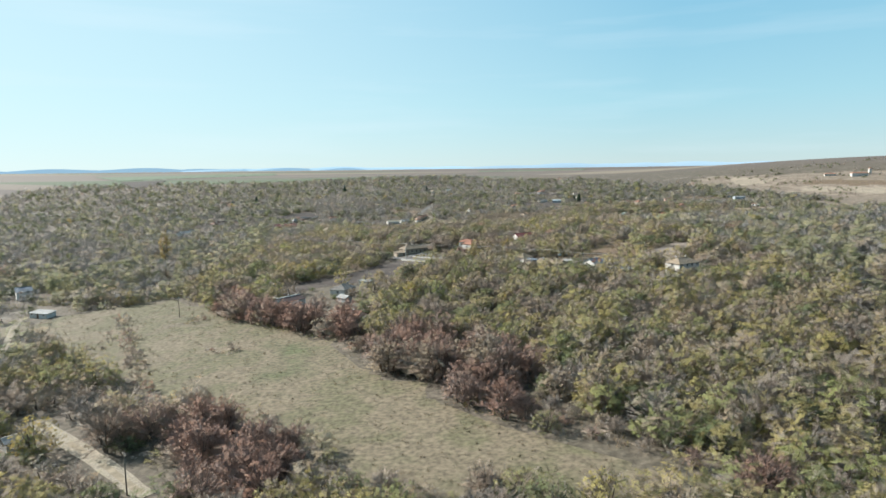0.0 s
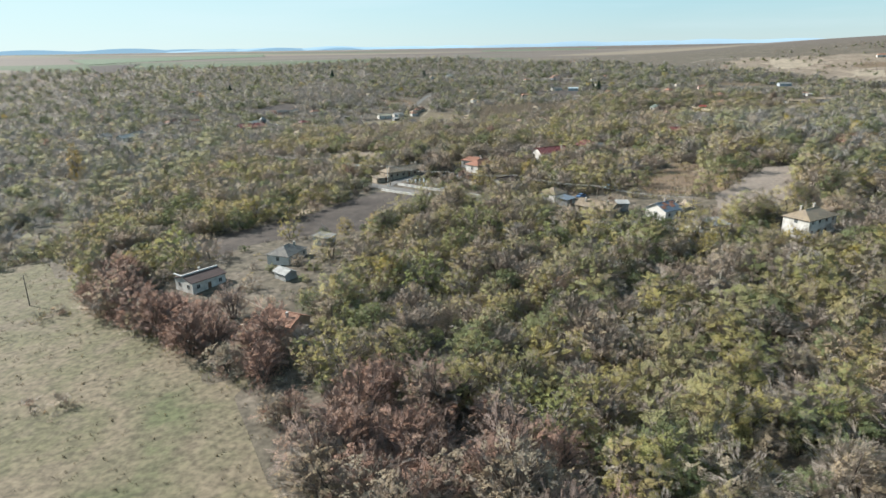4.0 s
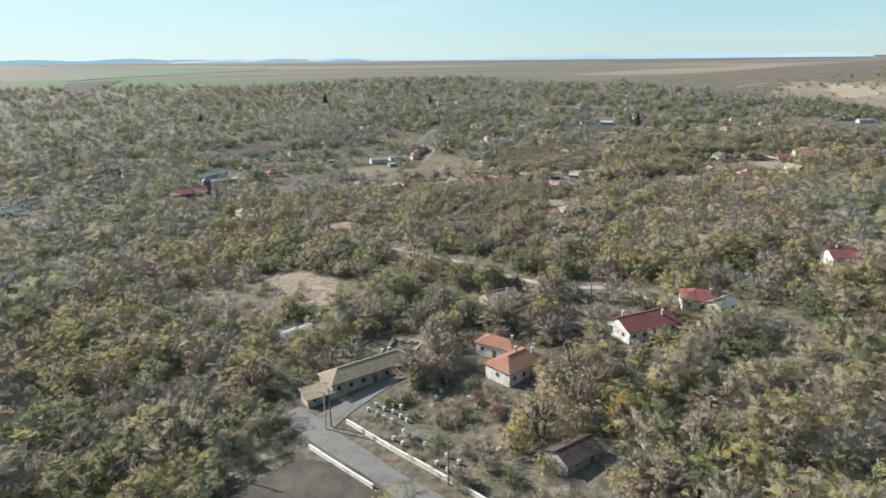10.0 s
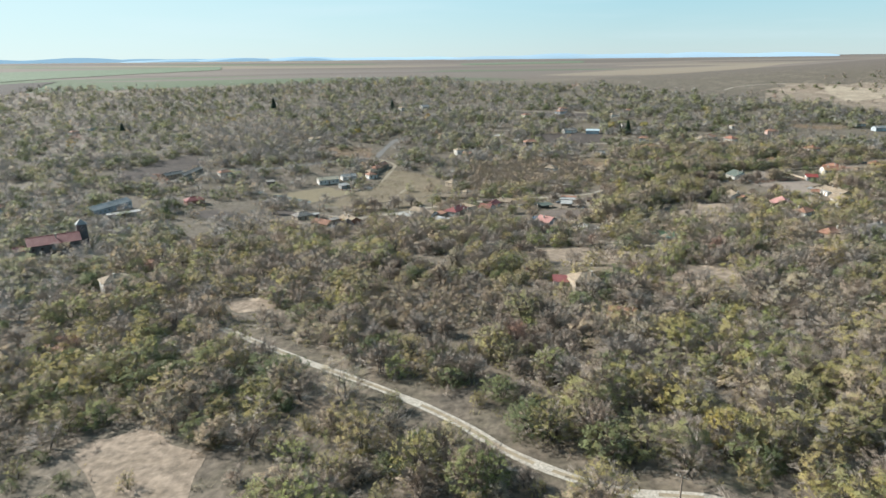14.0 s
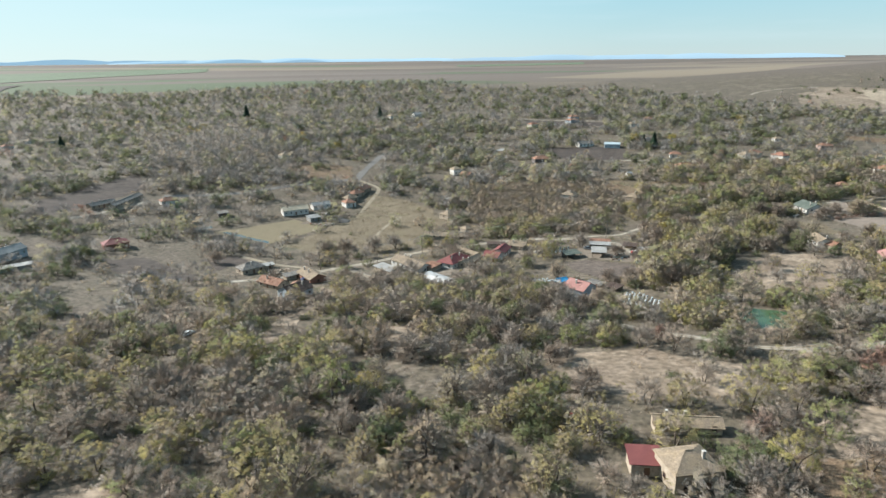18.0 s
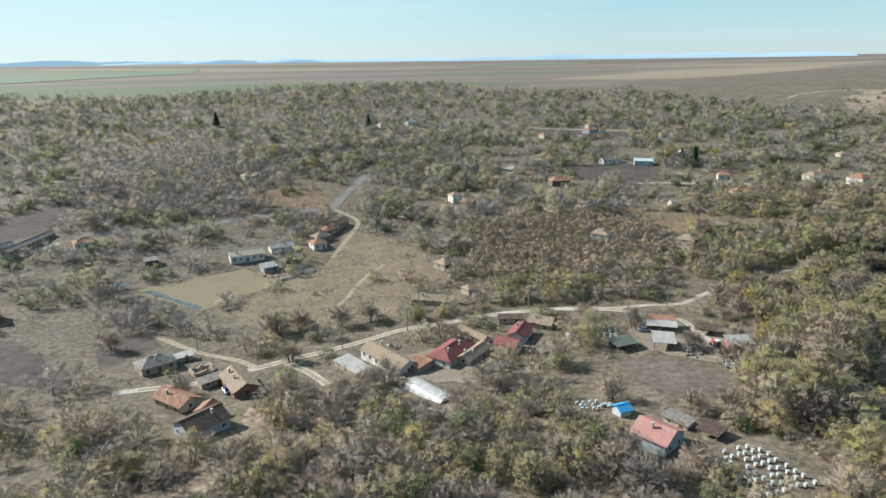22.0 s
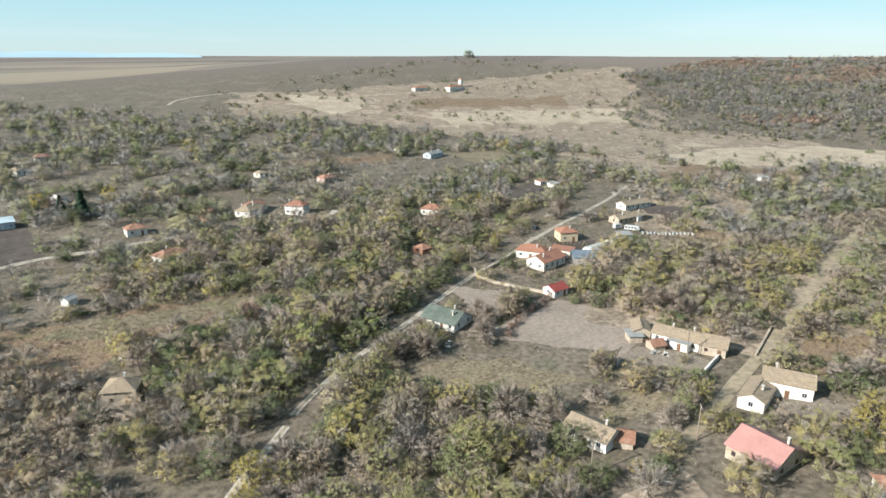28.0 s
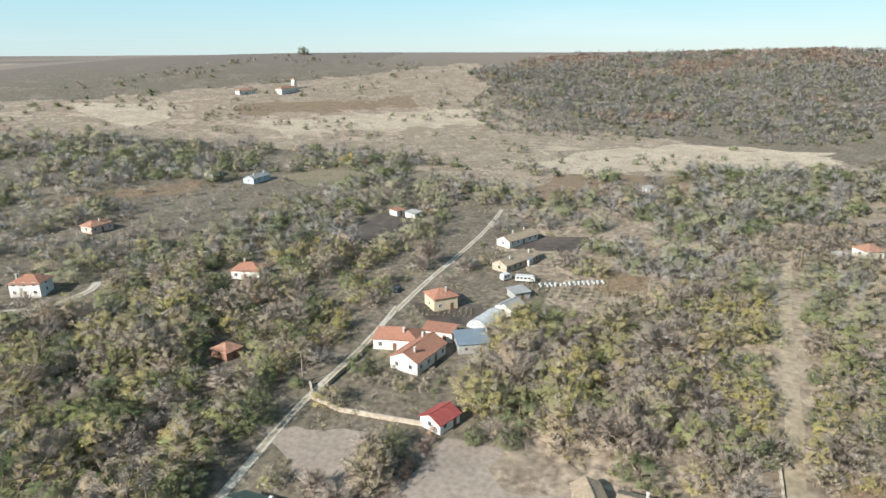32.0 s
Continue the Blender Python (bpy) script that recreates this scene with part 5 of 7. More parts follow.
for x, y, yaw, col, nm, words in ((102.3, 694.2, -28, (0.34, 0.37, 0.40), "car", "silver hatchback parked on bare earth"), (107.6, 694.8, -50, (0.62, 0.62, 0.62), "car", "small white car beside a hedge"),
                                  (88.6, 725.4, -12, (0.30, 0.33, 0.36), "car", "grey saloon parked by an open shed"), (-37.8, 701.0, -55, (0.03, 0.05, 0.14), "car", "dark blue car by a gabled house"),
                                  (-8.4, 391.6, 40, (0.36, 0.55, 0.68), "car", "light blue old car in the street"), (61.4, 330.5, 25, (0.40, 0.60, 0.72), "car", "pale blue car in tree shade"),
                                  (49.6, 321.5, 48, (0.10, 0.17, 0.30), "car", "blue car beside a tarpaulin shed"), (44.7, 563.4, 20, (0.36, 0.04, 0.04), "car", "red car in a farmyard"),
                                  (320.8, 794.4, 5, (0.04, 0.045, 0.055), "car", "dark car on the gravel road"), (-44.5, 828.7, 20, (0.60, 0.60, 0.60), "van", "white van by a long barn"), (-44.0, 825.4, 12, (0.22, 0.24, 0.27), "car", "grey car beside a white van"), (-61.5, 631.0, 60, (0.62, 0.62, 0.62), "van", "white van in a grassy yard")):
    c = car_master(plain("car_paint", col, 0.3), nm, words)
    c.matrix_basis = pose(x, y, ground_at(x, y) + 0.12, 0, 0, yaw)


def tractor(x, y, yaw):
    root = new("tractor")
    red = plain("red_tractor_paint", (0.45, 0.04, 0.03), 0.4)
    root.matrix_basis = pose(x, y, ground_at(x, y), 0, 0, yaw)
    tagged(root, "red farm tractor with a white cab roof", "tractor")
    part("bonnet", boxes((0.2, -0.35, 0.8, 2.0, 0.35, 1.45)), red, root)
    part("cab", boxes((-1.2, -0.65, 0.9, 0.2, 0.65, 2.2)), GLASS, root)
    part("cab_roof", boxes((-1.3, -0.72, 2.2, 0.3, 0.72, 2.35)), FRAME_WHITE, root)
    for px, r in ((-0.8, 0.75), (1.5, 0.45)):
        for s in (-1, 1):
            bm = bmesh.new()
            bmesh.ops.create_cone(bm, cap_ends=True, segments=16, radius1=r, radius2=r, depth=0.35, matrix=pose(0, 0, 0, 90))
            w = part("wheel", bm, RUBBER, root)
            w.location = (px, s * 0.75, r)
    return root


tractor(104.5, 709.5, 100)


def tower(x, y, ang, side, hgt, wall_mat, roof_mat, words):
    root = new("bell_tower")
    root.matrix_basis = pose(x, y, ground_at(x, y), 0, 0, ang)
    tagged(root, words, "tower")
    s = side / 2
    part("wall", boxes((-s, -s, -0.5, s, s, hgt)), wall_mat, root)
    bm = bmesh.new()
    ring = [bm.verts.new(p) for p in ((-s - 0.3, -s - 0.3, hgt), (s + 0.3, -s - 0.3, hgt), (s + 0.3, s + 0.3, hgt), (-s - 0.3, s + 0.3, hgt))]
    tip = bm.verts.new((0, 0, hgt + side * 0.6))
    bm.faces.new(ring[::-1])
    for k in range(4):
        bm.faces.new((ring[k], ring[(k + 1) % 4], tip))
    part("roof", bm, roof_mat, root)
    for a in range(4):
        wf = share("window", WINDOWS[0][0], root, pose(0, 0, 0, 0, 0, 90 * a) @ pose(0, s, hgt - 2.0))
        share("pane", WINDOWS[0][1], wf, Matrix())


tower(-146.5, 631.5, 33, 4.0, 11.0, WALLS["darkstone"], ROOFS["greymetal"], "dark stone church bell tower")
tower(742, 1126, -4, 4.0, 9.0, WALLS["white"], ROOFS["redtile"], "white chapel tower with a red roof")


# ---- rubbish and stacks in the farmyards ----
def heap(x, y, r, n, mats, words, name="scrap_heap"):
    root = new(name)
    root.matrix_basis = pose(x, y, ground_at(x, y))
    tagged(root, words, "heap")
    for i in range(n):
        a, d = hrng.uniform(0, 6.28), r * math.sqrt(hrng.random())
        w, t, l = hrng.uniform(0.3, 0.9), hrng.uniform(0.08, 0.5), hrng.uniform(0.4, 1.6)
        ob = part("scrap_piece", boxes((-w / 2, -l / 2, 0, w / 2, l / 2, t)), hrng.choice(mats), root)
        ob.matrix_basis = pose(d * math.cos(a), d * math.sin(a), 0.1 + max(0, (1 - d / r)) * hrng.uniform(0, 0.7), hrng.uniform(-15, 15), hrng.uniform(-15, 15), hrng.uniform(0, 180))


def mound(x, y, r, h, mat, words):
    n, rings = 18, 5
    verts, faces = [], []
    for i in range(rings + 1):
        q = i / rings
        for k in range(n):
            a = 2 * math.pi * k / n
            w = r * (1 - q) * (1 + 0.22 * noise.noise(Vector((math.cos(a) * 1.3 + x, math.sin(a) * 1.3, q * 2))))
            verts.append((w * math.cos(a), w * math.sin(a) * 0.8, -0.1 + h * q ** 0.8 * (1 + 0.2 * noise.noise(Vector((a, q * 3, x))))))
    for i in range(rings):
        for k in range(n):
            faces.append((i * n + k, i * n + (k + 1) % n, (i + 1) * n + (k + 1) % n, (i + 1) * n + k))
    ob = new("gravel_heap", mesh_from("gravel_heap", verts, faces, mat, True))
    ob.matrix_basis = pose(x, y, ground_at(x, y))
    tagged(ob, words, "heap")


mound(-34.3, 815.3, 4.6, 1.7, SHEETS["asphalt"], "grey heap of gravel beside the farm track")
mound(-38.5, 817.0, 3.0, 1.1, SHEETS["yard"], "low heap of brown earth on the yard")


def barrel(x, y, mat, words):
    root = new("barrel")
    root.matrix_basis = pose(x, y, ground_at(x, y) + 0.1)
    tagged(root, words, "barrel", group="barrels in a row")
    bm = bmesh.new()
    lathe(bm, [(0.27, 0.0), (0.31, 0.25), (0.31, 0.6), (0.27, 0.86)], 10)
    part("drum", bm, mat, root)
    bm = bmesh.new()
    lathe(bm, [(0.29, 0.84), (0.29, 0.90), (0.05, 0.92)], 10)
    part("lid", bm, STEEL, root)


for k in range(8):
    barrel(-44.0 + 5.1 * k / 7 + hrng.uniform(-0.2, 0.2), 805.1 + 3.3 * k / 7, CHIMNEY if k % 3 else ROOFS["creamroof"], "pale plastic barrel standing beside the lawn")
scrap = [FRAME_WHITE, ROOFS["whitemetal"], ROOFS["greymetal"], TIMBER]
heap(107.5, 700.5, 3.0, 18, scrap, "heap of pale scrap and bags in the farmyard")
heap(97, 709, 3.2, 16, [TIMBER, ROOFS["greenmetal"], ROOFS["greymetal"]], "stack of timber under dark green sheets")
heap(97, 706, 3.4, 20, [TIMBER, ROOFS["greenmetal"], ROOFS["bluemetal"], ROOFS["browntile"]], "dark heap of machinery parts under a bare tree")
heap(28.8, 718.6, 2.6, 16, [TIMBER, ROOFS["tantile"]], "stacked firewood and beams behind the red-roofed house")
heap(4.5, 717.1, 3.6, 18, scrap + [ROOFS["redtile"]], "collapsed shed roof of pale broken sheets")
heap(7.7, 729.5, 2.6, 14, [TIMBER, ROOFS["greytile"]], "grey timber and tiles beside the lane")
heap(-7.0, 719.5, 3.4, 16, [ROOFS["whitemetal"], CONCRETE, FRAME_WHITE], "bleached sheets of a fallen greenhouse")
heap(-53.0, 823.0, 2.6, 12, scrap, "pale crates beside the low barn")
heap(37, 722, 2.4, 12, [TIMBER, CHIMNEY, ROOFS["tantile"]], "rubble and boards between two houses")
heap(56, 716, 2.8, 12, [TIMBER, ROOFS["greymetal"]], "grey clutter in a kitchen garden")
heap(66, 727, 3.0, 14, scrap, "clutter of pale boards beside the apiary")
heap(-45, 818, 4.0, 16, scrap + [ROOFS["redtile"]], "scattered building material by the barn")
heap(-50, 810, 4.0, 14, [TIMBER, FRAME_WHITE, ROOFS["orangetile"]], "stacks of boards and crates on the yard")
heap(79, 274, 3.5, 14, [FRAME_WHITE, ROOFS["bluemetal"], CONCRETE], "white building debris beside an open frame")
heap(68, 300, 4.0, 14, [TIMBER, ROOFS["tantile"], WALLS["stone"]], "collapsed beams and rubble of a barn")
heap(222, 758, 3.5, 12, scrap, "pale rubble beside the green-roofed house")
heap(206, 762, 3.0, 10, scrap, "pale rubble in a front yard")
heap(233, 709, 2.5, 10, scrap, "clutter in a courtyard")
heap(11, 709, 3.0, 12, scrap, "broken white sheets behind a long house")
heap(250, 905, 5.0, 14, scrap, "pale building material round a grey-roofed house")
heap(63, 677, 1.6, 8, [FRAME_WHITE, ROOFS["bluewhite"]], "white boxes beside a blue tarpaulin hut")


# ---- trees and scrub ----
vr = np.random.RandomState(11)
def limb(p, q, r0, r1, n=4):
    p, q = np.array(p, float), np.array(q, float)
    d = (q - p) / np.linalg.norm(q - p)
    u = np.cross(d, (0.3, 0.9, 0.2))
    u /= np.linalg.norm(u)
    w = np.cross(d, u)
    ang = np.arange(n) * 2 * math.pi / n
    ring = np.cos(ang)[:, None] * u + np.sin(ang)[:, None] * w
    v = np.r_[p + ring * r0, q + ring * r1]
    f = []
    for k in range(n):
        f += [(k, (k + 1) % n, n + (k + 1) % n), (k, n + (k + 1) % n, n + k)]
    return v, np.array(f)


def leaf_tris(pos, size, out):
    """One ragged leaf clump a point: a triangle turned at random, leaning outwards, with its lie in metres."""
    n = len(pos)
    face = out + 0.7 * vr.normal(size=(n, 3))
    a = np.cross(face, vr.normal(size=(n, 3)))
    a /= np.linalg.norm(a, axis=1)[:, None] + 1e-6
    b = np.cross(face, a)
    b /= np.linalg.norm(b, axis=1)[:, None] + 1e-6
    s = size * vr.uniform(0.6, 1.3, (n, 1))
    flat = np.array([(1.0, 0.0), (-0.6, 0.8), (-0.5, -0.8)])
    v = np.stack([pos + a * s * p + b * s * q for p, q in flat], 1)
    g = np.concatenate([flat[None] * s[:, :, None] + vr.uniform(0, 90, (n, 1, 2)), np.repeat(vr.uniform(0, 90, (n, 1, 1)), 3, 1)], 2)
    return v.reshape(-1, 3), np.arange(3 * n).reshape(-1, 3), g.reshape(-1, 3)


def fan_tris(base, tip, width):
    """Sprays of twigs: a fan that opens from its base to its tips, with its lie in metres across and along."""
    n = len(base)
    d = tip - base
    s = np.cross(d, vr.normal(size=(n, 3)))
    w = width * vr.uniform(0.6, 1.3, (n, 1))
    s = s / (np.linalg.norm(s, axis=1)[:, None] + 1e-6) * w
    lean = d * vr.uniform(-0.2, 0.2, (n, 1))
    v = np.stack([base, tip - s - lean, tip + s + lean], 1)
    long = np.linalg.norm(d, axis=1)
    g = np.zeros((n, 3, 3))
    g[:, :, 0] = vr.uniform(0, 90, (n, 1)) + w * np.array([[0.0, -1.0, 1.0]])
    g[:, :, 1] = vr.uniform(0, 90, (n, 1)) + long[:, None] * np.array([[0.0, 1.0, 1.0]])
    g[:, :, 2] = vr.uniform(0, 90, (n, 1))
    return v.reshape(-1, 3), np.arange(3 * n).reshape(-1, 3), g.reshape(-1, 3)


def join(parts):
    vs, fs, o = [], [], 0
    for v, f in parts:
        vs.append(v)
        fs.append(f + o)
        o += len(v)
    return np.concatenate(vs), np.concatenate(fs)


def unit_rows(v):
    return v / (np.linalg.norm(v, axis=1)[:, None] + 1e-6)


# sprays of twigs and clumps of leaves in a plant, for single trees, near, middle and far ones
SPRAYS = {"olive": ((130, 36, 12, 6), (320, 104, 36, 18)), "green": ((30, 8, 3, 2), (480, 150, 48, 24)), "yellow": ((80, 22, 8, 4), (380, 125, 40, 20)),
          "rust": ((240, 64, 21, 10), (140, 46, 16, 8)), "brown": ((220, 58, 20, 9), (210, 70, 24, 12)), "grey": ((420, 118, 40, 18), (16, 5, 2, 1))}


def plant(kind, lod):
    """A plant about 6 m high as (wood, crown) arrays. lod 0 single trees, 1 near, 2 middle, 3 far."""
    wood, shade, slot = [], [], []
    if kind == "conifer":
        wood.append(limb((0, 0, -0.2), (0, 0, 5.6), 0.16, 0.03))
        n = 420
        t = vr.uniform(0, 1, n) ** 0.7
        a = vr.uniform(0, 6.283, n)
        r = (1 - t) * 1.7 * vr.uniform(0.5, 1, n) + 0.08
        z = 0.7 + t * 5.2
        base = np.c_[0.1 * np.cos(a), 0.1 * np.sin(a), z + 0.2]
        tip = np.c_[r * np.cos(a), r * np.sin(a), z - 0.25 * r]
        v, f, g = fan_tris(base, tip, 0.32)
        return join(wood), (v, f, np.repeat(vr.uniform(0, 1, len(f)), 3), unit_rows(v - (0, 0, 1.0) + (0, 0, 0.5)), g, np.ones(len(f), int), np.full(len(v), 0.05))
    # an uneven crown that opens from several stems and reaches almost to the ground
    low = kind == "green"
    mid = np.array((0.0, 0.0, 1.5 if low else 1.9))
    bulge = unit_rows(vr.normal(size=(7, 3)) + (0, 0, 0.5))
    swell = vr.uniform(-0.30, 0.42, 7)
    wide, tall = vr.uniform(2.3, 2.9), (vr.uniform(2.2, 3.0) if low else vr.uniform(3.0, 4.2))

    def at(d, t):
        grow = 1 + (swell * np.exp((d @ bulge.T - 1) / 0.16)).sum(1)
        reach = np.where(d[:, 2] > 0, tall, mid[2] * 0.9)
        return mid + np.c_[d[:, 0] * wide, d[:, 1] * wide, d[:, 2] * reach] * (grow * t)[:, None]

    stems = (5, 2, 1, 1)[lod]
    for k in range(stems):
        a = vr.uniform(0, 6.28)
        foot = np.array((0.25 * math.cos(a), 0.25 * math.sin(a), -0.3))
        knee = np.array((0.7 * math.cos(a), 0.7 * math.sin(a), vr.uniform(1.4, 2.2)))
        wood.append(limb(foot, knee, 0.13, 0.085, 4 if lod == 0 else 3))
        if lod < 2:
            for _ in range((4, 1)[lod]):
                d = unit_rows(vr.normal(size=(1, 3)) * (0.7, 0.7, 0.3) + (math.cos(a) * 0.5, math.sin(a) * 0.5, 0.9))
                wood.append(limb(knee, at(d, np.array([0.85]))[0], 0.06, 0.015, 3))
    nf, nl = SPRAYS[kind][0][lod], SPRAYS[kind][1][lod]
    d = unit_rows(vr.normal(size=(nf, 3)) + (0, 0, 0.45))
    base = at(d, vr.uniform(0.12, 0.82, nf))
    lean_ = unit_rows(d * (0.7, 0.7, 0.4) + (0, 0, 0.55) + 0.38 * vr.normal(size=(nf, 3)))
    tip = base + lean_ * (vr.uniform(0.9, 1.7, nf) * (1.0, 1.15, 1.45, 1.7)[lod])[:, None]
    v, f, g = fan_tris(base, tip, (0.34, 0.60, 1.05, 1.45)[lod])
    parts_, grains = [(v, f)], [g]
    shade.append(vr.uniform(0, 1, nf))
    slot.append(np.ones(nf, int))
    d = unit_rows(vr.normal(size=(nl, 3)) + (0, 0, 0.3))
    pos = at(d, vr.uniform(0.62, 1.06, nl))
    v, f, g = leaf_tris(pos, (0.40, 0.68, 1.15, 1.6)[lod], d)
    parts_.append((v, f))
    grains.append(g)
    shade.append(vr.uniform(0, 1, nl))
    slot.append(np.full(nl, 2, int))
    tone = np.repeat(np.concatenate(shade), 3)
    full = np.r_[np.tile((0.05, -0.06, -0.06), nf), np.tile((0.07, -0.04, -0.04), nl)]
    v, f = join(parts_)
    # strong upward lean in the normals evens out light between the crown's sides
    round_ = unit_rows(v - mid * (1, 1, 0.7)) * 0.42 + (0, 0, 0.7)
    return join(wood), (v, f, tone, unit_rows(round_), np.concatenate(grains), np.concatenate(slot), full)


def raw_mesh(name, v, f, mats, leaf=None, plant_tint=None, mat_index=None, rounding=None, grain=None, dense=None):
    me = bpy.data.meshes.new(name)
    me.vertices.add(len(v))
    me.vertices.foreach_set("co", np.ascontiguousarray(v, np.float32).ravel())
    me.loops.add(f.size)
    me.loops.foreach_set("vertex_index", np.ascontiguousarray(f, np.int32).ravel())
    me.polygons.add(len(f))
    me.polygons.foreach_set("loop_start", np.arange(0, f.size, 3, dtype=np.int32))
    for m in mats:
        me.materials.append(m)
    if mat_index is not None:
        me.polygons.foreach_set("material_index", np.ascontiguousarray(mat_index, np.int32))
    for nm, arr in (("leaf", leaf), ("plant", plant_tint), ("dense", dense)):
        if arr is not None:
            at = me.attributes.new(nm, "FLOAT", "POINT")
            at.data.foreach_set("value", np.ascontiguousarray(arr, np.float32))
    if rounding is None:
        rounding = np.tile((0.0, 0.0, 1.0), (len(v), 1))
    me.attributes.new("grain", "FLOAT_VECTOR", "POINT").data.foreach_set("vector", np.ascontiguousarray(v if grain is None else grain, np.float32).ravel())
    me.attributes.new("rounding", "FLOAT_VECTOR", "POINT").data.foreach_set("vector", np.ascontiguousarray(rounding, np.float32).ravel())
    me.update()
    return me


KINDS = ("olive", "green", "yellow", "rust", "brown", "grey")
PLANTS = {(k, l): [plant(k, l) for _ in range((6, 6, 5, 3)[l])] for k in KINDS for l in (0, 1, 2, 3)}
PLANTS.update({("conifer", l): [plant("conifer", 0)] for l in (0,)})


def inside(x, y, poly):
    px, py = poly[:, 0], poly[:, 1]
    hit = np.zeros(len(x), bool)
    j = len(px) - 1
    for i in range(len(px)):
        cross = (py[i] > y) != (py[j] > y)
        with np.errstate(divide="ignore", invalid="ignore"):
            hit ^= cross & (x < (px[j] - px[i]) * (y - py[i]) / (py[j] - py[i]) + px[i])
        j = i
    return hit


def line_gap(x, y, line):
    best = np.full(len(x), 1e9)
    for (ax, ay), (bx, by) in zip(line, line[1:]):
        dx, dy = bx - ax, by - ay
        t = np.clip(((x - ax) * dx + (y - ay) * dy) / (dx * dx + dy * dy + 1e-9), 0, 1)
        best = np.minimum(best, np.hypot(x - ax - t * dx, y - ay - t * dy))
    return best


def rough_noise(x, y, size, seed):
    return np.array([noise.fractal(Vector((a / size, b / size, seed)), 0.6, 2.0, 3) for a, b in zip(x, y)])


SPINE = np.array([(0, 90), (5, 225), (10, 420), (20, 560), (45, 640), (110, 720), (230, 760)], float)
VILLAGE = np.array([(-760, 1490), (-560, 1440), (-240, 1500), (5, 1545), (160, 1440), (300, 1360), (385, 1320), (420, 1205), (470, 1120), (535, 1040), (540, 940), (500, 880), (470, 828), (485, 795),
                    (545, 760), (560, 700), (540, 610), (520, 420), (420, 200), (300, 20), (-700, 20), (-900, 900)], float)
WOODED_HILL = np.array([(960, 1010), (1182, 930), (1300, 562), (1146, 440), (760, 560), (760, 760), (830, 900)], float)
HILL_FOOT = np.array([(775, 946), (717, 905), (665, 863), (665, 822), (740, 731), (700, 623), (780, 540), (900, 520), (910, 749), (896, 872), (882, 951)], float)
# thinner and thicker stretches: x, y, reach, share of plants kept
THIN = [(5, 740, 55, 0.4), (85, 705, 42, 0.15), (-95, 735, 75, 0.55), (-110, 800, 60, 0.6), (20, 800, 45, 0.5), (285, 772, 45, 0.25), (370, 775, 60, 0.3), (238, 708, 22, 0.25), (-60, 680, 40, 0.5),
        (60, 560, 45, 0.75), (70, 610, 35, 0.7), (-50, 640, 60, 0.9), (-50, 265, 26, 0.3), (10, 355, 20, 0.5), (15, 250, 12, 0.3), (-40, 450, 32, 0.4), (260, 900, 35, 0.4), (140, 950, 60, 0.45),
        (-200, 740, 60, 0.6), (340, 930, 80, 0.5), (225, 735, 28, 0.2), (200, 735, 18, 0.3), (160, 850, 35, 0.45), (410, 830, 50, 0.5)]


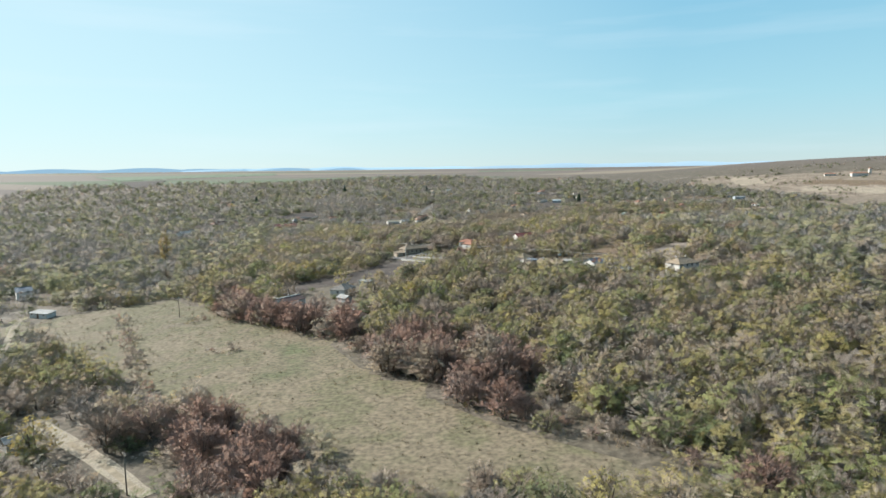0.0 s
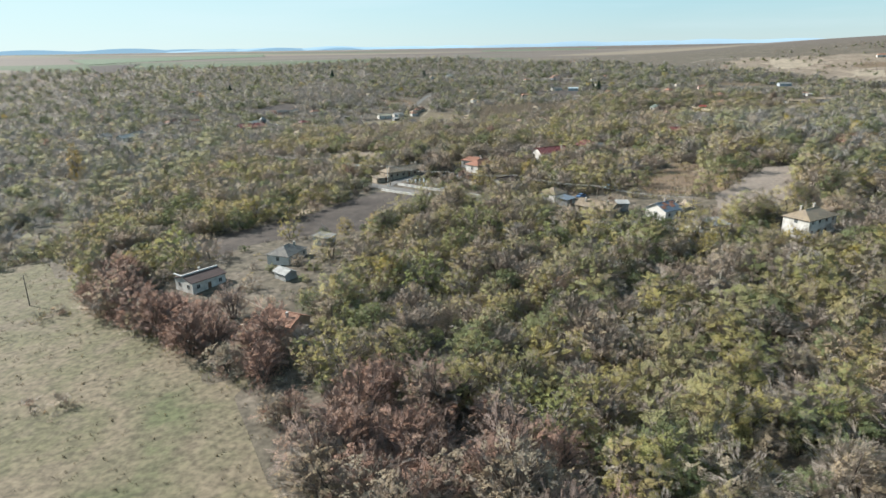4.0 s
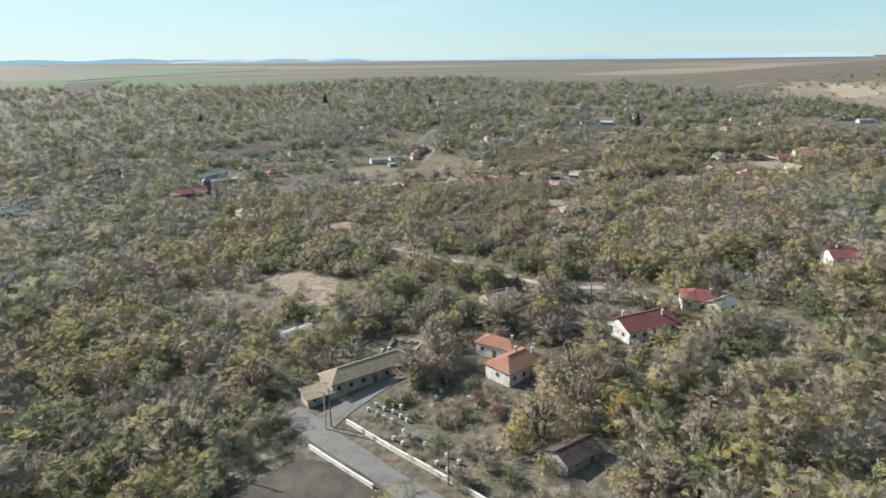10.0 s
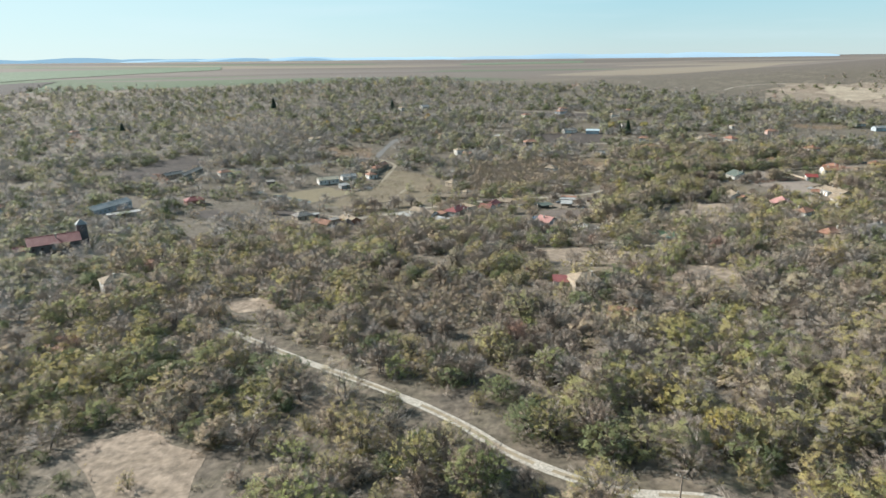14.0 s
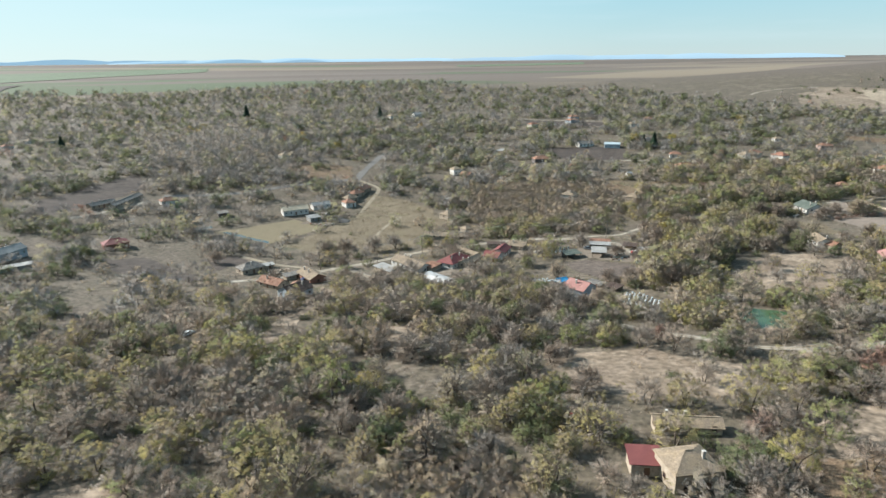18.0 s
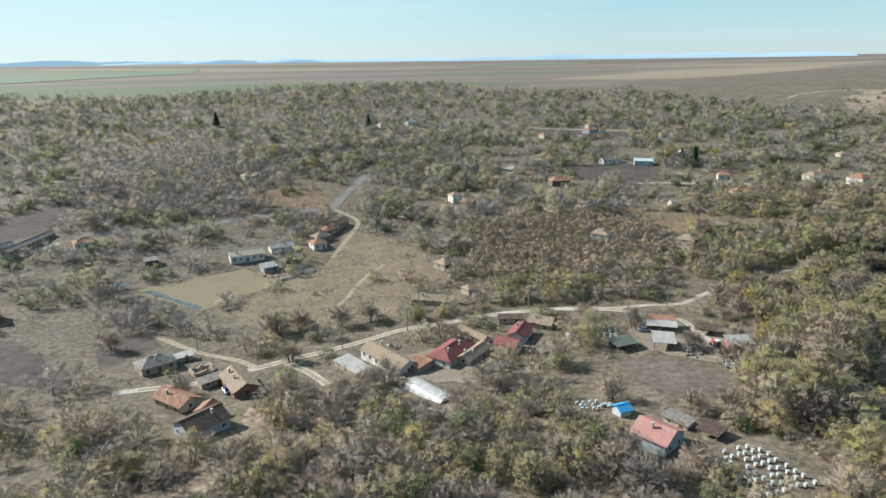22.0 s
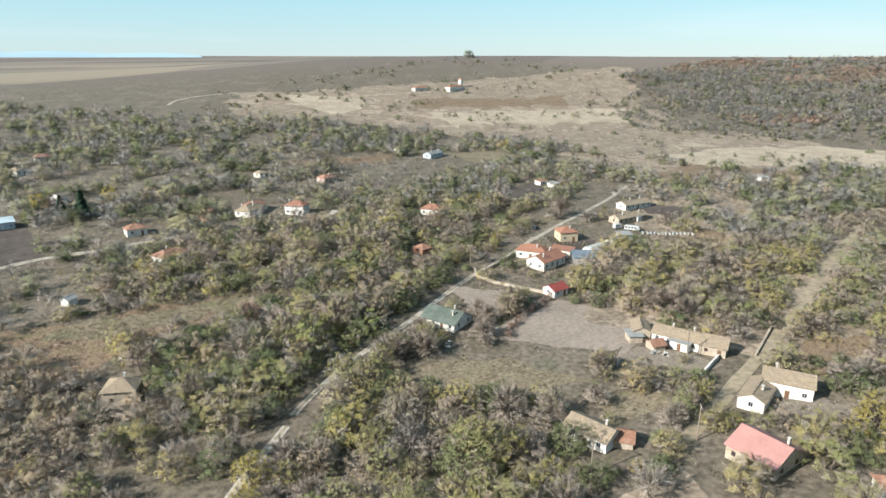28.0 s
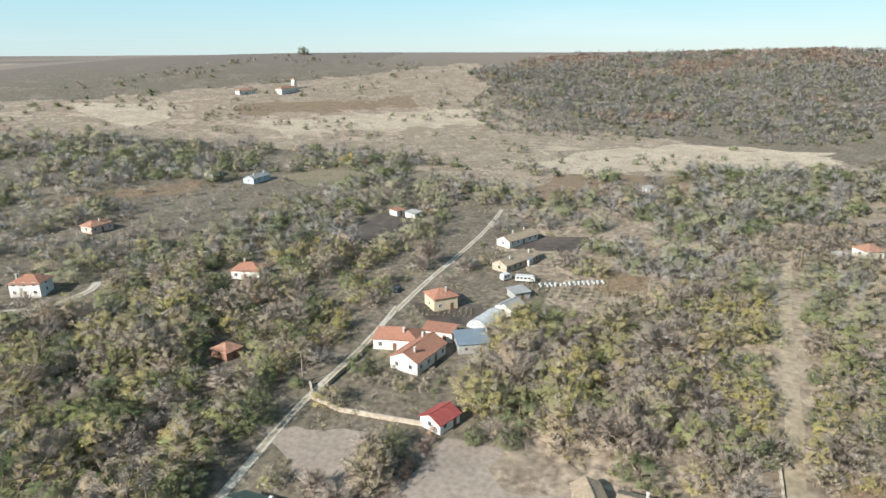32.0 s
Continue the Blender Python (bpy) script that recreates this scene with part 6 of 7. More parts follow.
# stretches of their own character: kind, share of plants, size, outline
WOODS = [(k, d, s, np.array(p, float)) for k, d, s, p in [
    ('rust', 1.0, 1.25, [(-91, 256), (-43, 211), (-31, 204), (-29, 217), (-50, 245), (-92, 280)]),
    ('rust', 1.0, 1.3, [(-23, 187), (-14, 170), (10, 148), (29, 152), (27, 172), (12, 190), (-12, 204)]),
    ('brown', 1.1, 0.5, [(10, 150), (35, 123), (61, 108), (63, 113), (43, 131), (25, 160)]),
    ('rust', 0.9, 1.1, [(-75, 141), (-60, 134), (-42, 115), (-15, 110), (-28, 130), (-63, 149)]),
    ('grey', 1.2, 0.9, [(-127, 177), (-96, 164), (-81, 145), (-86, 140), (-115, 160)]),
    ('grey', 1.2, 0.7, [(-90, 130), (-78, 126), (-59, 115), (-87, 118)]),
    ('grey', 1.2, 0.55, [(-135, 259), (-133, 262), (-83, 172), (-86, 171)]),
    ('brown', 1.3, 0.3, [(-140, 267), (-118, 230), (-99, 196), (-86, 171), (-80, 171), (-94, 197), (-113, 231), (-135, 268)]),
    ('brown', 0.8, 0.28, [(-62, 150), (-44, 147), (-48, 158), (-60, 158)]),
    ('brown', 0.9, 0.3, [(-97, 172), (-86, 176), (-68, 156), (-78, 150)]),
    ('brown', 0.6, 0.22, [(-104, 247), (-96, 243), (-92, 251), (-100, 255)]),
    ('brown', 0.6, 0.24, [(-82, 210), (-70, 200), (-66, 206), (-78, 214)]),
    ('brown', 0.5, 0.24, [(-128, 220), (-118, 215), (-114, 228), (-126, 236)]),
    ('olive', 1.2, 1.15, [(18, 178), (28, 145), (45, 120), (74, 104), (152, 221), (88, 238), (32, 222)]),
    ('olive', 1.2, 1.1, [(1, 312), (8, 343), (73, 363), (54, 322), (18, 321)]),
    ('olive', 1.2, 1.1, [(-118, 328), (-231, 496), (-149, 452), (-54, 396), (-71, 371), (-88, 348)]),
    ('olive', 1.2, 1.1, [(-9, 298), (18, 321), (34, 298), (53, 273), (69, 265), (68, 255), (-6, 261)]),
    ('open', 0.2, 0.6, [(-79, 257), (-65, 300), (-44, 297), (-23, 326), (-10, 327), (-20, 303), (-34, 277), (-24, 263), (-28, 252), (-34, 242), (-50, 242)]),
    ('open', 0.75, 0.42, [(-19, 367), (-6, 378), (12, 372), (23, 348), (27, 337), (24, 328), (17, 327), (3, 344)]),
    ('open', 0.12, 0.5, [(42, 306), (57, 315), (89, 311), (88, 296), (83, 280), (76, 282), (61, 292)]),
    ('dark', 1.3, 1.05, [(-93, 505), (-13, 498), (-24, 455), (-64, 468), (-72, 464)]),
    ('dark', 1.3, 1.0, [(-24, 421), (2, 431), (2, 414), (-23, 417)]),
    ('olive', 1.3, 1.2, [(40, 446), (84, 466), (128, 495), (106, 450), (76, 443), (55, 434)]),
    ('open', 0.2, 0.6, [(-85, 446), (-67, 460), (-29, 455), (-26, 439), (-37, 430), (-49, 420), (-70, 423)]),
    ('open', 0.3, 0.7, [(-16, 468), (-1, 451), (9, 458), (-17, 474)]),
    ('grey', 1.2, 1.0, [(-75, 586), (-47, 605), (-21, 583), (-18, 565), (-64, 569)]),
    ('open', 0.2, 0.7, [(-10, 604), (27, 596), (27, 576), (1, 576)]),
    ('open', 0.15, 0.6, [(-47, 639), (-28, 658), (-12, 640), (-25, 628)]),
    ('open', 0.12, 0.6, [(-145, 698), (-121, 716), (-91, 663), (-101, 638)]),
    ('grey', 1.3, 1.05, [(-48, 615), (-52, 635), (-13, 650), (40, 604), (40, 618), (-24, 677), (-52, 655)]),
    ('open', 0.1, 0.6, [(-151, 773), (-61, 774), (-36, 753), (-49, 719), (-87, 711)]),
    ('dark', 1.3, 1.3, [(132, 799), (143, 811), (153, 823), (181, 819), (203, 809), (230, 798), (256, 788), (214, 785), (194, 783), (177, 781), (159, 775), (148, 773)]),
    ('olive', 1.3, 1.15, [(155, 762), (167, 769), (176, 765), (175, 752), (187, 731), (186, 715), (182, 715)]),
    ('low', 1.3, 0.5, [(37, 794), (48, 875), (110, 863), (138, 826), (110, 786), (70, 791)]),
    ('grey', 1.2, 0.7, [(228, 688), (259, 689), (294, 686), (340, 685), (345, 689), (291, 690), (257, 692), (232, 691)]),
    ('grey', 1.2, 0.7, [(262, 682), (296, 680), (386, 673), (389, 667), (289, 675), (257, 678)]),
    ('olive', 1.2, 0.8, [(200, 683), (214, 683), (223, 688), (207, 701), (219, 726), (221, 732), (216, 711), (206, 691)]),
    ('dark', 1.3, 1.0, [(219, 879), (263, 825), (299, 807), (286, 792), (249, 799), (239, 831), (217, 846)]),
    ('dark', 1.2, 0.9, [(287, 891), (370, 889), (434, 859), (392, 840), (333, 861), (283, 867)]),
    ('olive', 1.2, 0.9, [(333, 813), (386, 807), (478, 832), (486, 852), (423, 846), (356, 830)]),
    ('open', 0.1, 0.5, [(367, 974), (447, 927), (461, 882), (384, 899), (347, 944)]),
    ('open', 0.1, 0.5, [(231, 963), (285, 956), (268, 930), (228, 948)]),
    ('open', 0.15, 0.5, [(180, 763), (198, 761), (209, 723), (201, 722), (185, 742)]),
    ('low', 1.0, 0.5, [(289, 750), (305, 742), (292, 694), (278, 706)]),
    ('olive', 1.2, 0.9, [(315, 717), (338, 694), (314, 679), (280, 686), (282, 708)]),
    ('grey', 1.2, 0.9, [(232, 811), (262, 814), (259, 806), (228, 800)]),
    ('olive', 0.9, 0.95, [(313, 722), (379, 693), (399, 645), (263, 671), (246, 718)]),
    ('olive', 1.3, 1.45, [(276, 755), (309, 752), (323, 723), (311, 702), (287, 695), (267, 708), (260, 724), (264, 746)]),
    ('grey', 1.3, 1.2, [(291, 725), (300, 704), (273, 694), (261, 707), (257, 723)]),
    ('dark', 1.2, 1.1, [(333, 744), (371, 711), (333, 701), (313, 720)]),
    ('open', 0.03, 0.3, [(311, 790), (355, 776), (355, 761), (359, 718), (338, 716), (305, 752), (301, 774)]),
    ('olive', 1.3, 1.4, [(110, 697), (178, 736), (111, 653), (90, 657)]),
    ('grey', 1.1, 0.9, [(-253, 1051), (-140, 1071), (-69, 966), (-91, 899), (-161, 873)]),
    ('grey', 1.0, 0.8, [(-29, 698), (1, 710), (13, 688), (60, 688), (60, 667), (42, 666), (-27, 679)]),
    ('grey', 0.6, 0.7, [(-122, 796), (-104, 782), (-66, 767), (-45, 739), (-79, 751), (-95, 744)]),
    ('grey', 1.0, 0.9, [(-96, 759), (-101, 777), (-70, 754), (-61, 738), (-82, 736)]),
    ('low', 1.0, 0.5, [(415, 693), (459, 634), (399, 645), (373, 693)]),
    ('dark', 1.3, 1.3, [(228, 851), (259, 850), (295, 846), (291, 834), (258, 823), (212, 804), (206, 818)]),
    ('open', 0.12, 0.4, [(-31, 688), (-22, 685), (-26, 649), (-30, 621), (-42, 622), (-34, 650)]),
    ('open', 0.1, 0.3, [(-13, 625), (0, 636), (10, 621), (8, 617), (-14, 619)]),
    ('open', 0.1, 0.3, [(29, 643), (36, 648), (35, 634), (29, 631)]),
    ('open', 0.15, 0.4, [(-80, 645), (-62, 646), (-68, 672), (-78, 653)]),
    ('open', 0.03, 0.3, [(79, 660), (92, 660), (99, 646), (90, 630), (77, 632)]),
    ('open', 0.05, 0.3, [(52, 686), (62, 686), (66, 674), (53, 672)]),
    ('open', 0.15, 0.4, [(-64, 546), (-48, 551), (-38, 533), (-52, 529)]),
    ('low', 0.7, 0.38, [(-15, 540), (11, 550), (30, 544), (35, 529), (25, 512), (10, 505), (-11, 516)]),
    ('vine', 1.4, 0.6, [(-9, 586), (5, 570), (25, 551), (37, 543), (41, 553), (26, 561), (7, 579), (-8, 604)]),
    ('open', 0.1, 0.4, [(95, 561), (122, 553), (108, 537), (87, 543)]),
    ('dark', 1.3, 0.9, [(-29, 532), (-15, 525), (-17, 511), (-26, 514)]),
    ('open', 0.12, 0.4, [(148, 704), (166, 701), (135, 671), (124, 675)]),
    ('open', 0.03, 0.3, [(223, 718), (238, 716), (242, 692), (228, 694), (223, 706)]),
    ('open', 0.06, 0.3, [(193, 704), (203, 715), (214, 702), (206, 689), (198, 692)]),
    ('open', 0.05, 0.3, [(213, 678), (225, 677), (233, 668), (228, 660), (216, 664)]),
    ('open', 0.1, 0.4, [(107, 764), (130, 769), (123, 754), (105, 756)]),
]]
THICK = [(200, 840, 60), (165, 800, 30), (250, 860, 40), (310, 880, 30), (300, 725, 20), (325, 715, 24), (275, 720, 14), (110, 655, 16), (112, 690, 14), (125, 735, 12), (140, 720, 20), (165, 730, 16),
         (60, 230, 60), (110, 200, 60), (-60, 400, 45), (-100, 340, 50), (40, 270, 22), (20, 300, 18), (60, 470, 30), (90, 450, 40), (-60, 560, 40), (0, 560, 30), (-20, 610, 30), (30, 640, 22), (330, 860, 40)]


def sow(step, lo, hi, box_, seed):
    """Jittered planting spots in the band lo to hi metres from the flight line, thinned by clearings, roads and houses."""
    r = np.random.RandomState(seed)
    gx, gy = np.meshgrid(np.arange(box_[0], box_[1], step), np.arange(box_[2], box_[3], step))
    x = gx.ravel() + r.uniform(-0.6, 0.6, gx.size) * step
    y = gy.ravel() + r.uniform(-0.6, 0.6, gx.size) * step
    d = line_gap(x, y, SPINE)
    ragx = x + 45 * np.sin(x * 0.017 + y * 0.011) + r.normal(0, 16, len(x))
    ragy = y + 45 * np.sin(y * 0.015 - x * 0.013) + r.normal(0, 16, len(x))
    keep = (d >= lo) & (d < hi) & inside(np.where(d > 300, ragx, x), np.where(d > 300, ragy, y), VILLAGE)
    x, y = x[keep], y[keep]
    dens = 1.0 + 0.85 * rough_noise(x, y, 34.0, 7.0)
    for cx, cy, reach, share_ in THIN:
        w = np.exp(-(((x - cx) ** 2 + (y - cy) ** 2) / (reach * reach)) ** 2)
        dens = dens * (1 - w) + dens * share_ * w
    for cx, cy, reach in THICK:
        dens = np.maximum(dens, 1.2 * np.exp(-(((x - cx) ** 2 + (y - cy) ** 2) / (reach * reach)) ** 2))
    # old garden plots, some of them open
    d = line_gap(x, y, SPINE)
    u, v = 0.94 * x + 0.34 * y, -0.34 * x + 0.94 * y
    bend = 14 * np.sin(u / 75) + 10 * np.sin(v / 60 + 1)
    cell = np.floor((u + bend) / 62) * 127.1 + np.floor((v + bend) / 34) * 311.7
    lot = np.abs(np.sin(cell) * 43758.5) % 1
    outer = smooth((d - 140) / 60)
    eu, ev = ((u + bend) / 62) % 1 * 62, ((v + bend) / 34) % 1 * 34
    hedge = np.minimum(np.minimum(eu, 62 - eu), np.minimum(ev, 34 - ev)) < 4.5
    dens *= 1 - outer * np.where(hedge, 0.0, np.where(lot < 0.24, 0.93, np.where(lot < 0.42, 0.55, 0.0)))
    for kind, share_, _, poly in WOODS:
        hit = inside(x, y, poly)
        dens[hit] = share_
    keep = r.uniform(0, 1, len(x)) < np.clip(dens, 0.04, 1)
    x, y = x[keep], y[keep]
    keep = np.ones(len(x), bool)
    wooded = np.zeros(len(x), bool)
    for kind, _, _, poly in WOODS:
        if kind != "open":
            wooded |= inside(x, y, poly)
    for kind, poly in CLEAR:
        hit = inside(x, y, poly)
        if kind in ("weeds", "dryearth", "meadow", "pasture"):
            hit &= r.uniform(0, 1, len(x)) < {"weeds": 0.8, "dryearth": 0.82, "meadow": 1.0, "pasture": 0.97}[kind]
            hit &= ~wooded
        keep &= ~hit
    for width, line in ROADLINES:
        near = (x > line[:, 0].min() - 6) & (x < line[:, 0].max() + 6) & (y > line[:, 1].min() - 6) & (y < line[:, 1].max() + 6)
        idx = np.where(near & keep)[0]
        if len(idx):
            keep[idx] &= line_gap(x[idx], y[idx], line) > width / 2 + 3.6
    for fx, fy, ang, hx, hy in FOOTPRINTS:
        c, s = math.cos(radians(ang)), math.sin(radians(ang))
        dx, dy = x - fx, y - fy
        keep &= ~((np.abs(c * dx + s * dy) < hx + 2.6) & (np.abs(-s * dx + c * dy) < hy + 2.6))
    return x[keep], y[keep], r


def choose(x, y, r):
    """Which plant grows where: leafy olive woods first, bare grey scrub further on, mixed beyond."""
    n = len(x)
    patch = rough_noise(x, y, 26.0, 31.0) + r.normal(0, 0.22, n)
    leafy = smooth((430 - y) / 90)                            # the first woods
    east = smooth((x - 110) / 60) * smooth((y - 600) / 60)
    w = np.zeros((n, 6))
    # with distance the mix turns to grey and green plants, standing in for haze
    far = smooth((line_gap(x, y, SPINE) - 120) / 200)
    w[:, 0] = 0.30 + 0.35 * leafy + 0.10 * east + 0.75 * patch - 0.10 * far
    w[:, 1] = 0.13 + 0.05 * leafy + 0.10 * east - 0.10 * patch + 0.22 * far
    w[:, 2] = 0.006 + 0.012 * leafy
    w[:, 4] = 0.15 + 0.05 * leafy + 0.12 * patch - 0.08 * far
    w[:, 5] = 0.44 - 0.30 * leafy - 0.05 * east - 0.80 * patch + 0.28 * far
    w = np.clip(w, 0.004, None)
    w /= w.sum(1)[:, None]
    pick = (r.uniform(0, 1, n)[:, None] > np.cumsum(w, 1)).sum(1)
    rust = (line_gap(x, y, np.array([(-91, 256), (-36, 212), (-23, 187), (13, 155), (26, 133), (52, 111)])) < 9) | (np.hypot(x + 45, y - 118) < 14)
    pick[rust & (r.uniform(0, 1, n) < 0.85)] = 3
    size = np.where(r.uniform(0, 1, n) < 0.35, r.uniform(0.45, 0.75, n), r.uniform(0.75, 1.3, n))
    size *= 1.15 + 0.1 * leafy
    size[pick == 5] *= 0.9
    mixes = {"rust": (3, 3, 3, 3, 4), "olive": (0, 0, 0, 0, 4, 1, 0, 0, 4, 5, 0, 0, 0, 4, 1, 0, 5, 0, 4, 5), "dark": (1, 1, 0, 0, 5, 4), "grey": (5, 5, 5, 5, 4, 0), "brown": (4, 3, 5, 5), "low": (5, 4, 5, 4, 0), "open": (0, 1, 5, 4), "vine": (1, 1, 1, 0)}
    for kind, _, grow, poly in WOODS:
        hit = np.where(inside(x, y, poly))[0]
        pick[hit] = np.array(mixes[kind])[r.randint(0, len(mixes[kind]), len(hit))]
        size[hit] = grow * r.uniform(0.75, 1.35, len(hit))
    return np.clip(pick, 0, 5), size


KIND_WORDS = {"olive": ("leafy_tree", "leafy tree with olive-brown autumn foliage"), "green": ("shrub", "dense dark green shrub"), "yellow": ("yellow_tree", "tree with bright yellow autumn leaves"),
              "rust": ("rust_red_tree", "half-bare tree with rust-red leaves"), "brown": ("withered_tree", "tree with withered brown leaves"), "grey": ("bare_tree", "leafless tree with a haze of grey twigs"),
              "conifer": ("conifer", "tall dark green conifer")}
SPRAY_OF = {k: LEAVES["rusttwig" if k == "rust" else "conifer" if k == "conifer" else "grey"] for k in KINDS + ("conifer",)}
TREE_MESHES = {}
for k in KINDS + ("conifer",):
    TREE_MESHES[k] = []
    for (wv, wf), (cv, cf, cs, cn, cg, cm, cd) in PLANTS[(k, 0)]:
        TREE_MESHES[k].append((raw_mesh("trunk", wv, wf, [BARK]), raw_mesh("crown", cv, cf, [SPRAY_OF[k], LEAVES[k]], cs, rounding=cn, grain=cg, mat_index=cm - 1, dense=cd)))


def tree(kind, x, y, size, turn, variant=0, tall=1.0, words=None):
    root = new(KIND_WORDS[kind][0])
    root.empty_display_size = 0.3
    root.matrix_basis = pose(x, y, ground_at(x, y), 0, 0, turn) @ Matrix.Diagonal((size * 1.35, size * 1.35, size * 1.08 * tall, 1))
    tagged(root, words or KIND_WORDS[kind][1], "shrub" if kind == "green" else "tree", group="trees of the village")
    t, c = TREE_MESHES[kind][variant % len(TREE_MESHES[kind])]
    share("trunk", t, root, Matrix())
    share("crown", c, root, Matrix())


def scatter(name, words, lod, x, y, pick, size, r, kinds=KINDS):
    """All the plants of a band in one mesh a kind."""
    z = heights(x, y)
    for ki, k in enumerate(kinds):
        idx = np.where(pick == ki)[0]
        if not len(idx):
            continue
        V, F, S, P, M, N, G, D, o = [], [], [], [], [], [], [], [], 0
        protos = PLANTS[(k, lod)]
        var = r.randint(0, len(protos), len(idx))
        for vi, ((wv, wf), (cv, cf, cs, cn, cg, cm, cd)) in enumerate(protos):
            own = idx[var == vi]
            if not len(own):
                continue
            v = np.r_[wv, cv]
            f = np.r_[wf, cf + len(wv)]
            s = np.r_[np.zeros(len(wv)), cs]
            a = r.uniform(0, 6.283, len(own))
            sz = size[own]
            c, sn = np.cos(a) * sz, np.sin(a) * sz
            wide = r.uniform(1.15, 1.5, len(own))
            nv = np.r_[np.zeros_like(wv), cn]
            ca, sa = np.cos(a)[:, None], np.sin(a)[:, None]
            N.append(np.stack([ca * nv[:, 0] - sa * nv[:, 1], sa * nv[:, 0] + ca * nv[:, 1], np.tile(nv[:, 2], (len(own), 1))], 2).reshape(-1, 3))
            X = (c[:, None] * v[:, 0] - sn[:, None] * v[:, 1]) * wide[:, None] + x[own][:, None]
            Y = (sn[:, None] * v[:, 0] + c[:, None] * v[:, 1]) * wide[:, None] + y[own][:, None]
            Z = sz[:, None] * r.uniform(0.88, 1.18, (len(own), 1)) * v[:, 2] + z[own][:, None]
            V.append(np.stack([X, Y, Z], 2).reshape(-1, 3))
            F.append((f[None] + (o + np.arange(len(own)) * len(v))[:, None, None]).reshape(-1, 3))
            S.append(np.tile(s, len(own)))
            P.append(np.repeat(r.uniform(0, 1, len(own)), len(v)))
            M.append(np.tile(np.r_[np.zeros(len(wf), int), cm], len(own)))
            D.append(np.tile(np.r_[np.ones(len(wv)), cd], len(own)))
            G.append(np.tile(np.r_[wv, cg], (len(own), 1)))
            o += len(own) * len(v)
        # the farther bands take the greyed palettes that carry painted haze
        me = raw_mesh(name, np.concatenate(V), np.concatenate(F), [BARK, LEAVES["hazetwig"] if name in ("far_wood", "hill_wood", "village_wood") and k != "rust" else SPRAY_OF[k], LEAVES["hazeleaf" if k == "olive" and name in ("far_wood", "village_wood", "hill_wood") else k]], np.concatenate(S), np.concatenate(P), np.concatenate(M), np.concatenate(N), np.concatenate(G), np.concatenate(D))
        tagged(new(name, me), f"{words} of {KIND_WORDS[k][1]}s", "woodland", kind="stuff")


x, y, r = sow(5.6, 0, 135, (-160, 400, 60, 900), 3)
pick, size = choose(x, y, r)
own = np.zeros(len(x), bool)
gap = line_gap(x, y, SPINE) + r.uniform(0, 25, len(x))
for ki, k in enumerate(KINDS):
    idx = np.where((pick == ki) & (size > 0.55))[0]
    idx = idx[np.argsort(gap[idx])][:(240, 140, 25, 110, 150, 220)[ki]]
    own[idx] = True
    for i in idx:
        tree(k, x[i], y[i], size[i], r.uniform(0, 360), r.randint(0, 6))
rest = ~own
scatter("scrub_wood", "near scrub wood", 1, x[rest], y[rest], pick[rest], size[rest], r)
x, y, r = sow(6.6, 135, 390, (-420, 640, 30, 1150), 4)
pick, size = choose(x, y, r)
scatter("village_wood", "village wood", 2, x, y, pick, size * 1.08, r)
x, y, r = sow(9.0, 390, 5000, (-920, 640, 20, 1560), 5)
pick, size = choose(x, y, r)
scatter("far_wood", "far wood", 3, x, y, pick, size * 1.1, r)
# knee-high to head-high shrubs that fill the gaps
x, y, r = sow(4.4, 0, 150, (-170, 410, 60, 900), 71)
keep = r.uniform(0, 1, len(x)) < 0.42
x, y = x[keep], y[keep]
pick, size = choose(x, y, r)
scatter("thicket", "low thicket", 3, x, y, np.where(pick == 2, 4, pick), r.uniform(0.3, 0.6, len(x)), r)
low = [p for k, _, _, p in WOODS if k == "low"]
r = np.random.RandomState(72)
for p in low:
    n = int((p[:, 0].max() - p[:, 0].min()) * (p[:, 1].max() - p[:, 1].min()) / 6.5)
    x, y = r.uniform(p[:, 0].min(), p[:, 0].max(), n), r.uniform(p[:, 1].min(), p[:, 1].max(), n)
    keep = inside(x, y, p)
    for fx, fy, ang, hx, hy in FOOTPRINTS:
        keep &= np.hypot(x - fx, y - fy) > max(hx, hy) + 2
    for width, line in ROADLINES:
        keep &= line_gap(x, y, line) > width / 2 + 1.5
    x, y = x[keep], y[keep]
    scatter("bramble", "dense bramble patch", 3, x, y, np.where(r.uniform(0, 1, len(x)) < 0.4, 5, 4), r.uniform(0.4, 0.72, len(x)), r)
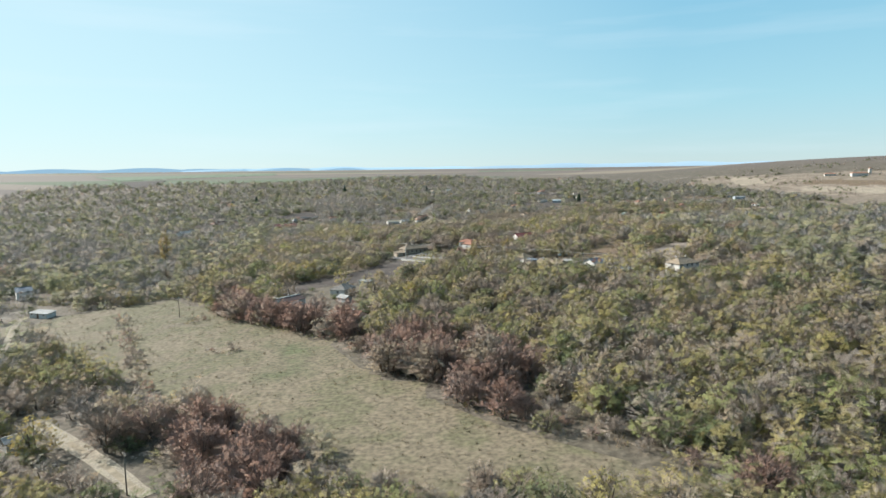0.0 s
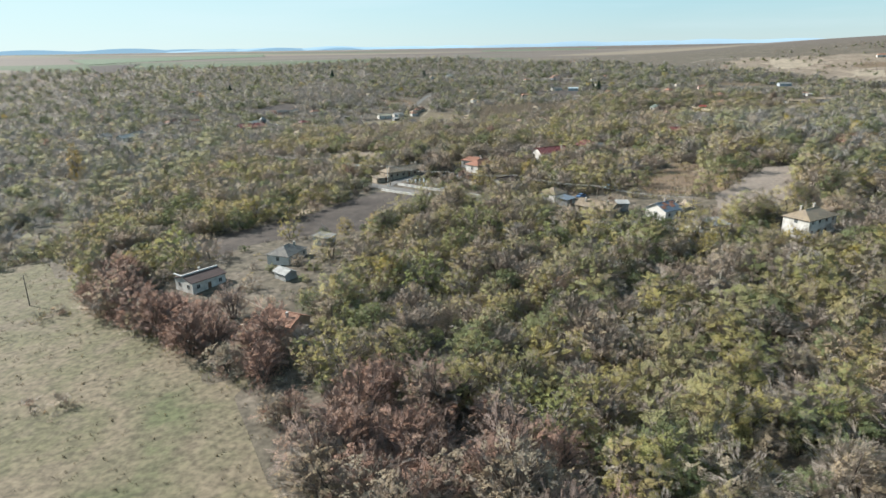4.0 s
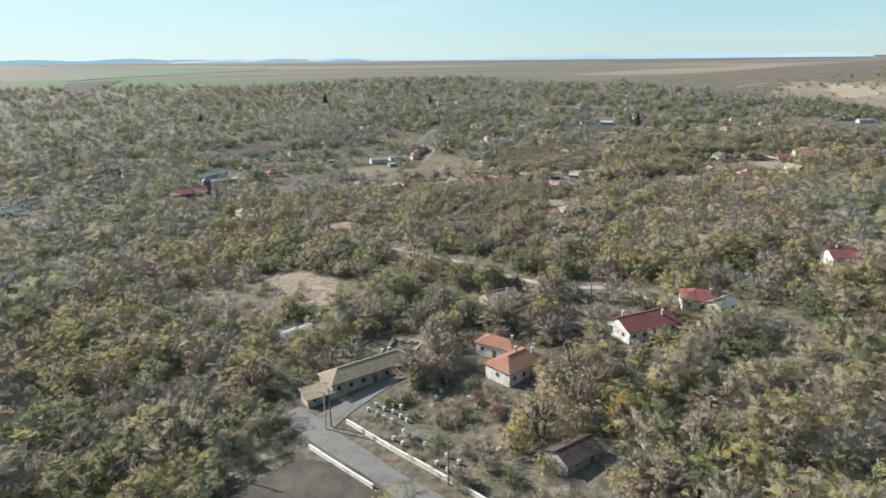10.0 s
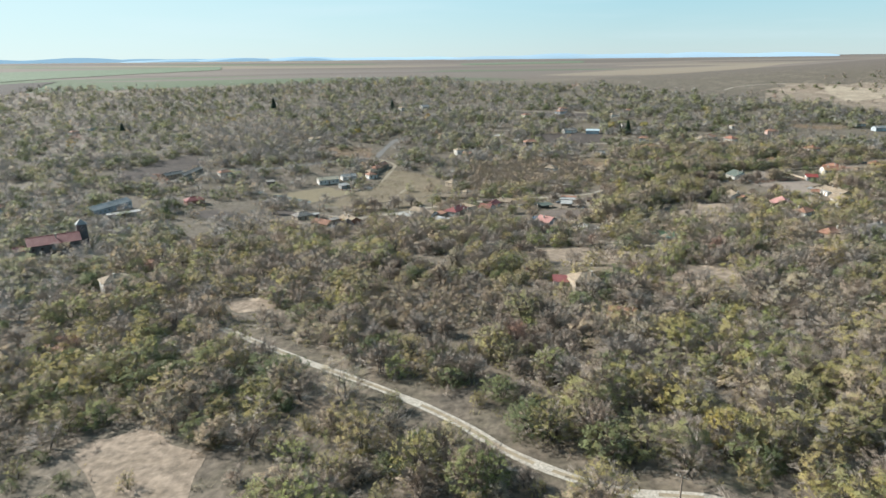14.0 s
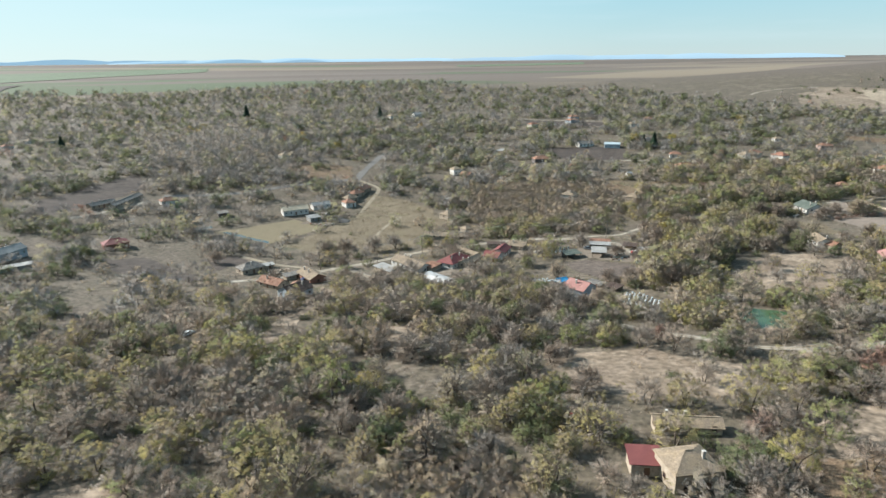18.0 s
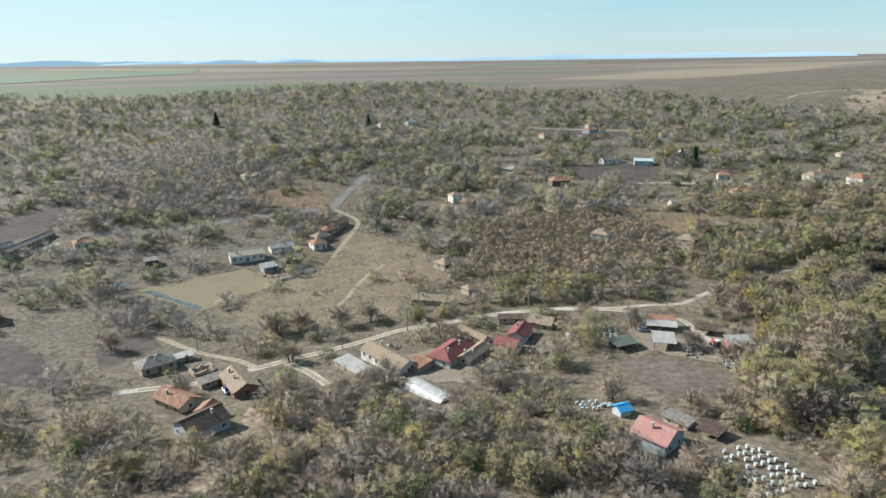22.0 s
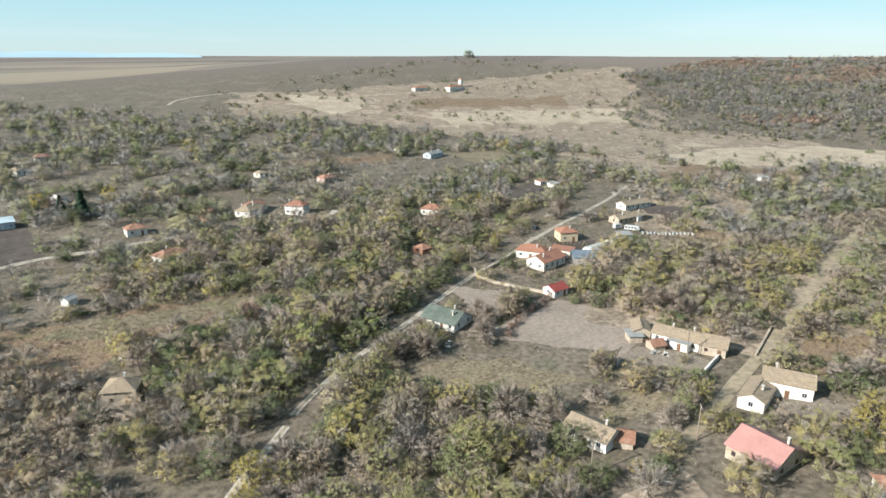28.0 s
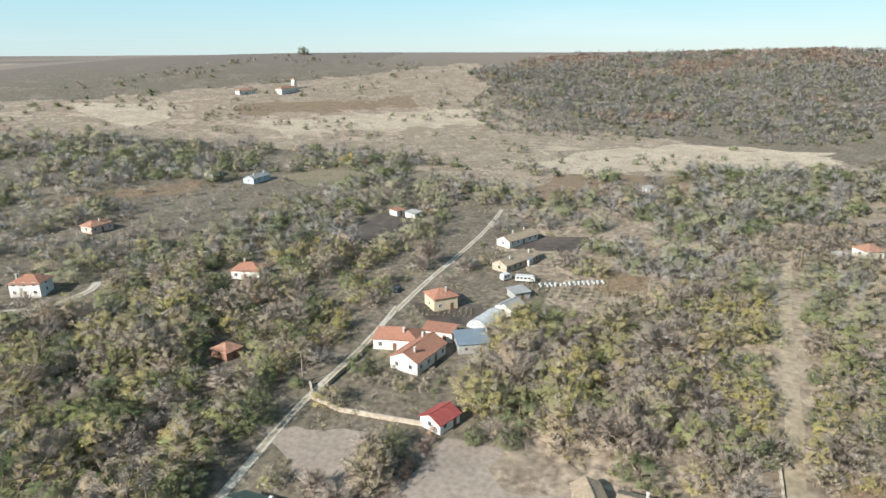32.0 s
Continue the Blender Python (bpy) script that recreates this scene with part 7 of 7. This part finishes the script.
# low brush between the trees
def brush(step, lo, hi, box_, seed, blades, tall, wide, name):
    x, y, r = sow(step, lo, hi, box_, seed)
    z = heights(x, y)
    tone = rough_noise(x, y, 18.0, 41.0) + r.normal(0, 0.25, len(x))
    for k, sel in (("olive", tone > 0.18), ("brown", (tone <= 0.18) & (tone > -0.12)), ("grey", tone <= -0.12)):
        n = sel.sum() * blades
        base = np.repeat(np.c_[x, y, z][sel], blades, 0) + r.normal(size=(n, 3)) * (step * 0.3, step * 0.3, 0)
        hgt = np.repeat(r.uniform(0.4, 1.3, sel.sum()), blades) * tall
        tip = base + r.normal(size=(n, 3)) * (0.5, 0.5, 0) + np.c_[np.zeros(n), np.zeros(n), hgt]
        s = r.normal(size=(n, 3)) * (wide, wide, wide * 0.5)
        v = np.stack([base - s, base + s, tip], 1).reshape(-1, 3)
        f = np.arange(len(v)).reshape(-1, 3)
        me = raw_mesh(name, v, f, [LEAVES[k]], np.repeat(r.uniform(0, 1, n), 3), np.repeat(np.repeat(r.uniform(0, 1, sel.sum()), blades), 3))
        tagged(new(name, me), {"olive": "low olive-green brush", "brown": "low withered brown brush", "grey": "low leafless grey brush"}[k], "brush", kind="stuff")


brush(2.6, 0, 150, (-170, 410, 60, 900), 61, 6, 1.0, 0.3, "low_brush")
brush(4.6, 150, 400, (-420, 640, 30, 1150), 62, 6, 1.5, 0.5, "brushwood")
# the wooded hill beyond the valley, and lone bushes on its slopes
r = np.random.RandomState(8)
x, y = r.uniform(680, 1310, 24000), r.uniform(430, 1050, 24000)
keep = (inside(x, y, WOODED_HILL) | (inside(x, y, HILL_FOOT) & (r.uniform(0, 1, len(x)) < 0.75))) & (rough_noise(x, y, 45.0, 5.0) + r.uniform(-0.3, 0.6, len(x)) > 0.0)
x, y = x[keep], y[keep]
upper = inside(x, y, WOODED_HILL)
t = rough_noise(x, y, 110.0, 77.0) + r.normal(0, 0.2, len(x)) + smooth((x - 980) / 150) * 0.7 - 0.35
pick = np.where((t > 0.30) & upper, np.where(r.uniform(0, 1, len(x)) < 0.5, 3, 4), np.where(r.uniform(0, 1, len(x)) < 0.15, 1, np.where(r.uniform(0, 1, len(x)) < 0.15, 0, 5)))
scatter("hill_wood", "hillside wood", 3, x, y, pick, np.where(upper, r.uniform(0.6, 1.15, len(x)), r.uniform(0.35, 0.8, len(x))), r)
x, y = r.uniform(430, 1000, 2200), r.uniform(560, 1300, 2200)
keep = ~inside(x, y, VILLAGE) & ~inside(x, y, WOODED_HILL) & (rough_noise(x, y, 70.0, 15.0) > 0.08)
x, y = x[keep], y[keep]
scatter("slope_bushes", "scattered bushes", 3, x, y, np.where(r.uniform(0, 1, len(x)) < 0.5, 1, 5), r.uniform(0.35, 0.9, len(x)), r)
for tx, ty, ts, tk in ((203, 965, 2.0, "conifer"), (197, 972, 1.6, "conifer"), (-290, 1000, 2.0, "conifer"), (-180, 1180, 2.2, "conifer"), (-30, 1150, 2.0, "conifer")):
    tree(tk, tx, ty, ts, 0, 0, 1.0)
# pruned shrubs along the verge between ploughed field and street
for tx, ty, ts, tk in ((-45, 342, 0.45, "grey"), (-41, 345, 0.5, "olive"), (-38, 349, 0.45, "grey"), (-34, 352, 0.5, "grey"), (-30, 356, 0.4, "brown"), (-12, 323, 0.35, "green"), (-4, 330, 0.5, "olive"), (-2, 336, 0.45, "green"),
                       (-6, 338, 0.35, "brown"), (-20, 306, 0.5, "olive"), (-25, 304, 0.45, "green"), (-15, 312, 0.45, "grey")):
    tree(tk, tx, ty, ts, tx * 37 + ty, int(tx + ty))
# fruit trees and shrubs of the garden with the beehives
for tx, ty, ts, tk in ((15, 352, 0.95, "yellow"), (17, 357, 0.8, "olive"), (26, 372, 1.15, "olive"), (30, 377, 1.2, "rust"), (33, 371, 1.1, "grey"), (24, 378, 0.9, "yellow"), (9, 369, 0.6, "rust"), (6, 364, 0.5, "green"),
                       (1, 362, 0.5, "brown"), (-4, 377, 0.8, "olive"), (-1, 382, 0.7, "yellow"), (4, 384, 0.8, "brown"), (8, 376, 0.6, "green"), (12, 364, 0.55, "rust"), (-7, 371, 0.5, "green"), (20, 364, 0.6, "brown"),
                       (6, 352, 0.5, "brown"), (1, 356, 0.45, "green"), (28, 358, 0.9, "olive"), (34, 364, 1.0, "olive"), (20, 345, 0.7, "olive"), (14, 343, 0.55, "green"), (10, 347, 0.5, "brown")):
    tree(tk, tx, ty, ts, tx * 37 + ty, int(tx + ty))
for tx, ty, ts, tk in ((237, 711, 0.5, "rust"), (231, 702, 0.45, "olive"), (219, 700, 0.8, "olive"), (222, 660, 1.0, "grey"), (229, 660, 0.9, "olive"), (213, 671, 0.5, "green"),
                       (214, 693, 1.0, "olive"), (210, 694, 0.9, "brown"), (205, 694, 1.1, "olive"), (208, 686, 0.8, "olive"), (203, 687, 0.9, "olive"), (200, 695, 1.0, "grey")):
    tree(tk, tx, ty, ts, tx * 37 + ty, int(tx + ty))
tree("yellow", -183, 420, 1.3, 10, 1, 2.4, "tall slender poplar with golden leaves")
tree("green", 985, 1278, 2.4, 10, 1, 1.0, "lone round tree on the plateau edge")
for tx, ty in ((1190, 700), (1205, 690), (1180, 600)):
    tree("green", tx, ty, 2.0, 10, 2, 1.0, "dark tree on the ridge")
for tx, ty, ts in ((60, 446, 1.2), (-2, 628, 0.9), (135, 758, 1.2), (128, 752, 1.1), (-20, 302, 1.0), (-30, 300, 0.9), (20, 262, 0.8), (-5, 240, 0.9), (-8, 232, 0.8), (-95, 690, 0.9)):
    tree("yellow", tx, ty, ts, ts * 100, int(ts * 10))
for tx, ty, ts in ((-35, 748, 1.5), (-26, 750, 1.4), (-12, 752, 1.4), (-2, 755, 1.3), (-85, 735, 1.2), (-24, 722, 1.1), (-50, 700, 1.0)):
    tree("grey", tx, ty, ts, ts * 300, int(ts * 10))


# ---- gardens by the gravel road ----
def caravan(x, y, yaw, long, tall, words, name):
    root = new(name)
    root.matrix_basis = pose(x, y, ground_at(x, y), 0, 0, yaw)
    tagged(root, words, "caravan")
    white = plain("caravan_shell", (0.36, 0.36, 0.345), 0.45)
    bm = bmesh.new()
    prof = [(-long / 2, 0.5), (long / 2, 0.5), (long / 2 + 0.25, 1.1), (long / 2 - 0.1, tall - 0.25), (long / 2 - 0.5, tall), (-long / 2 + 0.4, tall), (-long / 2, tall - 0.3)]
    a = [bm.verts.new((p, -1.0, q)) for p, q in prof]
    b = [bm.verts.new((p, 1.0, q)) for p, q in prof]
    bm.faces.new(a)
    bm.faces.new(b[::-1])
    for i in range(len(prof)):
        bm.faces.new((a[(i + 1) % len(prof)], a[i], b[i], b[(i + 1) % len(prof)]))
    part("shell", bm, white, root)
    for s in (-1, 1):
        for px in np.arange(-long / 2 + 0.9, long / 2 - 0.4, 1.3):
            part("side_window", boxes((px - 0.4, s * 1.0 - 0.02, 1.3, px + 0.4, s * 1.0 + 0.02, 1.85)), GLASS, root)
        bm = bmesh.new()
        bmesh.ops.create_cone(bm, cap_ends=True, segments=12, radius1=0.32, radius2=0.32, depth=0.18, matrix=pose(0, 0, 0, 90))
        part("wheel", bm, RUBBER, root).location = (0, s * 0.85, 0.32)
    part("drawbar", boxes((long / 2, -0.05, 0.4, long / 2 + 1.2, 0.05, 0.5)), STEEL, root)
    return root


caravan(344, 765, -30, 3.6, 2.4, "small white caravan parked on bare soil", "caravan")
caravan(345, 758.5, -80, 6.5, 2.3, "long pale trailer with a row of windows", "trailer")
r = np.random.RandomState(91)
# rows of young fruit bushes and vines on bare soil
for x0, y0, dx, dy, rows, cols, gap, grow in ((334, 757, 0.0, -1.0, 5, 17, 2.4, 0.18), (306, 784, 0.3, -1.0, 4, 13, 1.6, 0.12), (337, 715, -0.2, -1.0, 4, 12, 2.2, 0.2), (267, 779, 0.1, -1.0, 3, 7, 3.4, 0.32)):
    u = np.array((dx, dy)) / math.hypot(dx, dy)
    w = np.array((-u[1], u[0]))
    pts = np.array([np.array((x0, y0)) + u * gap * j + w * (gap * 1.15) * i + r.normal(0, 0.12, 2) for i in range(rows) for j in range(cols)])
    scatter("bush_row", "garden rows", 2, pts[:, 0], pts[:, 1], np.where(r.uniform(0, 1, len(pts)) < 0.5, 4, 1), np.full(len(pts), grow), r)
# clipped hedge and rubble line beside the bare field
t = np.linspace(0, 1, 34)
hx, hy = np.interp(t, (0, 0.25, 1), (218, 227, 254)) + r.normal(0, 0.5, 34), np.interp(t, (0, 0.25, 1), (749, 752, 753)) + r.normal(0, 0.5, 34)
scatter("field_hedge", "low ragged field hedge", 2, hx, hy, np.where(r.uniform(0, 1, 34) < 0.6, 3, 5), r.uniform(0.25, 0.42, 34), r)
for tk, tx, ty, ts, tt in (("grey", 113.8, 693.6, 1.5, 1.0), ("brown", 131.0, 694.0, 2.1, 1.05), ("olive", 109.0, 671.0, 2.2, 1.0), ("brown", 120.0, 684.0, 1.8, 1.0), ("yellow", 119.0, 708.5, 1.3, 1.0), ("olive", 124.0, 704.0, 1.6, 1.0),
                           ("yellow", 16.1, 753.4, 0.9, 0.8), ("yellow", 24.0, 754.9, 0.75, 0.8), ("olive", 56.5, 702.4, 1.1, 0.9), ("olive", 68.4, 717.5, 0.7, 0.9), ("green", 55.7, 764.4, 0.7, 1.5), ("grey", 97.0, 709.5, 1.2, 0.9),
                           ("olive", -8.0, 576.0, 1.7, 1.1), ("yellow", -3.0, 578.0, 1.0, 1.0), ("olive", -11.0, 540.0, 1.5, 1.0), ("olive", 34.0, 511.0, 1.6, 1.0), ("brown", 49.0, 520.0, 1.1, 1.0)):
    tree(tk, tx, ty, ts, ts * 170, int(ts * 10), tt)
tree("grey", 347, 795, 1.3, 20, 2, 1.5, "pale silvery tree beside the gravel road")
for tx, ty, ts in ((-75, 136, 1.5), (-85, 149, 1.2), (-80, 142, 1.0)):
    tree("grey", tx, ty, ts, ts * 200, 1, 1.1)

# ---- grass tufts on the first meadow and along its edge ----
def tufts(poly, n, seed, name, words, mat, tall):
    r = np.random.RandomState(seed)
    lo, hi = poly.min(0), poly.max(0)
    x, y = r.uniform(lo[0], hi[0], n), r.uniform(lo[1], hi[1], n)
    keep = inside(x, y, poly) & (rough_noise(x, y, 9.0, seed) + r.uniform(-0.5, 0.5, n) > 0.0)
    x, y = x[keep], y[keep]
    z = heights(x, y)
    base = np.repeat(np.c_[x, y, z], 5, 0) + r.normal(size=(len(x) * 5, 3)) * (0.25, 0.25, 0)
    tip = base + r.normal(size=base.shape) * (0.3, 0.3, 0.08) + (0, 0, tall)
    s = r.normal(size=base.shape) * (0.12, 0.12, 0)
    v = np.stack([base - s, base + s, tip], 1).reshape(-1, 3)
    f = np.arange(len(v)).reshape(-1, 3)
    me = raw_mesh(name, v, f, [mat], np.repeat(r.uniform(0, 1, len(f)), 3), np.repeat(r.uniform(0, 1, len(f)), 3))
    tagged(new(name, me), words, "grass", kind="stuff")


DRYGRASS = foliage("dry_grass_blades", [(0.21, 0.168, 0.108), (0.175, 0.145, 0.083), (0.24, 0.193, 0.13), (0.15, 0.137, 0.066)])
for kind, poly in CLEAR:
    if kind in ("meadow", "weeds", "pasture") and poly[:, 0].max() < 420:
        area = (poly[:, 0].max() - poly[:, 0].min()) * (poly[:, 1].max() - poly[:, 1].min())
        tufts(poly, int(min(9000, area * 0.55)), 21 + int(abs(poly[0, 0])), "grass_tufts" if kind != "weeds" else "dead_weeds",
              "tufts of dry yellow grass on the meadow" if kind != "weeds" else "dead brown weed stalks", DRYGRASS if kind != "weeds" else LEAVES["brown"], 0.55 if kind != "weeds" else 0.8)

# ---- distance ----
def far_ridge(bearing0, bearing1, dist, hgt, seed, color):
    """A low blue ridge at the edge of sight, its haze painted in and glowing."""
    verts, faces = [], []
    n = 60
    for i in range(n + 1):
        t = i / n
        a = radians(bearing0 + (bearing1 - bearing0) * t)
        z = 92 + hgt * (0.35 + 0.65 * abs(noise.noise(Vector((t * 5, seed, 0))))) * math.sin(math.pi * t) ** 0.4
        for dd, zz in ((0, 60), (30, z), (200, 60)):
            verts.append(((dist + dd) * math.sin(a), (dist + dd) * math.cos(a), zz))
    for i in range(n):
        for k in range(2):
            faces.append((i * 3 + k, (i + 1) * 3 + k, (i + 1) * 3 + k + 1, i * 3 + k + 1))
    # air haze is put into the hill colour, and emission brightens it
    m = plain("haze_painted_hill", color, 1.0)
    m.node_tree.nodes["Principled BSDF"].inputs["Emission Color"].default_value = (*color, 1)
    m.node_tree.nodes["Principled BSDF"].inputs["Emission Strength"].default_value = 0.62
    tagged(new("backdrop", mesh_from("backdrop", verts, faces, m, True)), "backdrop hills on the horizon, painted hazy blue with a faint glow", "hills", kind="structure")


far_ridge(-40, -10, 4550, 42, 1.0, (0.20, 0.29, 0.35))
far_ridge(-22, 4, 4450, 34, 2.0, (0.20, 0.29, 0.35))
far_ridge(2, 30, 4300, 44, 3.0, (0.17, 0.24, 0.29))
